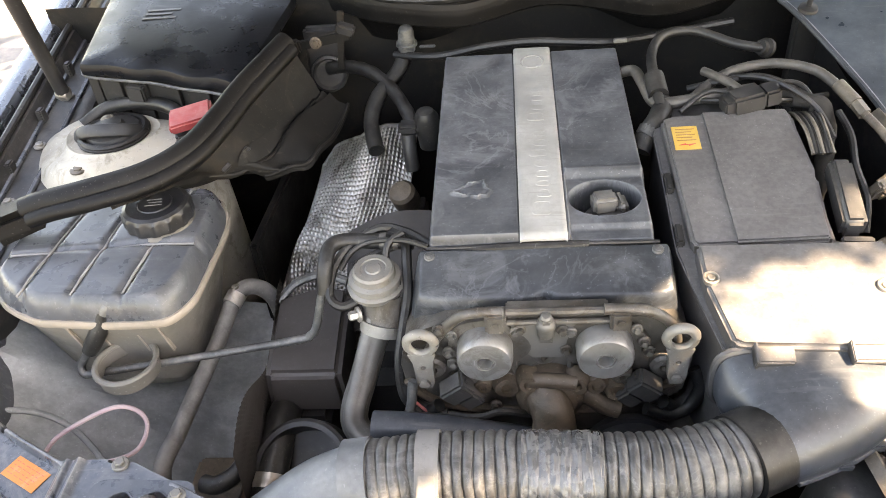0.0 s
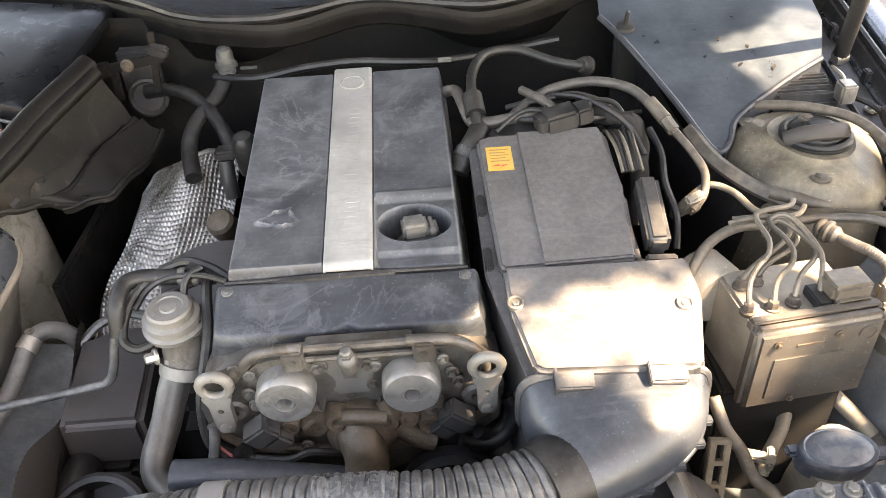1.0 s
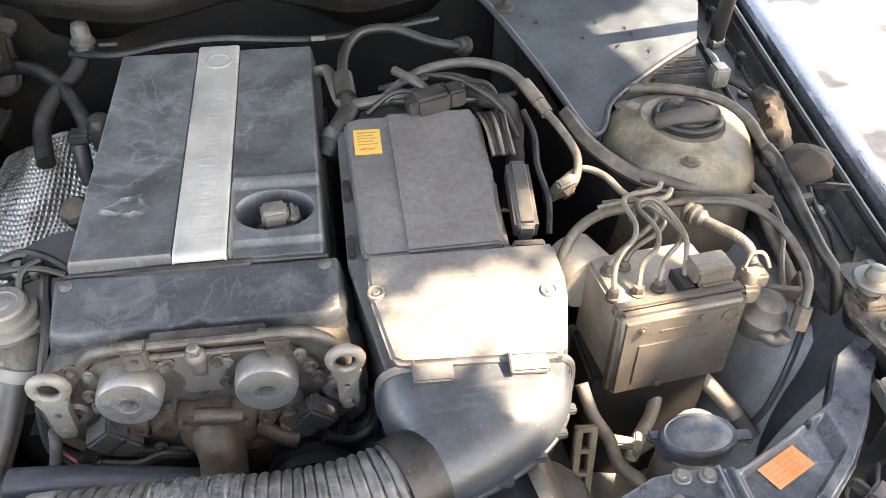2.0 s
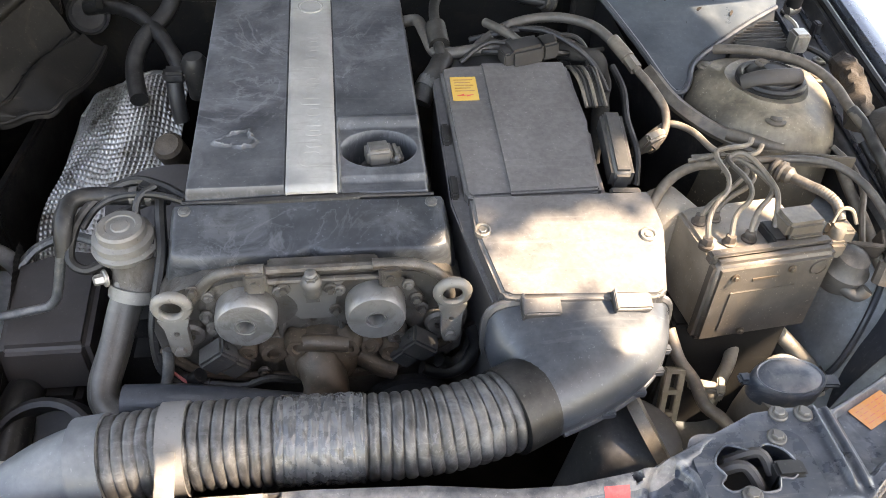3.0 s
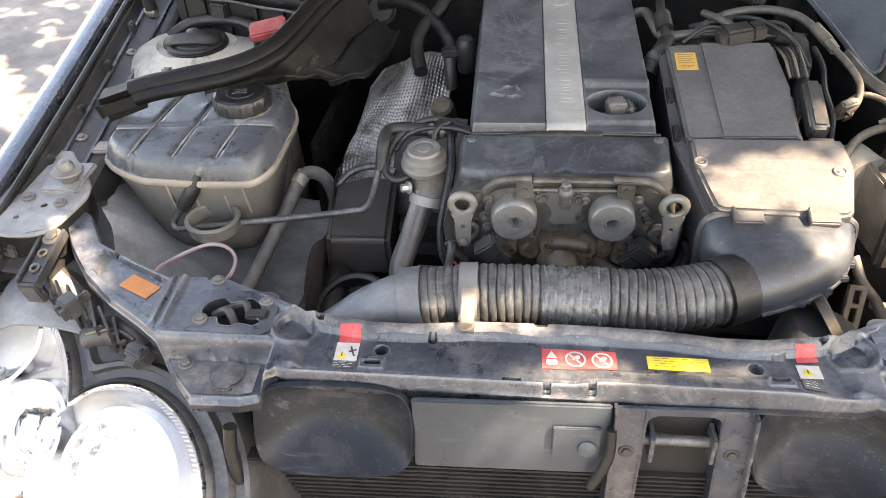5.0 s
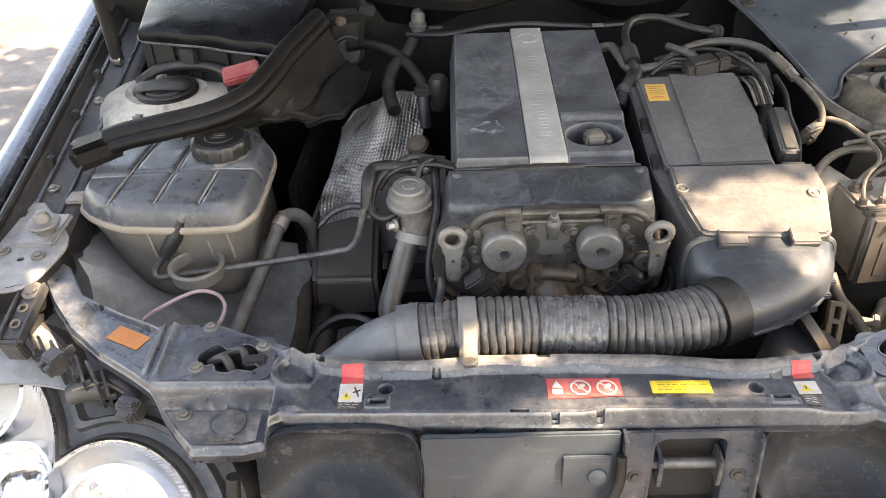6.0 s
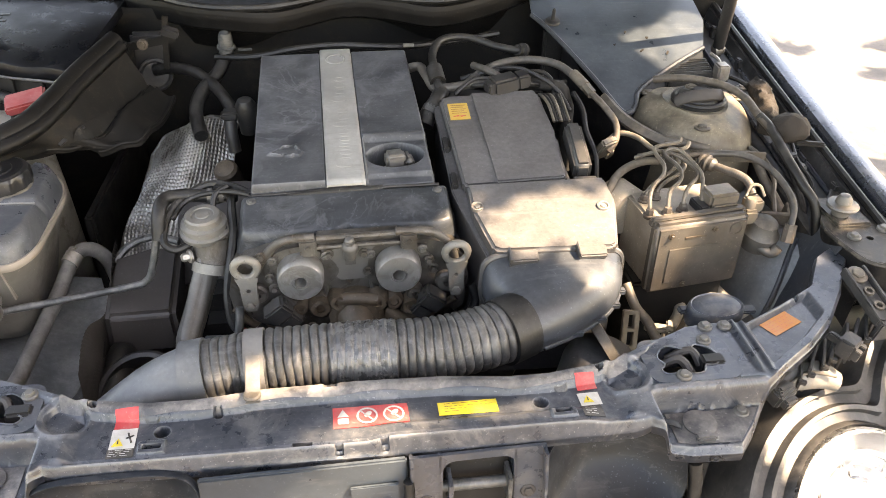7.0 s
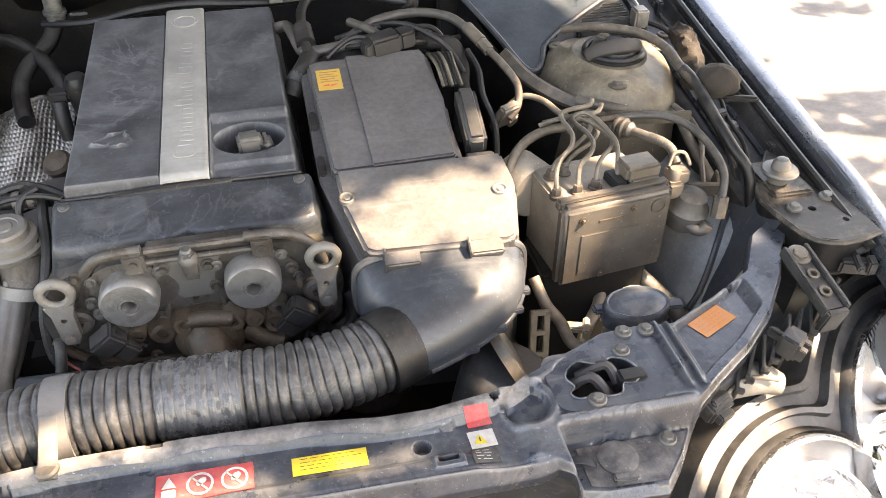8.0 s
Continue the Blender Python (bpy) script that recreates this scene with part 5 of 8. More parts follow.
def grip(a):
    return 1 + 0.035 * (math.cos(14 * a) > 0.2)


capm = bmesh.new()
prof = [(0.037, 0.0), (0.0425, 0.002), (0.0425, 0.018), (0.041, 0.0225), (0.036, 0.0245), (0.034, 0.0235), (0.022, 0.0235), (0.021, 0.0248), (0.004, 0.0248)]
seg = 84
rows_ = []
for k, (r, h) in enumerate(prof):
    rows_.append([capm.verts.new((-0.467 + r * (grip(2 * math.pi * i / seg) if k in (1, 2) else 1) * math.cos(2 * math.pi * i / seg), 0.790 + r * (grip(2 * math.pi * i / seg) if k in (1, 2) else 1) * math.sin(2 * math.pi * i / seg), 0.806 + h)) for i in range(seg)])
for a, b in zip(rows_, rows_[1:]):
    for i in range(seg):
        capm.faces.new((a[i], a[(i + 1) % seg], b[(i + 1) % seg], b[i]))
capm.faces.new(rows_[-1])
part("tank_cap", capm, M["cap"], tank, "black ridged screw cap", crease=30)
part("cap_print", merge(*[moved(box(-0.011 + 0.003 * (k % 2), 0.011 - 0.002 * k, -0.0008, 0.0008, 0, 0.0005, 0), pose(-0.467, 0.790 + 0.006 * (k - 1), 0.8306, 0, 0, 6)) for k in range(3)]), M["tankline"], tank, "worn raised print")
part("overflow_nipple", merge(tube([(-0.490, 0.664, 0.786), (-0.494, 0.654, 0.783), (-0.500, 0.650, 0.770)], 0.008, 10), box(-0.525, -0.505, 0.656, 0.664, 0.778, 0.786, 0.002)), M["pipe"], tank, "overflow fitting")


def ring_wall(cx, cy, z0, z1, r0, r1):
    """An open upright ring."""
    return plate_at(ring(cx, cy, r1, 32), [ring(cx, cy, r0, 32)], z0, z1)


def plate_at(outer, holes, z0, z1):
    return plate(outer, holes, z0, z1)


cup = part("cup_bracket", merge(tube([Vector((-0.487 + 0.036 * math.cos(a), 0.632 + 0.036 * math.sin(a), 0.712)) for a in [2 * math.pi * k / 24 for k in range(25)]], 0.004, 8, 1),
      ring_wall(-0.487, 0.632, 0.694, 0.713, 0.033, 0.036)), M["tanklow"], tank, "moulded ring bracket")
for x in (-0.55, -0.515, -0.47, -0.44):
    part("lower_rib", bent(box(x - 0.0012, x + 0.0012, 0.645, 0.653, 0.700, 0.757, 0), lambda a, b, c: (a, b + 0.27 * (0.757 - c), c)), M["flange"], tank)
part("tank_lug", merge(box(-0.700, -0.645, 0.735, 0.765, 0.752, 0.758, 0.002), bolt((-0.672, 0.75, 0.758), r=0.007)), M["flange"], tank, "mounting lug with a bolt")

pipe = thing("bleed_pipe", "thin dark coolant bleed pipe from the tank to the engine", "pipe", (-0.4, 0.66, 0.68))
part("rubber_end", tube([(-0.498, 0.652, 0.774), (-0.512, 0.646, 0.750), (-0.532, 0.642, 0.722)], 0.0095, 12, 6, lambda s, a: 1 + 0.12 * (math.sin(60 * s) > 0.6)), M["rubber"], pipe, "short rubber hose")
part("steel_pipe", tube([(-0.531, 0.642, 0.724), (-0.549, 0.640, 0.702), (-0.547, 0.634, 0.691), (-0.528, 0.635, 0.691), (-0.41, 0.658, 0.691), (-0.295, 0.680, 0.693), (-0.274, 0.683, 0.699), (-0.263, 0.682, 0.718), (-0.250, 0.690, 0.763)], 0.0052, 10, 6), M["pipe"], pipe, "painted steel tube")
part("upper_hose", tube([(-0.247, 0.690, 0.760), (-0.244, 0.705, 0.790), (-0.240, 0.730, 0.798), (-0.222, 0.742, 0.797), (-0.19, 0.742, 0.795), (-0.142, 0.738, 0.795)], 0.0095, 12, 6), M["rubber"], pipe, "ribbed rubber hose end")
for x in (-0.178, -0.162):
    part("hose_clamp", tube([(x - 0.004, 0.741, 0.795), (x + 0.004, 0.741, 0.795)], 0.0108, 16, 1), M["dullpipe"], pipe, "spring clamp")

egr = thing("egr_valve", "corroded round exhaust valve with its curved pipe", "valve", (-0.176, 0.69, 0.72))
c = (-0.185, 0.694)
part("valve_dome", lathe([(0.020, -0.05), (0.024, -0.02), (0.033, -0.010), (0.034, -0.004), (0.0295, -0.002), (0.0295, 0.003), (0.031, 0.004), (0.0305, 0.008), (0.025, 0.010), (0.0245, 0.018), (0.022, 0.0205), (0.0155, 0.0205), (0.0145, 0.019), (0.010, 0.019), (0.0085, 0.0205), (0.001, 0.021)], (*c, 0.775), (0.0, -0.08, 1), 36), M["cast"], egr, "pale corroded dome")
part("valve_body", tube([(-0.176, 0.690, 0.760), (-0.177, 0.682, 0.735), (-0.180, 0.672, 0.715)], 0.026, 18, 5), M["grimy"], egr, "cast valve body")


def flat_pipe(s, a):
    return 0.90 + 0.16 * abs(math.cos(2.5 * a + 1.3 * s)) ** 0.8 + 0.10 * math.cos(2 * a + 1.2 * s) + 0.05 * math.cos(3 * a) * math.sin(7 * s)


part("valve_pipe", tube([(-0.180, 0.680, 0.740), (-0.186, 0.672, 0.725), (-0.196, 0.658, 0.702), (-0.207, 0.635, 0.673), (-0.217, 0.607, 0.649), (-0.214, 0.592, 0.634), (-0.193, 0.575, 0.621), (-0.165, 0.562, 0.61)], 0.0165, 40, 10, flat_pipe), M["dullpipe"], egr, "grey bent steel pipe")
part("pipe_clamp", tube([(-0.179, 0.676, 0.727), (-0.182, 0.670, 0.715)], 0.0275, 20, 1), M["cast"], egr, "clamp band")
part("vacuum_hose", tube([(-0.203, 0.686, 0.755), (-0.225, 0.675, 0.752), (-0.240, 0.683, 0.762), (-0.235, 0.712, 0.782), (-0.215, 0.74, 0.795), (-0.18, 0.755, 0.805), (-0.145, 0.738, 0.808), (-0.10, 0.706, 0.808), (-0.02, 0.701, 0.812), (0.06, 0.701, 0.812)], 0.0055, 8, 6), M["rubber"], egr, "thin vacuum hose")
part("valve_bolt", bolt((-0.207, 0.672, 0.742), (-1, -0.6, 0.2), 0.006, 0.012), M["steel"], egr)
loom = thing("wiring_loom", "black taped wiring beside the cylinder head", "cable", (-0.15, 0.66, 0.7))
part("loom_cable", tube([(-0.15, 0.74, 0.80), (-0.148, 0.71, 0.79), (-0.147, 0.68, 0.765), (-0.155, 0.65, 0.73), (-0.160, 0.63, 0.70), (-0.155, 0.61, 0.665), (-0.13, 0.597, 0.652), (-0.105, 0.594, 0.655)], 0.006, 8, 6), M["rubber"], loom, "black corrugated sleeve")
part("loom_cable", tube([(-0.15, 0.745, 0.79), (-0.18, 0.735, 0.785), (-0.215, 0.72, 0.775)], 0.005, 8, 6), M["rubber"], loom)
part("red_wire", tube([(-0.150, 0.607, 0.672), (-0.128, 0.594, 0.659), (-0.108, 0.59, 0.655)], 0.0018, 6, 6), M["red"], loom, "thin red wire")

part("loom_cable", tube([(-0.152, 0.735, 0.812), (-0.168, 0.725, 0.806), (-0.172, 0.712, 0.790), (-0.158, 0.690, 0.770), (-0.150, 0.665, 0.742)], 0.0042, 8, 6), M["rubber"], loom)
part("loom_cable", tube([(-0.120, 0.706, 0.812), (-0.150, 0.722, 0.810), (-0.190, 0.735, 0.800), (-0.214, 0.728, 0.792), (-0.228, 0.708, 0.780)], 0.0036, 8, 6), M["rubber"], loom)
part("loom_plug", moved(merge(box(-0.010, 0.010, -0.012, 0.012, -0.007, 0.008, 0.002), box(-0.007, 0.007, -0.022, -0.010, -0.005, 0.005, 0.002)), pose(-0.158, 0.742, 0.803, 0, 0, 60)), M["black"], loom, "small black plug")
rad = thing("radiator_hose", "dusty black heater hose running down behind the crossmember", "hose", (-0.40, 0.66, 0.6))
part("hose_run", tube([(-0.345, 0.79, 0.60), (-0.354, 0.795, 0.660), (-0.372, 0.786, 0.690), (-0.391, 0.766, 0.692), (-0.407, 0.715, 0.665), (-0.422, 0.655, 0.645), (-0.434, 0.59, 0.63), (-0.440, 0.545, 0.625), (-0.442, 0.52, 0.58)], 0.0108, 14, 7), M["hose"], rad, "dusty rubber hose")
part("hose_clip", merge(tube([(-0.390, 0.769, 0.693), (-0.396, 0.755, 0.687)], 0.0130, 16, 1), box(-0.395, -0.385, 0.764, 0.772, 0.702, 0.709, 0.002)), M["steel"], rad, "worm-drive clamp")
part("second_hose", tube([(-0.395, 0.54, 0.60), (-0.375, 0.535, 0.605), (-0.352, 0.555, 0.61), (-0.345, 0.60, 0.62), (-0.348, 0.65, 0.63)], 0.011, 12, 6), M["rubber"], rad, "black branch hose")

wire = thing("wire_loop", "loose loop of thin pinkish wire", "wire", (-0.50, 0.53, 0.66))
part("wire", tube([(-0.535, 0.500, 0.705), (-0.520, 0.523, 0.715), (-0.468, 0.546, 0.730), (-0.437, 0.545, 0.728), (-0.425, 0.533, 0.715), (-0.436, 0.512, 0.700), (-0.475, 0.503, 0.692), (-0.535, 0.505, 0.685)], 0.0026, 8, 8), M["pink"], wire)


def liner(u, v):
    x = -0.74 + 0.395 * u
    y = 0.44 + 0.45 * v
    return (x, y, 0.612 + 0.05 * math.sin(5 * u + 2 * v) + 0.05 * (1 - sm(0.0, 0.4, u)) - 0.075 * sm(0.62, 1, u) + 0.012 * math.sin(14 * v) * (1 - u) + 0.010 * math.exp(-((v - 0.42 - 0.1 * math.sin(5 * u)) / 0.02) ** 2))


lin = thing("bay_liner", "dark grey moulded liner under the coolant tank", "panel", (-0.55, 0.66, 0.6))
part("liner_sheet", sheet(liner, 30, 30, 0.004), M["liner"], lin)
part("liner_bead", tube([Vector(liner(0.15 + 0.05 * k, 0.28 + 0.10 * math.sin(0.4 * k))) + Vector((0, 0, 0.002)) for k in range(16)], 0.004, 8, 3), M["liner"], lin, "raised bead")
part("liner_clip", lathe([(0.010, 0), (0.010, 0.003), (0.004, 0.004)], Vector(liner(0.55, 0.18)) + Vector((0, 0, 0.002)), seg=16), M["black"], lin)
relay = thing("heat_guard_box", "brown-black metal heat guard beside the exhaust", "heat guard", (-0.29, 0.70, 0.5))
part("guard", bent(prism([(-0.345, 0.775), (-0.335, 0.640), (-0.235, 0.640), (-0.240, 0.790), (-0.285, 0.800)], 0.602, 0.668, 0.008, 3, 0.94), lambda x, y, z: (x, y, z + 0.10 * (y - 0.64))), M["guard"], relay)
part("guard_lip", tube([(-0.338, 0.770, 0.675), (-0.315, 0.790, 0.69), (-0.28, 0.800, 0.695), (-0.245, 0.79, 0.69)], 0.006, 8, 6), M["pipe"], relay, "rolled grey lip")
part("guard_foot", box(-0.31, -0.26, 0.63, 0.70, 0.30, 0.60, 0.008), M["soot"], relay)
turbo = thing("air_pipe_elbow", "black plastic elbow with a wide open ring", "pipe", (-0.29, 0.54, 0.5))
part("elbow_ring", lathe([(0.055, 0), (0.062, 0), (0.062, 0.03), (0.058, 0.034), (0.052, 0.034), (0.050, 0.01), (0.048, -0.02)], (-0.275, 0.565, 0.585), (-0.1, -0.55, 0.8), 36), M["black"], turbo, "ribbed black ring")
part("elbow_tube", tube([(-0.275, 0.57, 0.58), (-0.27, 0.60, 0.53), (-0.26, 0.62, 0.46), (-0.25, 0.63, 0.30)], 0.05, 24, 5), M["black"], turbo)
hose2 = thing("charge_hose", "thick black charge hose with a steel clamp", "hose", (-0.35, 0.52, 0.45))
part("hose_body", tube([(-0.318, 0.65, 0.60), (-0.316, 0.62, 0.612), (-0.318, 0.58, 0.602), (-0.322, 0.54, 0.585), (-0.326, 0.50, 0.56)], 0.0205, 20, 6), M["rubber"], hose2)
part("clamp", tube([(-0.3205, 0.556, 0.592), (-0.322, 0.540, 0.585)], 0.0220, 24, 1), M["steel"], hose2, "steel band clamp")
box2 = thing("side_shield", "crinkled dark foil heat shield standing by the hose", "heat shield", (-0.36, 0.63, 0.4))


def shield2_fn(u, v):
    y = 0.52 + 0.27 * u
    z = 0.36 + 0.32 * v
    d = 0.0012 * (math.sin(y * 900) * math.sin(z * 900))
    return (-0.355 + 0.03 * math.sin(7 * u) * (1 - v) + 0.02 * v + d, y, z + 0.02 * math.sin(8 * u))


part("shield", sheet(shield2_fn, 80, 80, 0.001), M["guard"], box2)
low = thing("lower_duct_box", "dark brown box low in the bay beside the radiator", "box", (-0.36, 0.52, 0.3))
part("box_body", box(-0.434, -0.360, 0.525, 0.612, 0.26, 0.558, 0.006), M["brown"], low)

# dimpled heat shield over the manifold
shield = thing("heat_shield", "dimpled aluminium foil heat shield, sooty and crumpled", "heat shield", (-0.27, 0.9, 0.5))


def shield_fn(u, v):
    top = Vector((-0.325, 1.075, 0.690)).lerp(Vector((-0.165, 1.070, 0.738)), u)
    bot = Vector((-0.348, 0.735, 0.600)).lerp(Vector((-0.215, 0.74, 0.590)), u)
    p = top.lerp(bot, v)
    p.z += 0.030 * math.sin(math.pi * u) * (1 - 0.5 * v) + 0.012 * math.sin(5.5 * v + 2 * u)
    p.x += -0.030 * math.sin(math.pi * min(v * 1.2, 1)) * (1 - u) + 0.018 * math.sin(7 * v) * (1 - u)
    p.z -= 0.05 * (1 - sm(0, 0.16, u)) * sm(0.05, 0.5, v)
    p.y += 0.01 * math.sin(9 * u)
    p.z += 0.0030 * (math.sin(u * math.pi * 29) * math.sin(v * math.pi * 54)) ** 2 + 0.006 * noise.noise((6 * u, 9 * v, 1.5))
    return p


part("foil", sheet(shield_fn, 203, 378, 0.0008), M["shield"], shield, crease=80)
part("foil_hem", tube([shield_fn(0.004, v / 30) for v in range(31)], 0.0032, 8, 2), M["shield"], shield, "folded foil hem")
part("foil_hem", tube([shield_fn(u / 20, 0.004) for u in range(21)], 0.0032, 8, 2), M["shield"], shield)
manifold = thing("manifold_guard", "brown-black sheet guard around the exhaust manifold", "heat guard", (-0.2, 0.85, 0.5))


def guard_fn(u, v):
    p = Vector((-0.255 + 0.12 * u, 0.885 - 0.13 * v - 0.05 * u * v, 0.700 + 0.015 * math.sin(3 * u) - 0.07 * v))
    p.z += 0.03 * u
    return p


part("guard_sheet", sheet(guard_fn, 16, 16, 0.002), M["guard"], manifold)
part("sensor", lathe([(0.018, 0), (0.02, 0.01), (0.02, 0.035), (0.016, 0.04), (0.004, 0.042)], (-0.176, 0.955, 0.695), (-0.2, -0.5, 1), 18), M["brown"], manifold, "rusty sensor cap")

# ---- strut tower, battery and seals on the tank side ----
def tower(cx, cy, zt, m, text, bridge="black", wide=1.0):
    t = thing("strut_tower", text, "strut tower", (cx, cy, 0.4), "strut towers")
    part("dome", bent(lathe([(0.128, -0.40), (0.120, -0.14), (0.117, -0.08), (0.113, -0.048), (0.106, -0.026), (0.095, -0.012), (0.080, -0.004), (0.064, 0.0), (0.058, 0.005), (0.054, 0.003), (0.03, 0.002)], (0, 0, 0), (0, 0, 1), 72),
                      lambda x, y, z: (cx + x * wide * (1 + 0.05 * math.sin(3 * math.atan2(y, x))), cy + y, zt + z + 0.005 * math.exp(-((math.hypot(x, y) - 0.082) / 0.012) ** 2) * math.sin(3 * math.atan2(y, x) + 0.6))), m, t)
    k = min(1.0, wide - 0.04)
    part("bearing", lathe([(r * k, h) for r, h in ((0.052, 0), (0.053, 0.006), (0.047, 0.009), (0.040, 0.008), (0.038, 0.014), (0.020, 0.018), (0.016, 0.024), (0.006, 0.026))], (cx + 0.004, cy, zt), seg=32), M["black"], t, "black rubber bearing cap")
    part("bearing_bridge", tube([(cx - 0.046 * k, cy - 0.010, zt + 0.008), (cx - 0.028 * k, cy - 0.020, zt + 0.020), (cx + 0.004, cy - 0.024, zt + 0.024), (cx + 0.032 * k, cy - 0.018, zt + 0.020), (cx + 0.046 * k, cy - 0.004, zt + 0.010)], 0.0085, 14, 8, lambda s, a: 1 + 0.22 * math.cos(2 * a)), M[bridge], t, "arched bridge over the bearing")
    part("bearing_lip", tube([(cx + 0.004 + 0.047 * k * math.cos(q), cy + 0.047 * k * math.sin(q), zt + 0.008) for q in [2 * math.pi * k / 32 for k in range(33)]], 0.005, 8, 1, smooth=False), M["rubber"], t)
    part("bearing_nut", bolt((cx - 0.006, cy + 0.014, zt + 0.022), r=0.006, h=0.004), M["tan"], t)
    for a in (255, 15, 135):
        part("tower_nut", bolt((cx + 0.082 * math.cos(radians(a)), cy + 0.082 * math.sin(radians(a)), zt - 0.005), r=0.008, h=0.005), M["tan"], t, "dusty nut in a round seat")
    return t


tower(-0.608, 0.996, 0.808, M["tower"], "dusty cream-grey strut tower with a black bearing cap", "black", 1.18)
weather = thing("bay_seal", "black double-lipped rubber seal along the bay's inner wall", "seal", (-0.5, 0.85, 0.75))
SEAL = [(-0.625, 0.772, 0.842), (-0.595, 0.774, 0.850), (-0.545, 0.780, 0.858), (-0.475, 0.806, 0.864), (-0.432, 0.850, 0.869), (-0.408, 0.915, 0.876), (-0.388, 0.985, 0.885), (-0.345, 1.085, 0.902)]
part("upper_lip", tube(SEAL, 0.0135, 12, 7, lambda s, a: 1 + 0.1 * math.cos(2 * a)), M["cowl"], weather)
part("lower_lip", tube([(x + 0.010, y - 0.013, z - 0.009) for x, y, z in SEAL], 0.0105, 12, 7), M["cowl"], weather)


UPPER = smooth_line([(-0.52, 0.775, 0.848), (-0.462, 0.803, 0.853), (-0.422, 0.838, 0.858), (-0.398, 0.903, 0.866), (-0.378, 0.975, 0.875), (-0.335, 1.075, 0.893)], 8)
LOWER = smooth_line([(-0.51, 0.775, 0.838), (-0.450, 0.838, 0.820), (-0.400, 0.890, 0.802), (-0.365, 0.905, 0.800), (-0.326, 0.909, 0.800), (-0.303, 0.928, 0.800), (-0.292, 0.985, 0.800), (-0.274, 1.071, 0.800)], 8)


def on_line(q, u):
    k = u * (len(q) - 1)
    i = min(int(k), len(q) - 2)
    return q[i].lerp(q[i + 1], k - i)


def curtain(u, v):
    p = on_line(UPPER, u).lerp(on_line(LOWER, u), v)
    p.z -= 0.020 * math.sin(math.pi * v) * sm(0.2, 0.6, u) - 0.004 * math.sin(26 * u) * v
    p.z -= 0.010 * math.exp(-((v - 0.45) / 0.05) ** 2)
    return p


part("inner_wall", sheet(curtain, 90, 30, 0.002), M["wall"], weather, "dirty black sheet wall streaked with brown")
for u, v in ((0.44, 0.35), (0.34, 0.62), (0.58, 0.30)):
    q = Vector(curtain(u, v))
    part("wall_slot", moved(box(-0.004, 0.004, -0.007, 0.007, -0.002, 0.003, 0.001), pose(q.x, q.y, q.z + 0.001, 20, 20, -30)), M["black"], weather)
part("wall_fold", tube([curtain(0.30 + 0.05 * k, 0.50) for k in range(14)], 0.004, 8, 2), M["wall"], weather)
part("end_boot", bent(moved(box(-0.042, 0.034, -0.026, 0.022, -0.024, 0.016, 0.010, 4), pose(-0.640, 0.776, 0.830, 0, -12, 14)), lambda x, y, z: tuple(Vector((x, y, z)) + noise.noise_vector(Vector((x, y, z)) * 35) * 0.008)), M["cowl"], weather, "torn rubber end boot")
flap = thing("dust_flap", "dusty dark rubber flap hanging over the exhaust", "flap", (-0.36, 0.95, 0.75))


def flap_fn(u, v):
    k = 0.42 + 0.58 * u
    w = 0.30 + 0.40 * math.sin(math.pi * min(1.0, 0.15 + 0.9 * u))
    p = Vector(curtain(k, 1.0 - w * (1 - v)))
    p.z += 0.006 + 0.004 * math.sin(9 * u + 4 * v)
    if v > 0.99:
        p.z -= 0.006
    return p + Vector((0.010, -0.010, -0.004)) * v


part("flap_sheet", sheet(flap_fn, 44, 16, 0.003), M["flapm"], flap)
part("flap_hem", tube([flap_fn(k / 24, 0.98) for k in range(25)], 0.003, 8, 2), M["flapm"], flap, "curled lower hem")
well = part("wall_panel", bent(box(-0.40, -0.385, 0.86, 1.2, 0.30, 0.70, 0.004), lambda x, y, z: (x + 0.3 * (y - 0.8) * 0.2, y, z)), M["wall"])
tagged(well, "black inner wall between battery tray and exhaust", "panel")

bat = thing("battery_cover", "dusty black plastic battery box cover", "battery cover", (-0.52, 1.1, 0.8))
part("lid", bent(pillow(dense([(-0.656, 1.066), (-0.60, 1.048), (-0.541, 1.036), (-0.49, 1.015), (-0.441, 1.0), (-0.401, 0.981), (-0.385, 1.05), (-0.36, 1.30), (-0.70, 1.34)], 90), [(0.99, 0.872), (1.0, 0.876), (1.0, 0.884), (0.985, 0.890), (0.94, 0.893), (0.6, 0.894), (0.2, 0.894)]), lambda x, y, z: (x, y + 0.004 * math.sin(70 * x), z + 0.05 * (y - 1.0))), M["lidm"], bat, "flat dusty lid")
part("front_wall", bent(box(-0.640, -0.395, 0, 0.012, 0.79, 0.872, 0.003), lambda x, y, z: (x, y + 1.070 - 0.32 * (x + 0.64), z)), M["soot"], bat, "ribbed black front wall")
part("side_wall", box(-0.660, -0.640, 1.075, 1.33, 0.78, 0.875, 0.004), M["soot"], bat)
for x in (-0.60, -0.555, -0.50, -0.45):
    part("wall_rib", bent(box(x - 0.003, x + 0.003, -0.008, 0.003, 0.80, 0.868, 0.001), lambda a, b, c: (a, b + 1.070 - 0.32 * (a + 0.64), c)), M["soot"], bat)
part("wall_clip", bent(box(-0.585, -0.555, -0.014, 0.0, 0.842, 0.868, 0.003), lambda a, b, c: (a, b + 1.066 - 0.32 * (a + 0.64), c)), M["black"], bat, "lid latch")
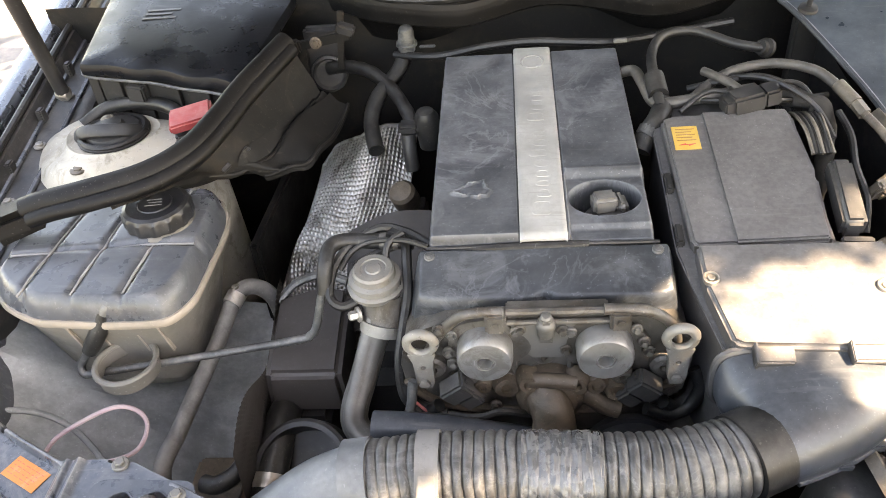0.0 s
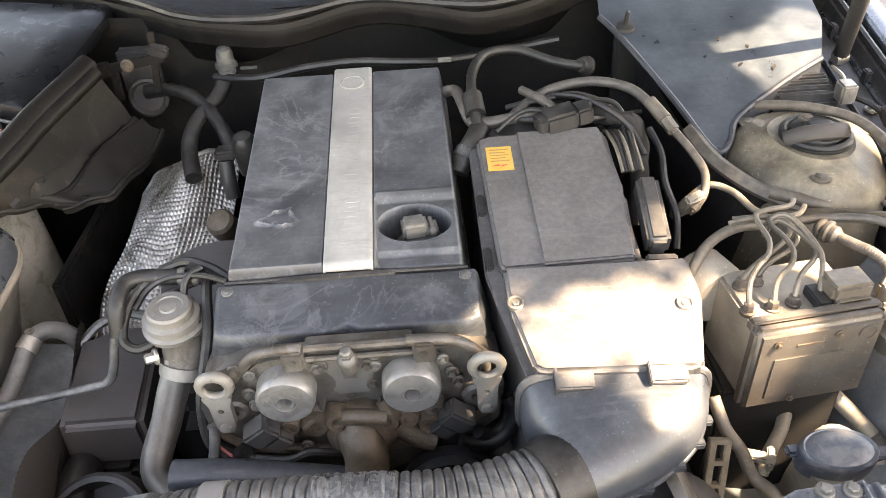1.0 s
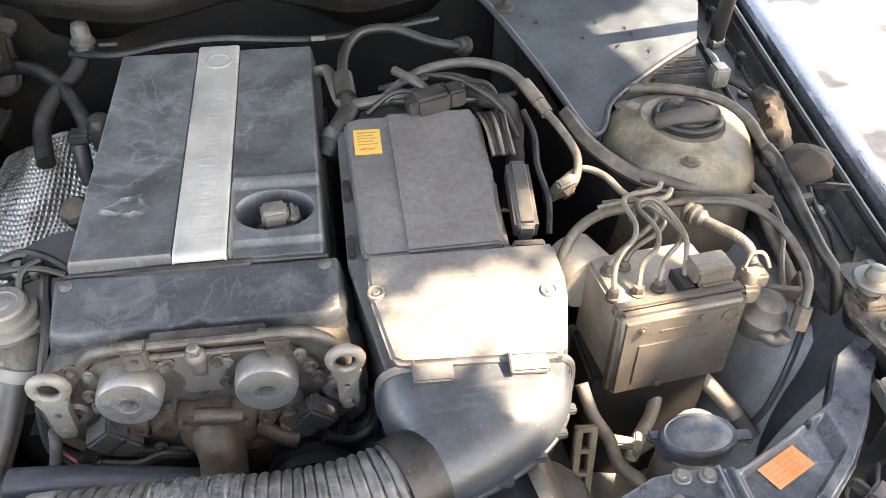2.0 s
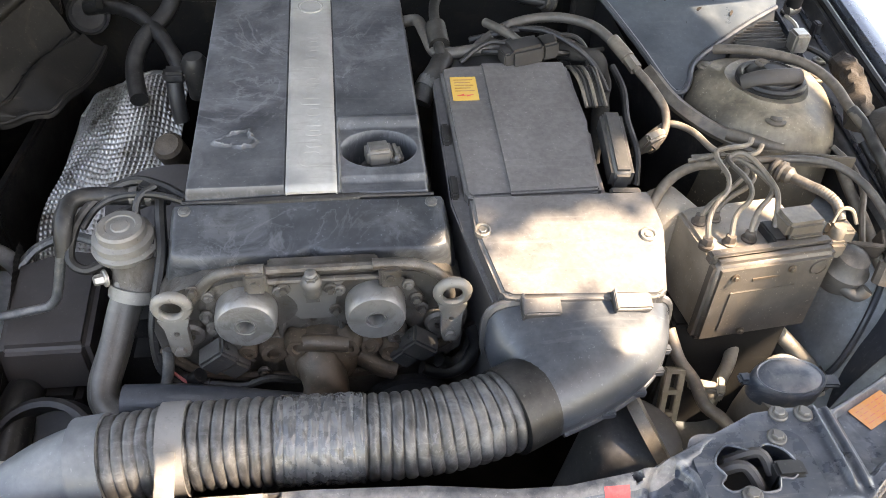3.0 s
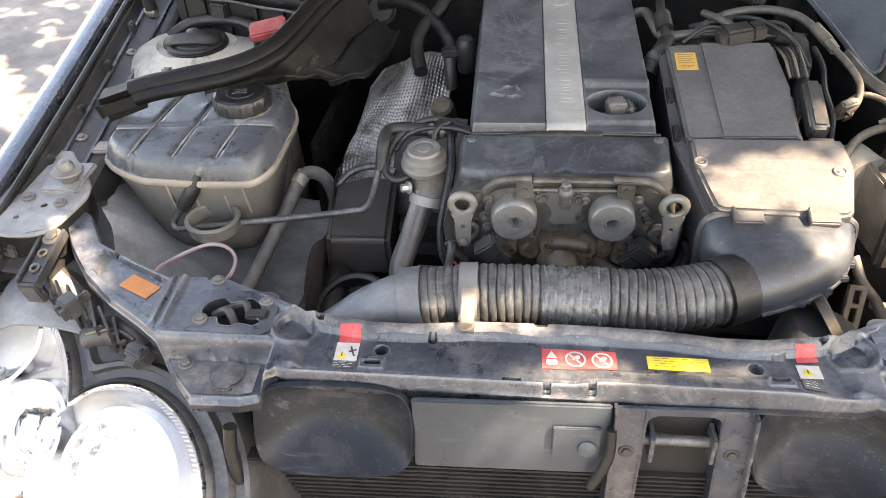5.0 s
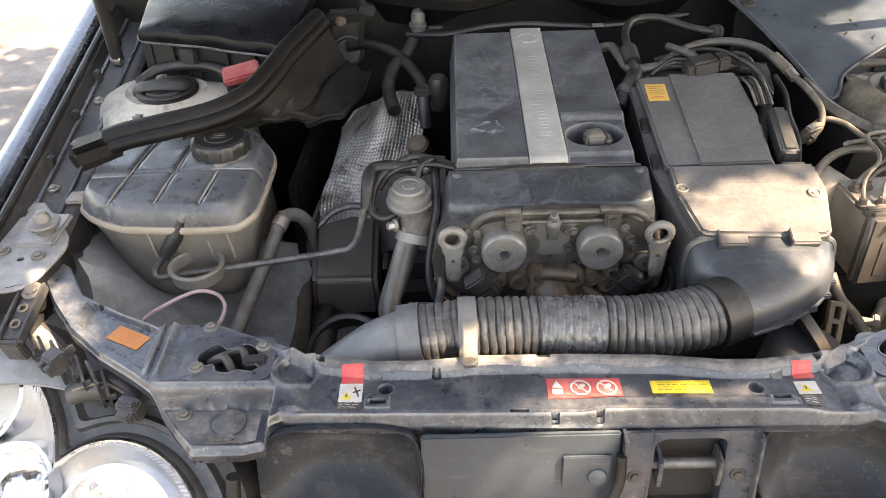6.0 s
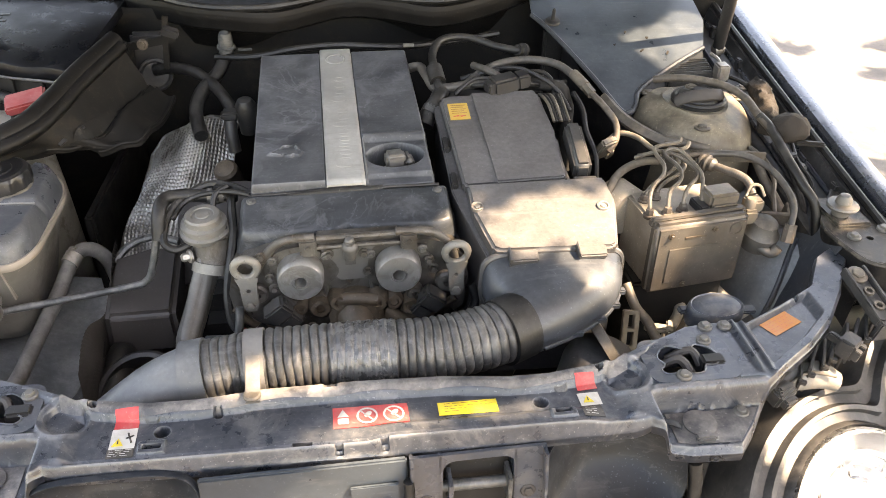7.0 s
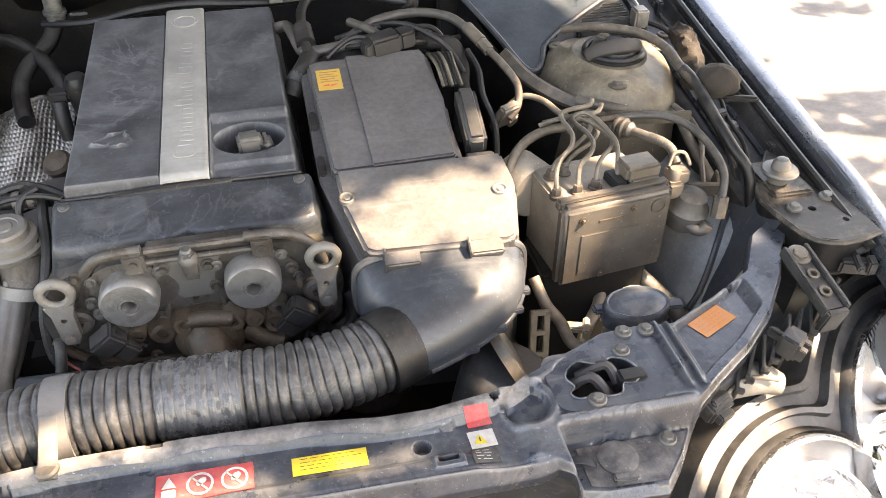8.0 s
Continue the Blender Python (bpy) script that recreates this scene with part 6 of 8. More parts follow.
part("lid_lip", tube([(-0.662, 1.082, 0.880), (-0.654, 1.064, 0.874), (-0.60, 1.045, 0.874), (-0.541, 1.033, 0.872), (-0.49, 1.012, 0.871), (-0.441, 0.997, 0.870), (-0.402, 0.978, 0.869)], 0.0022, 8, 4), M["pipe"], bat, "thin worn lid edge")
part("lid_print", merge(*[bent(box(-0.60, -0.545 - 0.01 * (k % 2), 1.19 + 0.014 * k, 1.196 + 0.014 * k, 0.8945, 0.8952, 0), lambda x, y, z: (x, y, z + 0.05 * (y - 1.0))) for k in range(3)]), M["pipe"], bat, "faint worn print")
term = thing("fuse_box", "red plastic terminal cover on a black holder", "fuse box", (-0.46, 0.95, 0.80))
part("red_lid", moved(box(-0.030, 0.030, -0.022, 0.022, -0.006, 0.008, 0.003), pose(-0.462, 0.955, 0.856, 8, -8, 14)), M["red"], term, "red plastic lid")
part("holder", moved(merge(box(-0.028, 0.045, -0.024, 0.020, -0.05, -0.007, 0.004), box(-0.03, 0.0, -0.04, -0.02, -0.04, -0.012, 0.003)), pose(-0.462, 0.955, 0.856, 8, -8, 14)), M["black"], term, "black holder")
part("heavy_cable", tube([(-0.66, 1.02, 0.815), (-0.625, 1.045, 0.830), (-0.56, 1.038, 0.838), (-0.51, 1.012, 0.838), (-0.49, 0.98, 0.832), (-0.48, 0.96, 0.82)], 0.010, 10, 6), M["rubber"], term, "thick black cable")

# ---- firewall fittings ----
fit = thing("heater_hoses", "black heater hoses at the firewall", "hose", (-0.24, 1.1, 0.7))
part("hose_arc", tube([(-0.315, 1.185, 0.805), (-0.28, 1.175, 0.812), (-0.24, 1.150, 0.812), (-0.205, 1.11, 0.803), (-0.178, 1.06, 0.790), (-0.168, 1.03, 0.775)], 0.0105, 12, 8, lambda s, a: 1 + 0.05 * math.sin(180 * s)), M["rubber"], fit, "corrugated hose")
part("hose_drop", tube([(-0.182, 1.17, 0.84), (-0.195, 1.145, 0.815), (-0.225, 1.10, 0.795), (-0.234, 1.06, 0.775), (-0.222, 1.005, 0.757)], 0.0120, 16, 7), M["rubber"], fit, "fat black drain hose")
part("hose_nipple", merge(lathe([(0.013, 0), (0.013, 0.008), (0.0165, 0.009), (0.0165, 0.013), (0.013, 0.014), (0.0125, 0.030), (0.010, 0.038), (0.004, 0.042)], (-0.180, 1.160, 0.842), (0.05, -0.1, 1), 20), box(-0.16, -0.135, 1.155, 1.16, 0.845, 0.849, 0.001)), M["pipe"], fit, "grey dusty elbow")
part("bulkhead_ring", merge(lathe([(0.03, 0), (0.03, 0.008), (0.026, 0.010), (0.022, 0.004), (0.002, 0.004)], (-0.315, 1.19, 0.795), (0.1, -1, 0.2), 24), box(-0.35, -0.29, 1.195, 1.215, 0.79, 0.87, 0.006)), M["inner"], fit, "painted bulkhead fitting")
stick = thing("dipstick_tube", "black dipstick tube and plugs behind the engine", "tube", (-0.165, 1.0, 0.7))
part("tube", tube([(-0.168, 0.985, 0.735), (-0.170, 0.99, 0.76), (-0.171, 1.0, 0.785)], 0.0105, 12, 5), M["black"], stick)
part("plug_top", box(-0.186, -0.156, 1.0, 1.024, 0.782, 0.798, 0.004), M["black"], stick)
part("knob", lathe([(0.017, 0), (0.018, 0.05), (0.012, 0.06), (0.003, 0.062)], (-0.142, 1.02, 0.755), (-0.05, -0.1, 1), 18), M["rubber"], stick)

brk = thing("firewall_bracket", "stained brown stamped bracket on the firewall", "bracket", (-0.32, 1.16, 0.82))
part("cross_strip", moved(merge(box(-0.048, 0.052, -0.003, 0.003, -0.007, 0.007, 0.001), box(-0.048, -0.028, -0.010, 0.004, -0.009, 0.012, 0.003)), pose(-0.315, 1.150, 0.868, 0, -9, 0)), M["wall"], brk, "folded cross strip")
part("upright_strip", moved(box(-0.005, 0.005, -0.003, 0.003, -0.045, 0.050, 0.001), pose(-0.280, 1.152, 0.865, 0, 8, 0)), M["wall"], brk)
part("upright_strip", moved(box(-0.006, 0.006, -0.003, 0.003, -0.03, 0.016, 0.001), pose(-0.342, 1.152, 0.842, 0, 4, 0)), M["wall"], brk)
part("strip_bolt", bolt((-0.318, 1.146, 0.868), (0, -1, 0.1), 0.006, 0.006), M["brown"], brk)
part("cable_clip", moved(box(-0.014, 0.014, -0.008, 0.008, -0.008, 0.008, 0.003), pose(-0.268, 1.146, 0.888, 10, 20, 0)), M["black"], brk)

# ---- brake side ----
tower(0.590, 0.890, 0.824, M["tower_brown"], "dusty strut tower with a rubber bearing cap, its sunlit top coloured paler", "guard", 0.88)
hyd = thing("brake_hydraulic_unit", "dusty aluminium brake hydraulic block with bent steel lines", "hydraulic unit", (0.49, 0.65, 0.6))
R = Matrix.Translation((0.413, 0.590, 0)) @ pose(0, 0, 0, 0, 0, 6.5)
part("valve_block", moved(box(0.014, 0.142, 0.018, 0.112, 0.672, 0.778, 0.004), R), M["alloy"], hyd, "dusty aluminium valve block")
cov = part("control_cover", moved(merge(box(0.006, 0.150, 0.0, 0.022, 0.672, 0.787, 0.007, 3), box(0.030, 0.108, -0.0012, 0.004, 0.690, 0.748, 0.001), box(0.006, 0.150, 0.013, 0.027, 0.776, 0.790, 0.003)), R), M["abs"], hyd, "dusty control unit cover")
for x, z in ((0.030, 0.770), (0.096, 0.772), (0.062, 0.684)):
    part("cover_screw", moved(merge(lathe([(0.0048, 0), (0.0048, 0.0012), (0.0035, 0.0014)], (x, -0.0005, z), (0, -1, 0), 16), bolt((x, -0.0015, z), (0, -1, 0), 0.0028, 0.003, False)), R), M["brown"], cov, "black screw")
part("round_mark", moved(lathe([(0.010, 0), (0.010, 0.002), (0.008, 0.002), (0.008, 0.001), (0.001, 0.001)], (0.129, 0.0, 0.768), (0, -1, 0), 24), R), M["abs"], cov)
part("engraved_bar", moved(box(0.052, 0.084, -0.001, 0.002, 0.762, 0.765, 0), R), M["brown"], cov)
part("pump_motor", moved(lathe([(0.034, 0), (0.037, 0.004), (0.037, 0.045), (0.030, 0.052), (0.01, 0.054)], (0.022, 0.105, 0.744), (-0.25, 1, 0.0), 30), R), M["alloy"], hyd, "round pump motor")
plug = part("control_plug", moved(merge(box(0.100, 0.146, 0.028, 0.062, 0.786, 0.806, 0.004), box(0.104, 0.142, 0.022, 0.032, 0.778, 0.792, 0.002), box(0.108, 0.138, 0.034, 0.058, 0.776, 0.788, 0.002)), R), M["tan"], hyd, "dusty grey connector")
part("plug_lock", moved(box(0.086, 0.101, 0.026, 0.060, 0.777, 0.790, 0.002), R), M["black"], plug)
part("corrugated_sleeve", tube([(0.546, 0.728, 0.802), (0.562, 0.702, 0.804), (0.574, 0.684, 0.805), (0.582, 0.668, 0.801), (0.583, 0.653, 0.790)], 0.0060, 14, 26, lambda s, a: 1 + 0.035 * math.sin(165 * s)), M["grimepipe"], plug, "corrugated cable sleeve")
part("grommet", lathe([(0.007, -0.004), (0.012, 0.0), (0.0125, 0.003), (0.0095, 0.005), (0.013, 0.008), (0.0135, 0.012), (0.010, 0.014), (0.0105, 0.020), (0.006, 0.026)], (0.540, 0.738, 0.801), (0.55, -0.83, 0.05), 24), M["grimepipe"], plug, "ribbed rubber grommet")
part("plug_clip", merge(tube([(0.572, 0.650, 0.79), (0.580, 0.656, 0.803), (0.592, 0.654, 0.803), (0.598, 0.646, 0.79)], 0.0022, 6, 5), box(0.572, 0.596, 0.636, 0.660, 0.770, 0.788, 0.003)), M["tan"], plug, "pale spring clip")
LINES = [[(0.425, 0.636, 0.786), (0.431, 0.659, 0.806), (0.466, 0.690, 0.818), (0.458, 0.732, 0.828), (0.468, 0.738, 0.832), (0.502, 0.742, 0.832), (0.506, 0.748, 0.838)],
         [(0.452, 0.638, 0.786), (0.457, 0.653, 0.806), (0.479, 0.667, 0.814), (0.486, 0.691, 0.819), (0.470, 0.735, 0.824), (0.508, 0.731, 0.827), (0.516, 0.740, 0.834)],
         [(0.476, 0.643, 0.786), (0.483, 0.657, 0.804), (0.508, 0.677, 0.812), (0.511, 0.693, 0.816), (0.490, 0.730, 0.822), (0.477, 0.730, 0.821), (0.466, 0.716, 0.812)],
         [(0.504, 0.646, 0.786), (0.512, 0.670, 0.812), (0.512, 0.689, 0.818), (0.499, 0.728, 0.828), (0.484, 0.735, 0.828), (0.470, 0.728, 0.818)],
         [(0.431, 0.675, 0.786), (0.440, 0.679, 0.800), (0.488, 0.709, 0.810), (0.497, 0.722, 0.818), (0.478, 0.742, 0.822), (0.440, 0.752, 0.806)],
         [(0.450, 0.680, 0.786), (0.462, 0.687, 0.799), (0.498, 0.704, 0.806), (0.505, 0.722, 0.814), (0.486, 0.745, 0.818), (0.450, 0.765, 0.802)]]
for raw in LINES:
    raw = [Vector(q) for q in raw]
    f = Vector((raw[0].x, raw[0].y, 0.777))
    part("line_nut", merge(bolt(f, r=0.0062, h=0.012, washer=False), lathe([(0.0085, -0.001), (0.0085, 0.003), (0.006, 0.004)], f, seg=12)), M["sleeve"], hyd)
    pts = [raw[0]]
    for a, b, c in zip(raw, raw[1:], raw[2:]):
        pts += [b.lerp(a, 0.25), b.lerp(c, 0.25)]
    pts.append(raw[-1])
    part("brake_line", tube(pts, 0.0030, 8, 3), M["tan"], hyd, "dusty bent steel brake line")
part("bracket", box(0.41, 0.55, 0.62, 0.70, 0.42, 0.672, 0.004), M["soot"], hyd, "black mounting bracket")

line2 = thing("air_line", "thick dark pipe looping round the hydraulic block", "pipe", (0.55, 0.7, 0.7))
part("pipe_run", tube([(0.500, 0.758, 0.799), (0.538, 0.750, 0.805), (0.578, 0.744, 0.808), (0.609, 0.731, 0.808), (0.630, 0.700, 0.803), (0.637, 0.656, 0.793), (0.636, 0.628, 0.780), (0.627, 0.610, 0.758)], 0.0049, 12, 7), M["grimepipe"], line2)
part("pipe_nut", tube([(0.628, 0.612, 0.762), (0.623, 0.604, 0.738)], 0.0090, 8, 1), M["sleeve"], line2, "steel union nut")
pump = thing("purge_valve", "dusty round purge valve with pipe stubs", "valve", (0.59, 0.66, 0.6))
part("valve_can", merge(lathe([(0.022, 0), (0.025, 0.004), (0.025, 0.020), (0.028, 0.022), (0.028, 0.028), (0.022, 0.034), (0.019, 0.046), (0.008, 0.052)], (0.596, 0.640, 0.712), (0.1, -0.2, 1), 28), tube([(0.592, 0.622, 0.722), (0.606, 0.608, 0.718), (0.614, 0.606, 0.728)], 0.008, 10)), M["grimepipe"], pump, "brown dusty valve body")
part("valve_bracket", moved(merge(box(-0.020, 0.022, -0.003, 0.003, -0.012, 0.012, 0.001), box(0.018, 0.022, -0.003, 0.022, -0.012, 0.012, 0.001), box(-0.020, 0.0, -0.016, 0.0, -0.002, 0.002, 0.001)), pose(0.620, 0.646, 0.752, 20, 0, -14)), M["sleeve"], pump, "folded steel bracket")
part("valve_plug", merge(box(0.566, 0.588, 0.630, 0.655, 0.752, 0.776, 0.004), lathe([(0.009, 0), (0.009, 0.012), (0.006, 0.016)], (0.578, 0.644, 0.774), seg=14)), M["tan"], pump, "dusty grey plug")

wash = thing("washer_filler", "dusty blue washer filler cap on its neck", "cap", (0.475, 0.50, 0.5))
part("filler_cap", moved(merge(pillow(ring(0, 0, 0.038, 48, 0.0235), [(0.90, -0.012), (0.97, -0.011), (1.0, -0.006), (1.0, 0.010), (0.97, 0.0165), (0.90, 0.0190), (0.84, 0.0175), (0.80, 0.0185), (0.4, 0.0200), (0.1, 0.0205)]), box(0.034, 0.054, -0.007, 0.007, 0.004, 0.010, 0.002)), pose(0.475, 0.500, 0.706, 8, 0, -4)), M["blue"], wash, "blue lid with a tab")
part("filler_neck", tube([(0.475, 0.502, 0.708), (0.477, 0.510, 0.68), (0.485, 0.535, 0.58), (0.49, 0.55, 0.3)], 0.030, 24, 4, lambda s, a: 1 + 0.12 * math.cos(2 * a)), M["tanklow"], wash, "pale plastic neck")
part("filler_lug", box(0.428, 0.444, 0.500, 0.514, 0.708, 0.716, 0.003), M["blue"], wash)

# hoses and cables round the filter box
ht = thing("vacuum_pipes", "black plastic vacuum pipes behind the filter box", "pipe", (0.24, 1.0, 0.8))
part("brake_servo_hose", tube([(0.172, 0.935, 0.848), (0.170, 0.985, 0.862), (0.176, 1.050, 0.868), (0.200, 1.095, 0.873), (0.245, 1.105, 0.871), (0.295, 1.080, 0.861), (0.335, 1.074, 0.854)], 0.0070, 12, 8), M["rubber"], ht, "black servo hose")
part("hose_sleeve", tube([(0.172, 0.955, 0.853), (0.170, 0.990, 0.863)], 0.0135, 14, 2), M["rubber"], ht)
part("vent_pipe", tube([(0.130, 1.045, 0.842), (0.150, 1.035, 0.850), (0.157, 1.00, 0.85), (0.165, 0.958, 0.845), (0.18, 0.945, 0.847), (0.235, 0.948, 0.852), (0.295, 0.958, 0.855)], 0.0078, 12, 6), M["grimepipe"], ht, "grey plastic vent pipe")
part("side_pipe", tube([(0.237, 1.00, 0.862), (0.262, 0.955, 0.866), (0.287, 0.912, 0.858)], 0.0060, 12, 3), M["grimepipe"], ht)
part("elbow", tube([(0.142, 0.89, 0.81), (0.152, 0.905, 0.825), (0.166, 0.92, 0.838), (0.180, 0.955, 0.842)], 0.0135, 14, 6), M["rubber"], ht, "ribbed rubber elbow")
part("elbow_clamp", tube([(0.150, 0.902, 0.822), (0.157, 0.911, 0.829)], 0.0152, 16, 1), M["pipe"], ht)
part("servo_cap", lathe([(0.014, 0), (0.014, 0.006), (0.010, 0.010), (0.010, 0.018), (0.002, 0.018)], (0.343, 1.082, 0.850), (-0.6, -0.4, 0.3), 20), M["soot"], ht, "dusty round fitting")
ac = thing("air_conditioning_pipe", "thick dusty hose arching across the bulkhead", "pipe", (0.33, 0.95, 0.7))
part("hose_arch", tube([(0.18, 0.93, 0.80), (0.205, 0.950, 0.836), (0.262, 0.992, 0.859), (0.325, 1.008, 0.864), (0.374, 0.985, 0.864), (0.398, 0.945, 0.856), (0.408, 0.915, 0.850)], 0.0066, 14, 24, lambda s, a: 1 + 0.035 * math.sin(420 * s + 3 * a)), M["grimepipe"], ac, "woven dusty hose")
part("ferrule", merge(tube([(0.396, 0.950, 0.859), (0.408, 0.915, 0.851)], 0.0088, 12, 2), tube([(0.408, 0.915, 0.851), (0.414, 0.897, 0.845)], 0.0082, 6, 2)), M["tan"], ac, "crimped ferrule")
part("metal_pipe", tube([(0.412, 0.900, 0.847), (0.425, 0.868, 0.838), (0.437, 0.838, 0.822), (0.432, 0.815, 0.805), (0.418, 0.805, 0.79)], 0.0052, 12, 7), M["sleeve"], ac, "bent metal pipe")
part("pipe_bracket", moved(merge(box(-0.016, 0.016, -0.006, 0.006, -0.022, 0.022, 0.003), box(0.012, 0.035, -0.005, 0.005, -0.030, -0.012, 0.003), lathe([(0.008, -0.008), (0.008, 0.008)], (0.022, 0, -0.02), (0, 1, 0), 14)), pose(0.413, 0.812, 0.792, 30, 0, 30)), M["tan"], ac, "stamped pipe bracket")
wt = thing("low_pressure_pipe", "pale dusty pipe beside the filter box", "pipe", (0.40, 0.75, 0.65))
part("pipe_run", tube([(0.489, 0.765, 0.790), (0.459, 0.760, 0.794), (0.428, 0.745, 0.794), (0.404, 0.726, 0.788), (0.390, 0.711, 0.768), (0.386, 0.703, 0.735), (0.386, 0.69, 0.68)], 0.0062, 12, 7), M["tan"], wt)
part("line_bend", tube([(0.415, 0.82, 0.795), (0.44, 0.825, 0.81), (0.462, 0.805, 0.812), (0.475, 0.775, 0.808), (0.49, 0.755, 0.805)], 0.0042, 10, 7), M["tan"], wt)
part("service_valve", lathe([(0.012, 0), (0.012, 0.012), (0.009, 0.014), (0.009, 0.02), (0.012, 0.022), (0.012, 0.03), (0.008, 0.034)], (0.405, 0.735, 0.742), (0, 0, 1), 14), M["black"], wt, "black valve cap")

sol = thing("purge_solenoid", "dusty oblong connector housing clipped beside the filter box", "connector", (0.345, 0.76, 0.76))
S = pose(0.352, 0.758, 0.822, 14, 0, -4)
part("housing", moved(merge(box(-0.0125, 0.0135, -0.046, 0.052, -0.02, 0.012, 0.006, 3), box(-0.010, 0.011, 0.03, 0.056, -0.018, 0.002, 0.003)), S), M["lampback"], sol, "dusty oblong housing with a rounded lid")
part("socket", moved(merge(box(-0.014, 0.016, -0.088, -0.060, -0.022, -0.004, 0.003), box(-0.016, 0.018, -0.066, -0.056, -0.02, 0.002, 0.002)), S), M["lampback"], sol, "latch socket")
part("embossed_mark", moved(box(-0.004, 0.004, 0.028, 0.034, 0.010, 0.0108, 0), S), M["abs"], sol)
lm = thing("ribbon_loom", "bundle of dusty wires with black tape", "cable", (0.35, 0.9, 0.78))
for k in range(7):
    part("wire", tube([(0.335 + 0.004 * k, 0.830, 0.834), (0.333 + 0.004 * k, 0.865, 0.848 + 0.002 * (k % 2)), (0.330 + 0.005 * k, 0.905, 0.846), (0.335 + 0.004 * k, 0.945, 0.82)], 0.0024, 6, 5), M["tan"] if k % 3 == 0 else M["rubber"], lm)
part("taped_cable", tube([(0.30, 0.955, 0.84), (0.325, 0.942, 0.85), (0.352, 0.925, 0.852), (0.372, 0.915, 0.84), (0.378, 0.90, 0.79), (0.372, 0.88, 0.72)], 0.0115, 12, 7, lambda s, a: 1 + 0.12 * math.sin(37 * s + 2 * a)), M["soot"], lm, "taped wiring bundle")
cn = thing("throttle_connector", "black electrical connector behind the filter box", "connector", (0.27, 0.91, 0.82))
part("shell", moved(merge(box(-0.022, 0.022, -0.016, 0.016, -0.012, 0.014, 0.004), box(0.020, 0.042, -0.014, 0.014, -0.010, 0.012, 0.003), box(-0.03, -0.02, -0.012, 0.012, -0.008, 0.010, 0.002)), pose(0.272, 0.915, 0.862, 0, -6, 12)), M["black"], cn)
part("pigtail", tube([(0.305, 0.925, 0.868), (0.315, 0.945, 0.868), (0.308, 0.965, 0.862), (0.33, 0.94, 0.84), (0.335, 0.915, 0.83)], 0.006, 10, 6), M["rubber"], cn)
th = thing("throttle_housing", "grey rounded housing behind the filter box", "housing", (0.22, 0.94, 0.72))
part("throttle_can", merge(lathe([(0.045, 0), (0.050, 0.05), (0.048, 0.10), (0.040, 0.115), (0.012, 0.12)], (0.225, 0.945, 0.725), (0, -0.1, 1), 28), box(0.175, 0.28, 0.92, 1.0, 0.70, 0.80, 0.015)), M["black"], th)

# ---- right-hand panels ----
pl = thing("plenum_cover", "dusty dark blue plenum cover beside the scuttle", "panel", (0.5, 1.1, 0.8))
PLATE = [(0.375, 1.165, 0.893), (0.388, 1.135, 0.887), (0.408, 1.080, 0.865), (0.445, 0.985, 0.826), (0.472, 0.915, 0.802), (0.488, 0.908, 0.800), (0.502, 0.925, 0.808), (0.520, 0.957, 0.824), (0.60, 1.010, 0.852), (0.662, 1.045, 0.872), (0.690, 1.12, 0.89), (0.71, 1.34, 0.935), (0.40, 1.34, 0.93)]
outline = dense([(p[0], p[1]) for p in PLATE], 70)
lid = plate(outline, [], 0, 0.004)
bmesh.ops.subdivide_edges(lid, edges=[e for e in lid.edges if e.calc_length() > 0.05], cuts=2)
part("plenum_lid", bent(lid, lambda x, y, z: (x, y, z + 0.802 + 0.40 * (y - 0.908) * (1 - 0.30 * sm(0.95, 1.3, y)))), M["scoop"], pl, "flat dark blue cover, half in the sun")
part("lid_edge", tube([(x, y, 0.804 + 0.40 * (y - 0.908) * (1 - 0.30 * sm(0.95, 1.3, y))) for x, y, _ in PLATE[:10]], 0.0045, 8, 4), M["duct"], pl)
def lid_z(y):
    return 0.802 + 0.40 * (y - 0.908) * (1 - 0.30 * sm(0.95, 1.3, y))


EDGE = smooth_line([(x, y, lid_z(y)) for x, y, _ in PLATE[5:10]], 6)
part("lid_skirt", sheet(lambda u, v: EDGE[min(int(u * (len(EDGE) - 1) + 0.5), len(EDGE) - 1)] - Vector((-0.004 * v, 0.004 * v, 0.026 * v)), len(EDGE) - 1, 3, 0.002), M["duct"], pl, "folded front skirt")
part("lid_clip", lathe([(0.014, 0), (0.013, 0.004), (0.004, 0.006), (0.003, 0.026), (0.001, 0.028)], (0.405, 1.128, 0.884), (0, -0.2, 1), 16), M["black"], pl, "black push clip")
for k, (x, y) in enumerate(((0.50, 1.06), (0.53, 1.09), (0.565, 1.075), (0.545, 1.04), (0.59, 1.03), (0.52, 1.02))):
    part("dry_leaf", bent(prism(ring(x, y, 0.0045, 7, 0.002, 60 * k), 0, 0.0012, 0), lambda a, b, c: (a, b, c + 0.806 + 0.40 * (b - 0.908) * (1 - 0.30 * sm(0.95, 1.3, b)) + 0.003 * math.sin(300 * a))), M["foam"], pl, "curled brown leaf fragment")
part("lid_wall", bent(box(0.40, 0.70, 1.10, 1.12, 0.5, 0.86, 0.004), lambda x, y, z: (x, y + 0.05, z)), M["soot"], pl)
rl = thing("bay_rail", "painted sheet rail along the bay's inner wall", "rail", (0.48, 0.9, 0.78))
part("rail_lip", tube([(0.452, 0.950, 0.816), (0.468, 0.895, 0.803), (0.498, 0.842, 0.795), (0.535, 0.806, 0.790), (0.565, 0.795, 0.785)], 0.007, 10, 7, lambda s, a: 1 + 0.35 * math.cos(2 * a)), M["tan"], rl, "dusty folded lip")


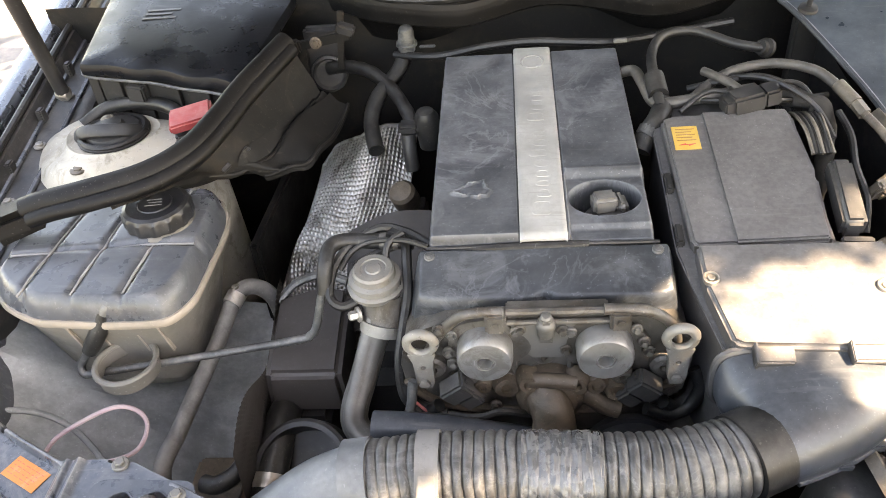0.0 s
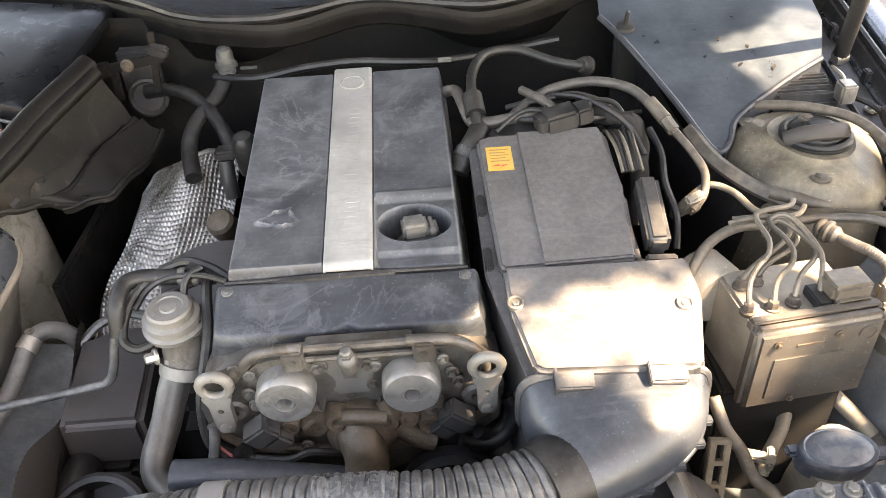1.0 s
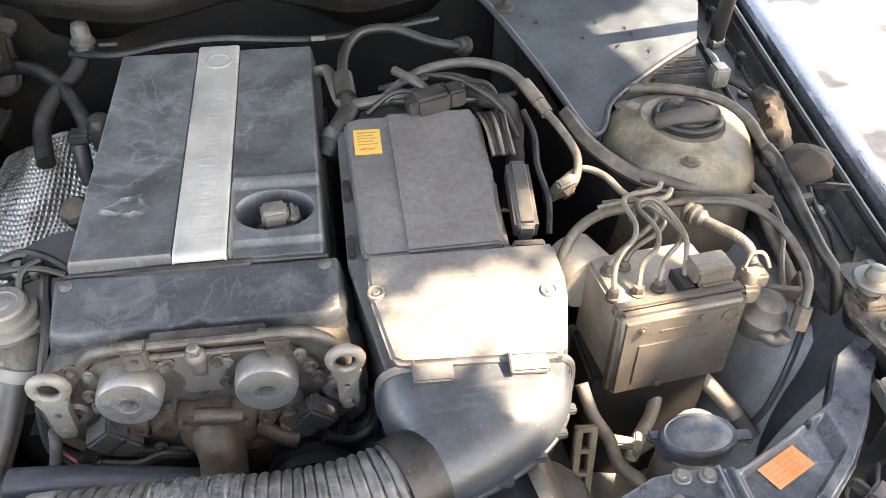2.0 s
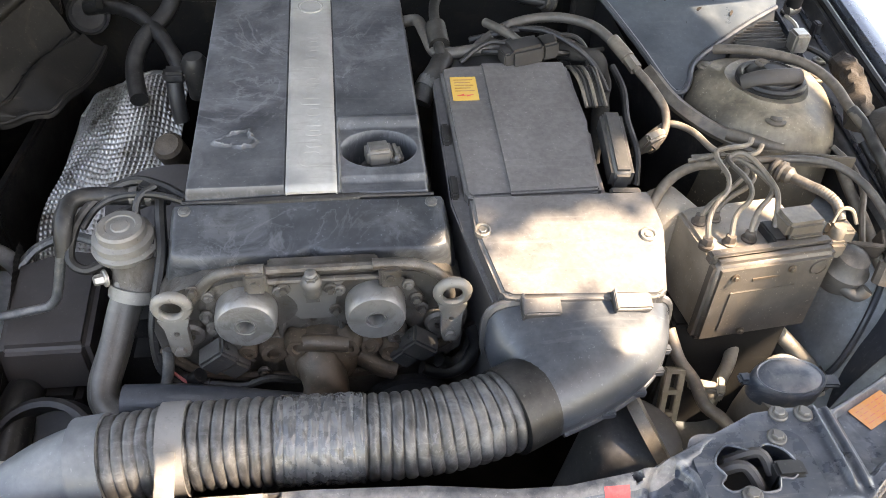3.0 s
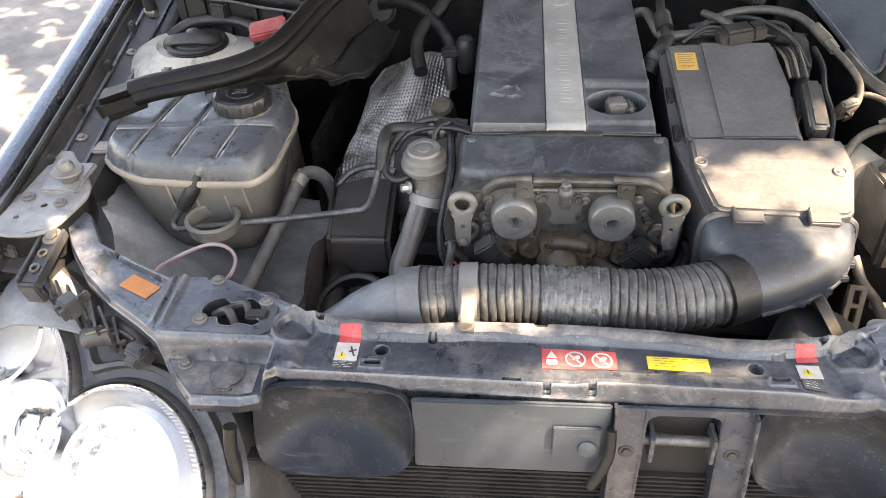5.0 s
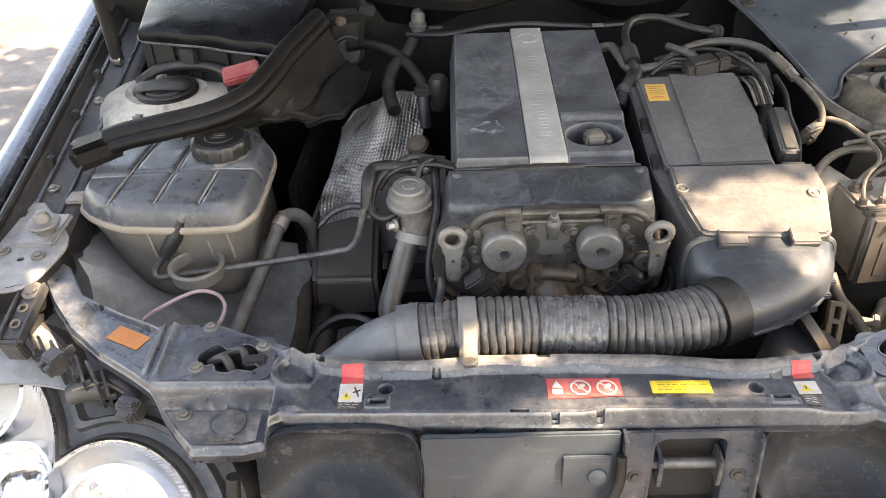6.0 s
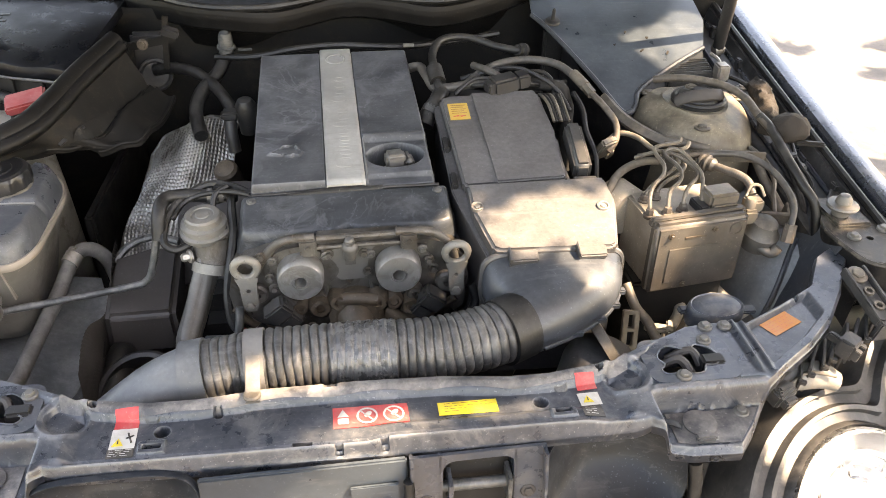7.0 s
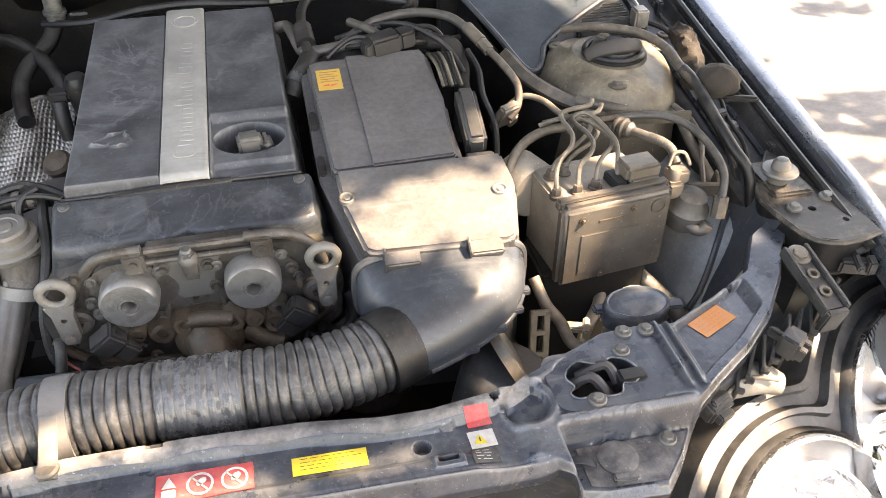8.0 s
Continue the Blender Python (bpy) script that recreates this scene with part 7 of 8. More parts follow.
def rail_wall(u, v):
    q = smooth_line([(0.425, 1.12, 0.85), (0.445, 0.985, 0.815), (0.468, 0.892, 0.797), (0.500, 0.838, 0.788), (0.54, 0.80, 0.782)], 6)
    k = u * (len(q) - 1)
    i = min(int(k), len(q) - 2)
    p = q[i].lerp(q[i + 1], k - i)
    return (p.x, p.y, p.z - 0.30 * v)


part("rail_wall", sheet(rail_wall, 24, 8, 0.002), M["inner"], rl, "dark inner wall")
part("strap", bent(box(0.545, 0.655, 0.784, 0.788, 0.776, 0.794, 0.001), lambda x, y, z: (x, y - 0.25 * (x - 0.545), z + 0.004 * math.sin(40 * x))), M["tan"], rl, "dusty plastic strap")
part("cable_end", tube([(0.515, 0.818, 0.798), (0.545, 0.800, 0.797), (0.575, 0.788, 0.793)], 0.008, 10, 4), M["tan"], rl, "dusty cable end")
hs = thing("refrigerant_hose", "thick dusty hose running along the wing", "hose", (0.66, 0.85, 0.75))
part("hose_run", tube([(0.651, 0.795, 0.8415), (0.657, 0.765, 0.833), (0.657, 0.711, 0.817), (0.662, 0.664, 0.797), (0.676, 0.637, 0.770), (0.685, 0.62, 0.70)], 0.0070, 14, 7), M["rubber"], hs)
part("dusty_run", tube([(0.540, 0.955, 0.840), (0.567, 0.934, 0.850), (0.603, 0.913, 0.853), (0.635, 0.886, 0.852), (0.650, 0.845, 0.848), (0.650, 0.800, 0.842), (0.6565, 0.765, 0.833)], 0.0062, 14, 8), M["sleeve"], hs, "tan dusty upper length of the hose")
part("second_run", tube([(0.69, 0.80, 0.79), (0.70, 0.75, 0.765), (0.70, 0.70, 0.74), (0.70, 0.65, 0.69)], 0.0065, 10, 6), M["rubber"], hs)
part("third_run", tube([(0.655, 0.79, 0.775), (0.652, 0.74, 0.76), (0.66, 0.69, 0.735), (0.67, 0.65, 0.70)], 0.007, 10, 6), M["tan"], hs)
fl = thing("felt_wrap", "dusty brown felt-wrapped bundle on the wing", "insulation", (0.71, 0.8, 0.75))
part("felt_bag", bent(lathe([(0.012, -0.02), (0.022, -0.016), (0.026, -0.004), (0.023, 0.010), (0.012, 0.016), (0.002, 0.017)], (0.690, 0.768, 0.834), (0, 0, 1), 40), lambda x, y, z: tuple(Vector((0.690 + (x - 0.690) * 1.15, y, z)) + noise.noise_vector(Vector((x, y, z)) * 60) * 0.006)), M["foam"], fl, crease=80)
part("felt_tail", bent(box(0.690, 0.735, 0.746, 0.756, 0.812, 0.820, 0.003, 2), lambda x, y, z: (x, y - 0.3 * (x - 0.69), z)), M["rubber"], fl, "black taped tail")
part("felt_roll", tube([(0.722, 0.945, 0.822), (0.713, 0.900, 0.824), (0.696, 0.850, 0.818), (0.684, 0.815, 0.808)], 0.016, 20, 14, lambda s, a: 1 + 0.08 * math.sin(5 * a + 9 * s) + 0.3 * noise.noise((3 * math.cos(a), 3 * math.sin(a), 9 * s))), M["foam"], fl)
sh = thing("fuse_cabinet", "black relay box top with a silver clip", "relay box", (0.63, 1.03, 0.8))
part("relay_top", merge(*[box(0.585, 0.665, 0.990 + 0.011 * k, 0.998 + 0.011 * k, 0.812, 0.834 + 0.003 * k, 0.003) for k in range(4)], box(0.58, 0.670, 0.985, 1.05, 0.78, 0.822, 0.003)), M["lampback"], sh, "ribbed black lid")
part("wire_clip", merge(tube([(0.672, 1.03, 0.85), (0.675, 1.0, 0.848), (0.672, 0.975, 0.83)], 0.003, 6, 4), box(0.662, 0.684, 0.97, 0.995, 0.822, 0.85, 0.003)), M["steel"], sh, "silver spring clip")
lw = thing("lower_pipes", "dusty pale pipes and plugs low beside the canister", "pipe", (0.42, 0.55, 0.5))
part("pipe_run", tube([(0.545, 0.660, 0.640), (0.556, 0.640, 0.630), (0.571, 0.618, 0.620), (0.583, 0.588, 0.612), (0.588, 0.572, 0.590)], 0.0095, 12, 6), M["alloy"], lw, "pale dusty pipe")
part("pipe_end", tube([(0.582, 0.590, 0.613), (0.592, 0.570, 0.600)], 0.0120, 12, 1), M["guard"], lw, "black hose end")
part("pipe_run", tube([(0.506, 0.645, 0.640), (0.498, 0.630, 0.625), (0.484, 0.606, 0.617), (0.469, 0.588, 0.615), (0.456, 0.572, 0.615), (0.448, 0.562, 0.600)], 0.0080, 12, 6), M["alloy"], lw, "pale dusty pipe")
part("pipe_run", tube([(0.392, 0.600, 0.690), (0.400, 0.574, 0.668), (0.410, 0.550, 0.660), (0.413, 0.520, 0.655), (0.428, 0.503, 0.650), (0.445, 0.49, 0.63)], 0.0070, 12, 6), M["tan"], lw, "dusty hose")
part("branch_clip", moved(merge(box(-0.020, 0.020, -0.006, 0.006, -0.005, 0.005, 0.002), box(0.010, 0.018, -0.012, 0.012, -0.008, 0.008, 0.002)), pose(0.432, 0.556, 0.640, 10, 0, -20)), M["alloy"], lw, "pale pipe clip")
part("ladder_clip", moved(merge(box(-0.004, 0.004, -0.004, 0.004, -0.04, 0.04, 0.001), box(0.012, 0.02, -0.004, 0.004, -0.04, 0.04, 0.001), *[box(-0.004, 0.02, -0.004, 0.004, z - 0.003, z + 0.003, 0.001) for z in (-0.038, -0.012, 0.014, 0.038)]), pose(0.372, 0.535, 0.645, -25, 8, 0)), M["tan"], lw, "ladder-shaped plastic clip")
part("white_plug", box(0.345, 0.372, 0.462, 0.485, 0.60, 0.655, 0.004), M["lab_white"], lw, "white plastic plug")
part("stem", tube([(0.377, 0.502, 0.61), (0.385, 0.49, 0.55), (0.39, 0.48, 0.45)], 0.006, 10, 4), M["tan"], lw)


def liner_right(u, v):
    x = 0.34 + 0.36 * u
    y = 0.42 + 0.45 * v
    return (x, y, 0.50 + 0.06 * sm(0.35, 0.8, u) + 0.13 * sm(0.50, 0.88, u) * sm(0.53, 0.62, y) + 0.02 * math.sin(6 * u + 4 * v))


lr = thing("bay_liner", "dark grey moulded liner beside the hydraulic block", "panel", (0.52, 0.64, 0.5))
part("liner_sheet", sheet(liner_right, 30, 30, 0.004), M["liner"], lr)
part("liner_bead", tube([Vector(liner_right(0.35 + 0.04 * k, 0.45 + 0.08 * math.sin(0.5 * k))) + Vector((0, 0, 0.002)) for k in range(15)], 0.004, 8, 3), M["duct"], lr, "raised bead")


# loose cables between the filter box and the bulkhead
bl = thing("bulkhead_loom", "tangle of thin black cables behind the filter box", "cable", (0.28, 0.95, 0.82))
RUNS = [((0.195, 0.925, 0.845), (0.235, 0.945, 0.862), (0.285, 0.935, 0.856), (0.325, 0.955, 0.850), (0.365, 0.935, 0.842)),
        ((0.205, 0.965, 0.840), (0.245, 0.925, 0.858), (0.300, 0.915, 0.862), (0.340, 0.930, 0.852), (0.385, 0.950, 0.846)),
        ((0.215, 0.985, 0.845), (0.260, 0.975, 0.860), (0.310, 0.985, 0.858), (0.350, 0.965, 0.846), (0.372, 0.940, 0.820)),
        ((0.300, 0.925, 0.858), (0.320, 0.945, 0.868), (0.345, 0.945, 0.866), (0.356, 0.925, 0.856), (0.350, 0.900, 0.845)),
        ((0.255, 1.005, 0.850), (0.300, 0.955, 0.872), (0.335, 0.925, 0.866), (0.360, 0.905, 0.850), (0.372, 0.870, 0.830)),
        ((0.385, 0.905, 0.846), (0.392, 0.870, 0.832), (0.388, 0.830, 0.815), (0.395, 0.795, 0.790), (0.392, 0.770, 0.76))]
for k, run in enumerate(RUNS):
    part("cable", tube(run, 0.0032 + 0.0006 * (k % 3), 8, 6), M["rubber"] if k % 2 else M["black"], bl)
for x, y, z in ((0.262, 0.947, 0.861), (0.338, 0.938, 0.858), (0.352, 0.958, 0.848)):
    part("cable_tie", moved(box(-0.007, 0.007, -0.0025, 0.0025, -0.006, 0.006, 0.0012), pose(x, y, z, 10, 0, 40)), M["lampback"], bl)
wl = thing("wing_loom", "bundle of dusty cables along the wing", "cable", (0.70, 0.75, 0.74))
for k, run in enumerate((((0.675, 1.01, 0.822), (0.708, 0.96, 0.822), (0.712, 0.88, 0.806), (0.702, 0.80, 0.788), (0.690, 0.72, 0.768), (0.688, 0.66, 0.73)),
                         ((0.650, 0.80, 0.785), (0.664, 0.77, 0.776), (0.660, 0.73, 0.768), (0.648, 0.70, 0.755), (0.640, 0.67, 0.735)),
                         ((0.720, 0.80, 0.790), (0.712, 0.76, 0.778), (0.715, 0.72, 0.765), (0.708, 0.68, 0.748)))):
    part("cable", tube(run, 0.0045 - 0.0007 * k, 8, 6), M["rubber"] if k != 1 else M["tan"], wl)
part("cable_clip", moved(box(-0.014, 0.014, -0.006, 0.006, -0.006, 0.008, 0.002), pose(0.698, 0.765, 0.780, 8, 0, 15)), M["black"], wl)

# ---- rail plates and bonnet stops ----
for side in (-1, 1):
    rp = thing("bonnet_stop", "dusty painted corner plate with a steel bonnet stop", "bracket", (side * 0.70, 0.60, 0.72), "corner plates")
    z0 = 0.760
    dx, dy = (0.0, 0.0) if side > 0 else (-0.020, 0.022)
    loop = [(0.675, 0.600), (0.690, 0.635), (0.713, 0.663), (0.748, 0.708), (0.774, 0.718), (0.774, 0.512), (0.725, 0.503), (0.692, 0.517), (0.680, 0.555)]
    loop = [(side * (x + (dx if x < 0.77 else 0.0)), y + dy) for x, y in loop]
    hole = [ring(side * (0.722 + dx), 0.568 + dy, 0.005, 14), ring(side * (0.748 + dx), 0.540 + dy, 0.004, 12)]
    # Right plate coloured as shaded, left one as lit.
    part("corner_plate", plate(dense(loop, 60), hole, z0 - 0.004, z0), M["shadeplate"] if side > 0 else M["litplate"], rp, "dusty corner plate")
    part("plate_lip", tube([(x, y, z0 - 0.003) for x, y in loop[5:] + loop[:4]], 0.0035, 8, 4), M["shadeplate"] if side > 0 else M["litplate"], rp, "rolled lip of the plate")
    edge_line = smooth_line([(*q, 0) for q in loop[5:] + loop[:4]], 5)
    part("plate_skirt", sheet(lambda u, v: Vector((*edge_line[round(u * (len(edge_line) - 1))].xy, z0 - 0.004 - 0.045 * v)), len(edge_line) - 1, 3, 0.002), M["inner"], rp, "folded skirt under the plate")
    part("plate_step", bent(box(-0.024, 0.030, -0.030, 0.045, -0.003, 0.006, 0.003, 2), lambda x, y, z: (side * (0.712 + dx + x), 0.625 + dy + y, z0 + z)), M["shadeplate"] if side > 0 else M["litplate"], rp, "raised pressing under the stop")
    part("stop_cup", lathe([(0.012, 0), (0.012, 0.010), (0.021, 0.0115), (0.0225, 0.015), (0.021, 0.0175), (0.0115, 0.019), (0.0105, 0.026), (0.007, 0.031), (0.002, 0.0325)], (side * (0.706 + dx), 0.622 + dy, z0 + 0.007), seg=30), M["dullpipe"], rp, "dusty steel bonnet stop with a domed pin")
    for x, y in ((0.700, 0.572), (0.732, 0.664), (0.752, 0.585)):
        part("plate_bolt", bolt((side * (x + dx), y + dy, z0 + 0.0015), r=0.0058, h=0.006), M["dullpipe"], rp, "hexagon bolt with a wide washer")

# ---- headlights ----
def headlight(side):
    hl = thing("headlight", "clear twin-oval headlight in a dusty black housing", "headlight", (side * 0.66, 0.35, 0.4), "headlights")
    n = Vector((side * 0.30, -0.62, 0.72)).normalized()
    ex = Vector((side * 0.80, 0.60, 0.0))
    ex = (ex - n * ex.dot(n)).normalized()
    ey = n.cross(ex)
    if ey.z < 0:
        ey = -ey
    o = Vector((side * 0.600 + 0.034, 0.300, 0.560)) + ex * 0.085 - ey * (-0.008 if side < 0 else 0.022)

    def at(a, b, h):
        return o + ex * a + ey * b + n * (h - 0.10 * a * a)

    def outline(k, grow=0.0):
        """Two overlapping ovals, softly joined."""
        th = 2 * math.pi * k
        d = Vector((math.cos(th), math.sin(th)))
        total = 0.0
        for cx, cy, r in ((-0.118, -0.018, 0.134), (0.135, -0.022, 0.142)):
            c = Vector((cx, cy))
            b = d.dot(c)
            disc = b * b - c.length_squared + (r + grow) ** 2
            if disc > 0 and b + math.sqrt(disc) > 0:
                total += (b + math.sqrt(disc)) ** 9
        q = total ** (1 / 9)
        return d.x * q, d.y * q

    def ringed(rows, nseg=128):
        bm = bmesh.new()
        rs = []
        for g, s, h in rows:
            rs.append([bm.verts.new(at(outline(k / nseg, g)[0] * s, outline(k / nseg, g)[1] * s, h)) for k in range(nseg)])
        for a, b in zip(rs, rs[1:]):
            for k in range(nseg):
                bm.faces.new((a[k], a[(k + 1) % nseg], b[(k + 1) % nseg], b[k]))
        return bm, rs

    bm, rs = ringed([(0.0, 1.0, -0.012), (0.0, 1.0, 0.0), (-0.003, 1.0, 0.006), (-0.008, 0.97, 0.012), (-0.01, 0.8, 0.022), (-0.01, 0.5, 0.030), (-0.01, 0.2, 0.034)])
    bm.faces.new(rs[-1])
    lens = part("lens", bm, M["glass"], hl, "clear curved lens", crease=70)
    lens.visible_shadow = False
    bm, rs = ringed([(0.003, 1, -0.008), (0.006, 1, 0.001), (0.009, 1, -0.003), (0.011, 1, -0.010), (0.022, 1, -0.012), (0.025, 1, -0.005), (0.031, 1, -0.006), (0.034, 1, -0.017), (0.045, 1, -0.020), (0.048, 1, -0.013), (0.054, 1, -0.015), (0.058, 1, -0.034), (0.060, 1, -0.12), (0.0, 0.8, -0.16)])
    part("housing", bm, M["lampback"], hl, "dusty black lamp housing with stepped rim", crease=40)
    bm, rs = ringed([(-0.004, 1, -0.002), (0.002, 1, 0.003), (0.004, 1, -0.008)])
    part("lens_rim", bm, M["chrome"], hl, "bright lens edge")
    teeth = bmesh.new()
    for k in range(0, 256, 1):
        (a0, b0), (a1, b1) = outline(k / 256, -0.006), outline((k + 0.5) / 256, -0.006)
        (c0, d0), (c1, d1) = outline(k / 256, -0.001), outline((k + 0.5) / 256, -0.001)
        teeth.faces.new([teeth.verts.new(at(x, y, h)) for x, y, h in ((a0, b0, 0.0055), (a1, b1, 0.0055), (c1, d1, 0.003), (c0, d0, 0.003))])
    part("lens_fluting", teeth, M["lampplate"], hl, "fine fluted edge of the lens")
    part("backplate", ringed([(-0.004, 1.0, -0.014), (-0.004, 0.9, -0.020), (-0.004, 0.5, -0.030), (-0.004, 0.05, -0.034)])[0], M["lampplate"], hl, "silver inner mask")
    for cx, cy, r in ((-0.118, 0.0, 0.085), (0.045, -0.02, 0.058), (0.155, 0.055, 0.058)):
        bowl = bmesh.new()
        rows = []
        for j in range(13):
            t = j / 12
            rows.append([bowl.verts.new(at(cx + r * (1 - 0.88 * t) * math.cos(a), cy + r * (1 - 0.88 * t) * math.sin(a), -0.008 - 0.05 * t ** 0.7 + 0.004 * ((j // 2 + q // 4) % 2))) for q, a in enumerate(2 * math.pi * q / 40 for q in range(40))])
        for a, b in zip(rows, rows[1:]):
            for q in range(40):
                bowl.faces.new((a[q], a[(q + 1) % 40], b[(q + 1) % 40], b[q]))
        part("reflector", bowl, M["chrome"], hl, "faceted chrome reflector", crease=15)
        ringm = bmesh.new()
        rr = [[ringm.verts.new(at(cx + (r + g) * math.cos(2 * math.pi * q / 40), cy + (r + g) * math.sin(2 * math.pi * q / 40), h)) for q in range(40)] for g, h in ((-0.002, -0.010), (0.0, -0.002), (0.005, -0.003), (0.007, -0.03))]
        for a, b in zip(rr, rr[1:]):
            for q in range(40):
                ringm.faces.new((a[q], a[(q + 1) % 40], b[(q + 1) % 40], b[q]))
        part("reflector_ring", ringm, M["chrome_bright"], hl, "polished ring")
    q = at(0.045, -0.02, -0.035)
    part("projector", lathe([(0.036, 0), (0.036, 0.012), (0.032, 0.018), (0.02, 0.026), (0.004, 0.03)], q, n, 28), M["chrome_bright"], hl, "round projector lens")
    # brackets behind the lamp
    z = 0.742
    br = thing("lamp_bracket", "dusty plastic brackets and plugs on top of the headlight", "bracket", (side * 0.64, 0.47, 0.66), "lamp brackets")
    dy = 0.0 if side > 0 else 0.030
    arm_at = pose(side * 0.668, 0.470 + dy, 0.738, 14, 0, side * 4)
    arm = part("bracket_arm", moved(merge(box(-0.013, 0.013, -0.042, 0.045, -0.010, 0.004, 0.003), box(-0.016, -0.011, -0.042, 0.045, -0.004, 0.010, 0.001), box(0.011, 0.016, -0.042, 0.045, -0.004, 0.010, 0.001),
        box(-0.013, 0.013, -0.048, -0.040, -0.030, 0.006, 0.002)), arm_at), M["lampback"], br, "channel-shaped mounting arm")
    part("arm_bolt", moved(bolt((0, 0.034, 0.005), r=0.0085, h=0.006), arm_at), M["tan"], arm, "wide-headed bolt")
    for k in (0.006, -0.018):
        part("arm_ring", moved(lathe([(0.007, 0.004), (0.007, 0.0075), (0.004, 0.0075), (0.0038, 0.004), (0.001, 0.004)], (0, k, 0), seg=16), arm_at), M["tan"], arm)
    # a row of hooked fins along the upper edge of the housing
    for k in range(7):
        t = k / 6
        fx, fy, fz = 0.655 - 0.105 * t, 0.445 - 0.042 * t + dy * (1 - 0.4 * t), 0.706 - 0.020 * t
        turn = pose(side * fx, fy, fz, 16, 0, side * (-28 - 8 * (k % 2)))
        part("cooling_fin", moved(merge(box(-0.0018, 0.0018, -0.022, 0.020, -0.034, 0.012 + 0.004 * (k % 3), 0.001), box(-0.0018, 0.008, -0.022, -0.017, 0.002, 0.010, 0.001)), turn), M["lampback"], br)
    part("bulb_cover", tube([(side * 0.520, 0.392 + 0.8 * dy, 0.664), (side * 0.545, 0.404 + dy, 0.676), (side * 0.578, 0.406 + dy, 0.674), (side * 0.606, 0.402 + dy, 0.662)], 0.015, 18, 8, lambda s, a: (0.72 + 0.40 * math.sin(math.pi * min(max(s, 0.02), 0.98))) * (1 + 0.14 * math.cos(2 * a))), M["lampback"] if side < 0 else M["cast"], br, "rounded dusty bulb cover")
    part("cover_seam", tube([(side * 0.528, 0.385 + dy, 0.682), (side * 0.556, 0.394 + dy, 0.691), (side * 0.592, 0.390 + dy, 0.684)], 0.0022, 8, 5), M["tan"], br)
    part("plug_block", moved(merge(box(-0.016, 0.016, -0.010, 0.010, -0.012, 0.012, 0.003), box(-0.010, 0.010, -0.018, -0.008, -0.007, 0.007, 0.002), box(-0.012, 0.012, -0.004, 0.004, 0.010, 0.017, 0.002)), pose(side * 0.515, 0.378 + 0.6 * dy, 0.676, 14, 0, side * 24)), M["lampback"], br, "grey plug")
    part("plug_block", moved(merge(box(-0.013, 0.013, -0.011, 0.011, -0.014, 0.014, 0.003), box(-0.004, 0.004, -0.011, 0.026, -0.006, 0.006, 0.002), box(-0.011, -0.003, -0.018, -0.010, -0.008, 0.008, 0.001), box(0.003, 0.011, -0.018, -0.010, -0.008, 0.008, 0.001)), pose(side * 0.612, 0.412 + dy, 0.712, 8, 0, side * 36)), M["lampback"], br, "forked clip block")
    part("wing_clip", moved(merge(box(-0.018, 0.018, -0.008, 0.008, -0.010, 0.008, 0.003), box(-0.004, 0.004, -0.022, 0.014, 0.004, 0.012, 0.002), box(0.010, 0.020, -0.014, 0.004, -0.004, 0.014, 0.002)), pose(side * 0.742, 0.498 + dy, 0.726, 0, 0, -side * 20)), M["lampback"], br, "moulded clip beside the wing")
    part("lamp_cable", tube([(side * 0.61, 0.44 + dy, 0.70), (side * 0.635, 0.43 + dy, 0.695), (side * 0.66, 0.445 + dy, 0.69), (side * 0.69, 0.47 + dy, 0.70), (side * 0.72, 0.49 + dy, 0.715)], 0.0035, 8, 5), M["rubber"], br, "thin black cable")
    return hl


headlight(-1)
headlight(1)
bp = thing("bumper_support", "black plastic corner panel below the headlight", "panel", (0, 0.25, 0.3))
for side in (-1, 1):
    part("corner_panel", box(side * 0.39 - 0.03, side * 0.39 + 0.03, 0.33, 0.40, 0.26, 0.62, 0.01), M["soot"], bp)
for side in (-1, 1):
    part("corner_hose", tube([(side * 0.375, 0.30, 0.665), (side * 0.378, 0.292, 0.63), (side * 0.374, 0.285, 0.59), (side * 0.36, 0.28, 0.55)], 0.008, 10, 5), M["rubber"], bp, "black hose beside the scoop")
    part("corner_clip", box(side * 0.365 - 0.014, side * 0.365 + 0.014, 0.295, 0.315, 0.60, 0.612, 0.002), M["black"], bp)
part("crash_beam", box(-0.60, 0.60, 0.20, 0.28, 0.34, 0.44, 0.02), M["soot"], bp, "black crash beam")

# ---- unseen tree added to shade the car ----
tree = thing("tree", "leafy tree added unseen beside the car to shade it, its crown broken by gaps", "tree", (3.6, -1.9, 0))
part("trunk", tube([(3.6, -1.9, 0), (3.55, -1.85, 0.8), (3.4, -1.7, 1.7), (3.2, -1.5, 2.2), (3.0, -1.2, 2.5)], 0.16, 14, 6, lambda s, a: 1.3 - 0.75 * s + 0.06 * math.sin(5 * a + 9 * s)), M["bark"], tree, "furrowed trunk")
for head in ((1.4, -0.4, 2.9), (2.4, 0.4, 3.1), (3.4, 0.6, 3.0), (2.2, -1.6, 3.0), (1.0, 1.2, 3.0), (3.9, -0.6, 3.2), (0.6, 2.4, 3.1)):
    a = Vector((3.05, -1.3, 2.4))
    part("limb", tube([a, a.lerp(Vector(head), 0.5) + Vector((0, 0, 0.12)), head], 0.06, 8, 5, lambda s, a: 1.2 - 0.95 * s), M["bark"], tree, "tapering limb")

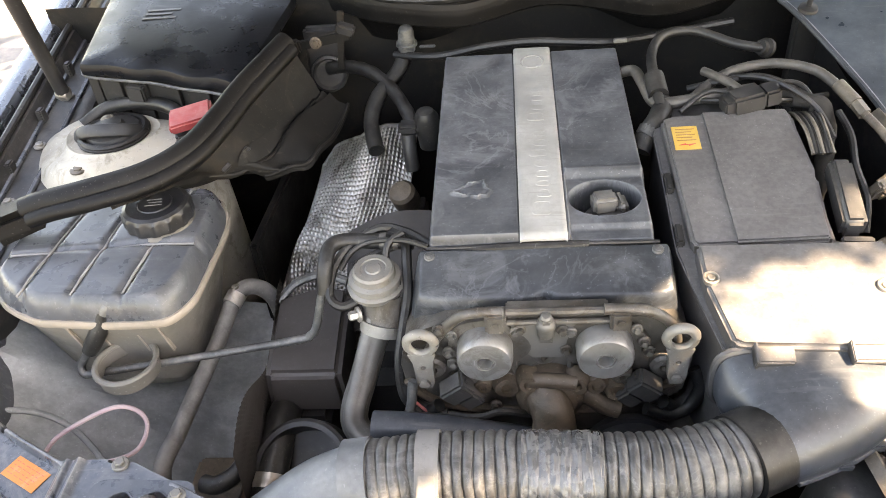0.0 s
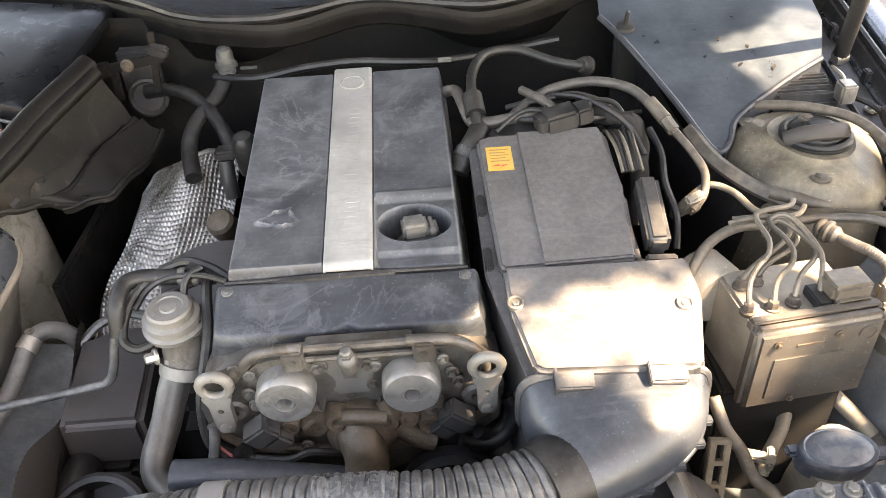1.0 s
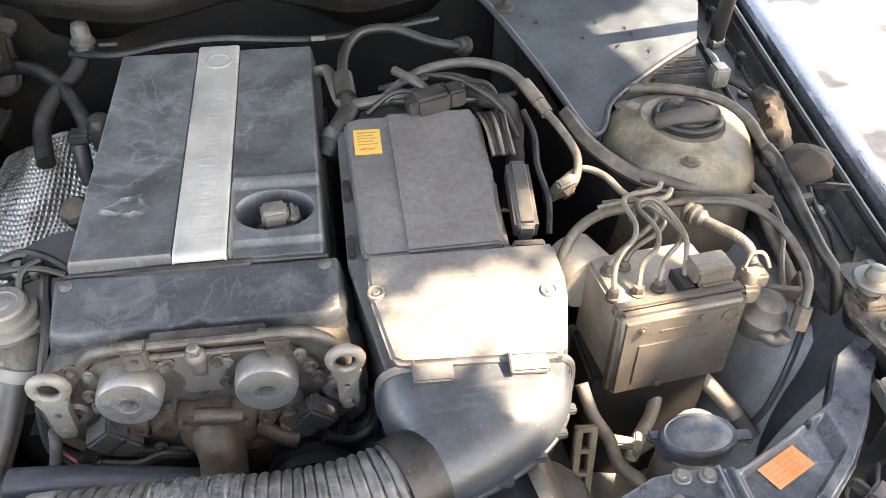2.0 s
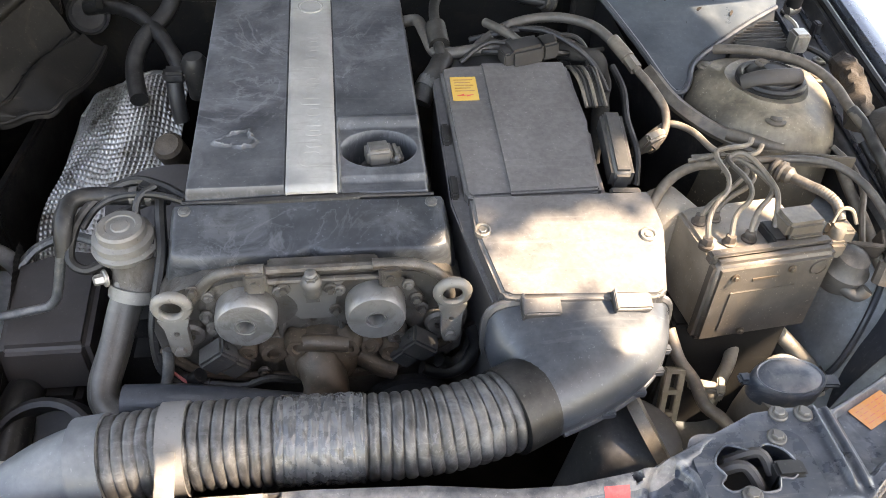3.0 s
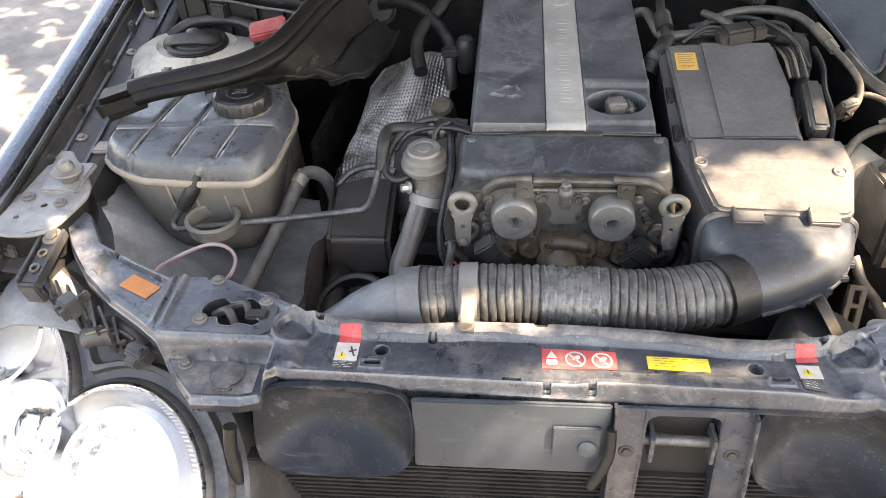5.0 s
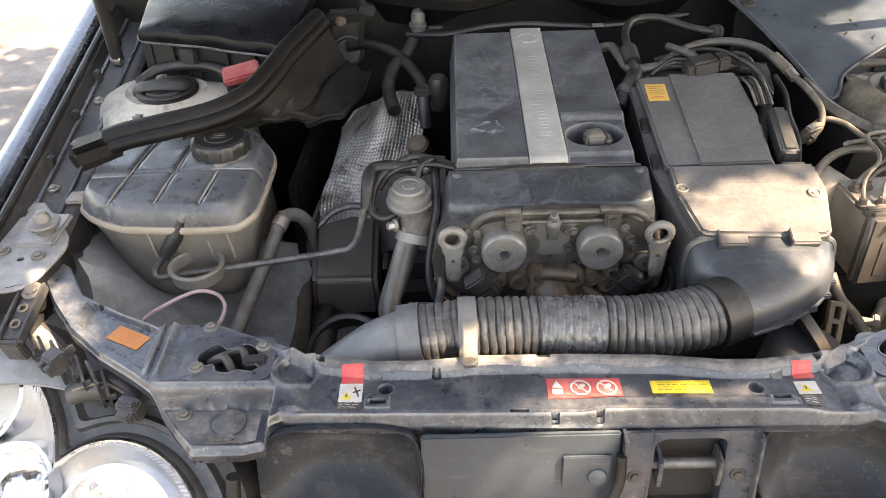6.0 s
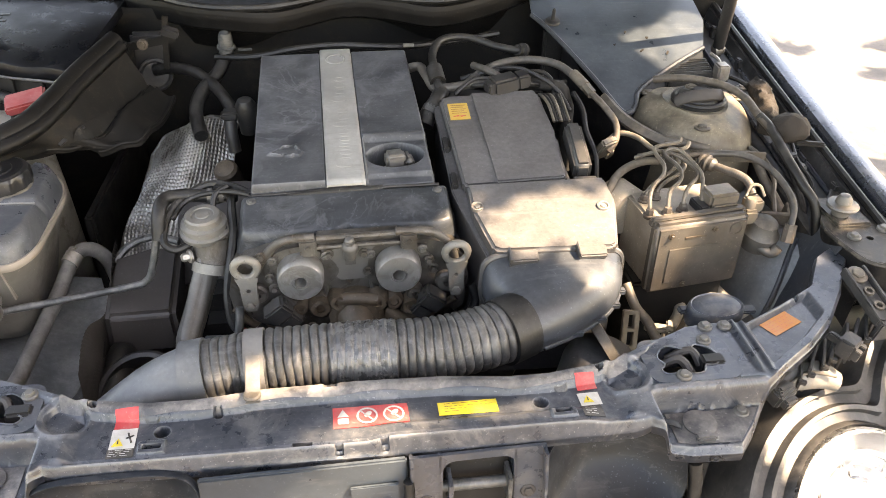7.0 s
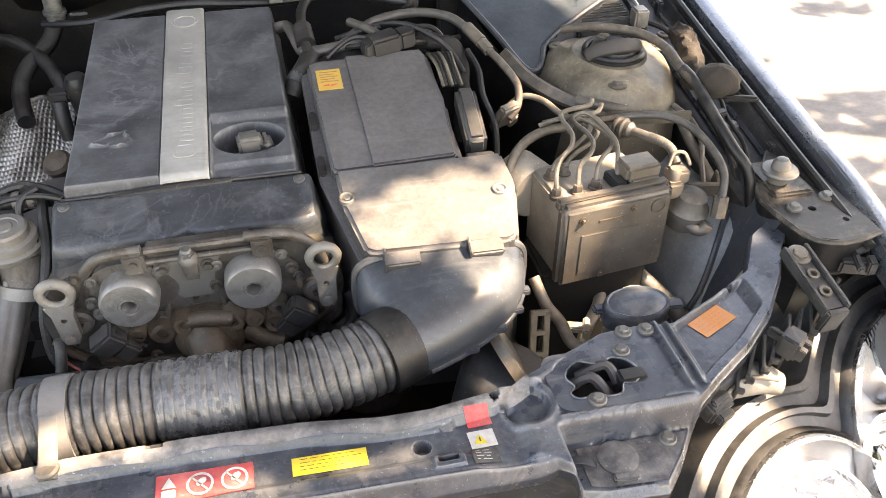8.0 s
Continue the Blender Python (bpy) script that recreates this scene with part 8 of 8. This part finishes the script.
# gaps laid out in the crown to shape the sunlight, named by the patch of sun that each lets through: x, y, two radii,
# turn
GAPS = [(0.285, 0.620, 0.135, 0.085, 6), (0.475, 0.655, 0.125, 0.11, 12), (0.345, 0.75, 0.05, 0.07, 0), (0.345, 0.53, 0.090, 0.055, -10), (0.535, 1.085, 0.15, 0.085, 35), (0.625, 0.88, 0.075, 0.08, 0),
        (0.74, 0.33, 0.17, 0.13, 30), (-0.07, 0.402, 0.085, 0.032, 0), (0.05, 0.325, 0.10, 0.032, 0), (-0.60, 0.500, 0.10, 0.038, -42), (-0.52, 0.215, 0.17, 0.085, -25),
        (0.150, 0.645, 0.052, 0.042, 35), (0.72, 0.61, 0.035, 0.04, 0), (0.43, 0.83, 0.05, 0.05, 0), (0.56, 0.530, 0.085, 0.048, 0), (0.345, 0.425, 0.035, 0.02, 20),
        (0.80, 0.95, 0.035, 0.50, 2), (0.045, 0.280, 0.075, 0.03, 0), (0.17, 0.335, 0.10, 0.024, -3), (0.645, 0.56, 0.04, 0.045, 0)]
rnd = random.Random(11)


def shade(x, y):
    """How dense the crown is where the ray to this place crosses it."""
    for gx, gy, ra, rb, turn in GAPS:
        c, s = math.cos(radians(turn)), math.sin(radians(turn))
        dx, dy = x - gx, y - gy
        u, v = dx * c + dy * s, -dx * s + dy * c
        q = (u / ra) ** 2 + (v / rb) ** 2 - 0.35 * noise.noise((x * 14, y * 14, 0))
        if q < 1.0:
            return 0.30 * sm(0.55, 1.0, q)
    if x > 1.45:
        return 0.8 if noise.noise((x * 1.6, y * 3.2, 5)) > 0.08 else 0.0
    if abs(x) > 0.95 or y > 1.6 or y < -0.1:
        return 1.0 if noise.noise((x * 2.3, y * 2.3, 2)) > (0.16 if (x < -0.95 and y < 1.5) or y < -0.1 else -0.16) else 0.0
    return 1.0


leaves, faces = [], []


def leaf(x, y, k, low, high):
    h = rnd.uniform(low, high) + 0.45 * noise.noise((x * 1.3, y * 1.3, 4))
    c = Vector((x, y, 0.77)) + SUN * ((h - 0.77) / SUN.z)
    t = Euler((rnd.uniform(-0.6, 0.6), rnd.uniform(-0.6, 0.6), rnd.uniform(0, 6.3))).to_matrix()
    i = len(leaves)
    leaves.extend(tuple(c + t @ Vector(q) * k) for q in ((-1.3, 0, 0), (-0.3, -0.7, 0.1), (1.5, 0, -0.1), (-0.3, 0.7, 0.1)))
    faces.extend([(i, i + 1, i + 2), (i, i + 2, i + 3)])


for _ in range(17000):
    x, y = rnd.uniform(-2.6, 3.4), rnd.uniform(-1.0, 3.1)
    if rnd.random() < shade(x, y) * 0.8 and not (abs(x) < 0.95 and -0.1 < y < 1.6):
        leaf(x, y, rnd.uniform(0.04, 0.07), 2.6, 3.6)
for _ in range(64000):
    x, y = rnd.uniform(-0.97, 0.97), rnd.uniform(-0.12, 1.62)
    if rnd.random() < shade(x, y):
        leaf(x, y, rnd.uniform(0.013, 0.021), 2.4, 2.9)
me = bpy.data.meshes.new("crown")
me.from_pydata(leaves, [], faces)
me.materials.append(M["leaf"])
crown = new("crown", me)
crown.parent = tree
crown.matrix_parent_inverse = Matrix.Translation(-tree.location)
tagged(crown, "many small green leaves", kind="stuff")
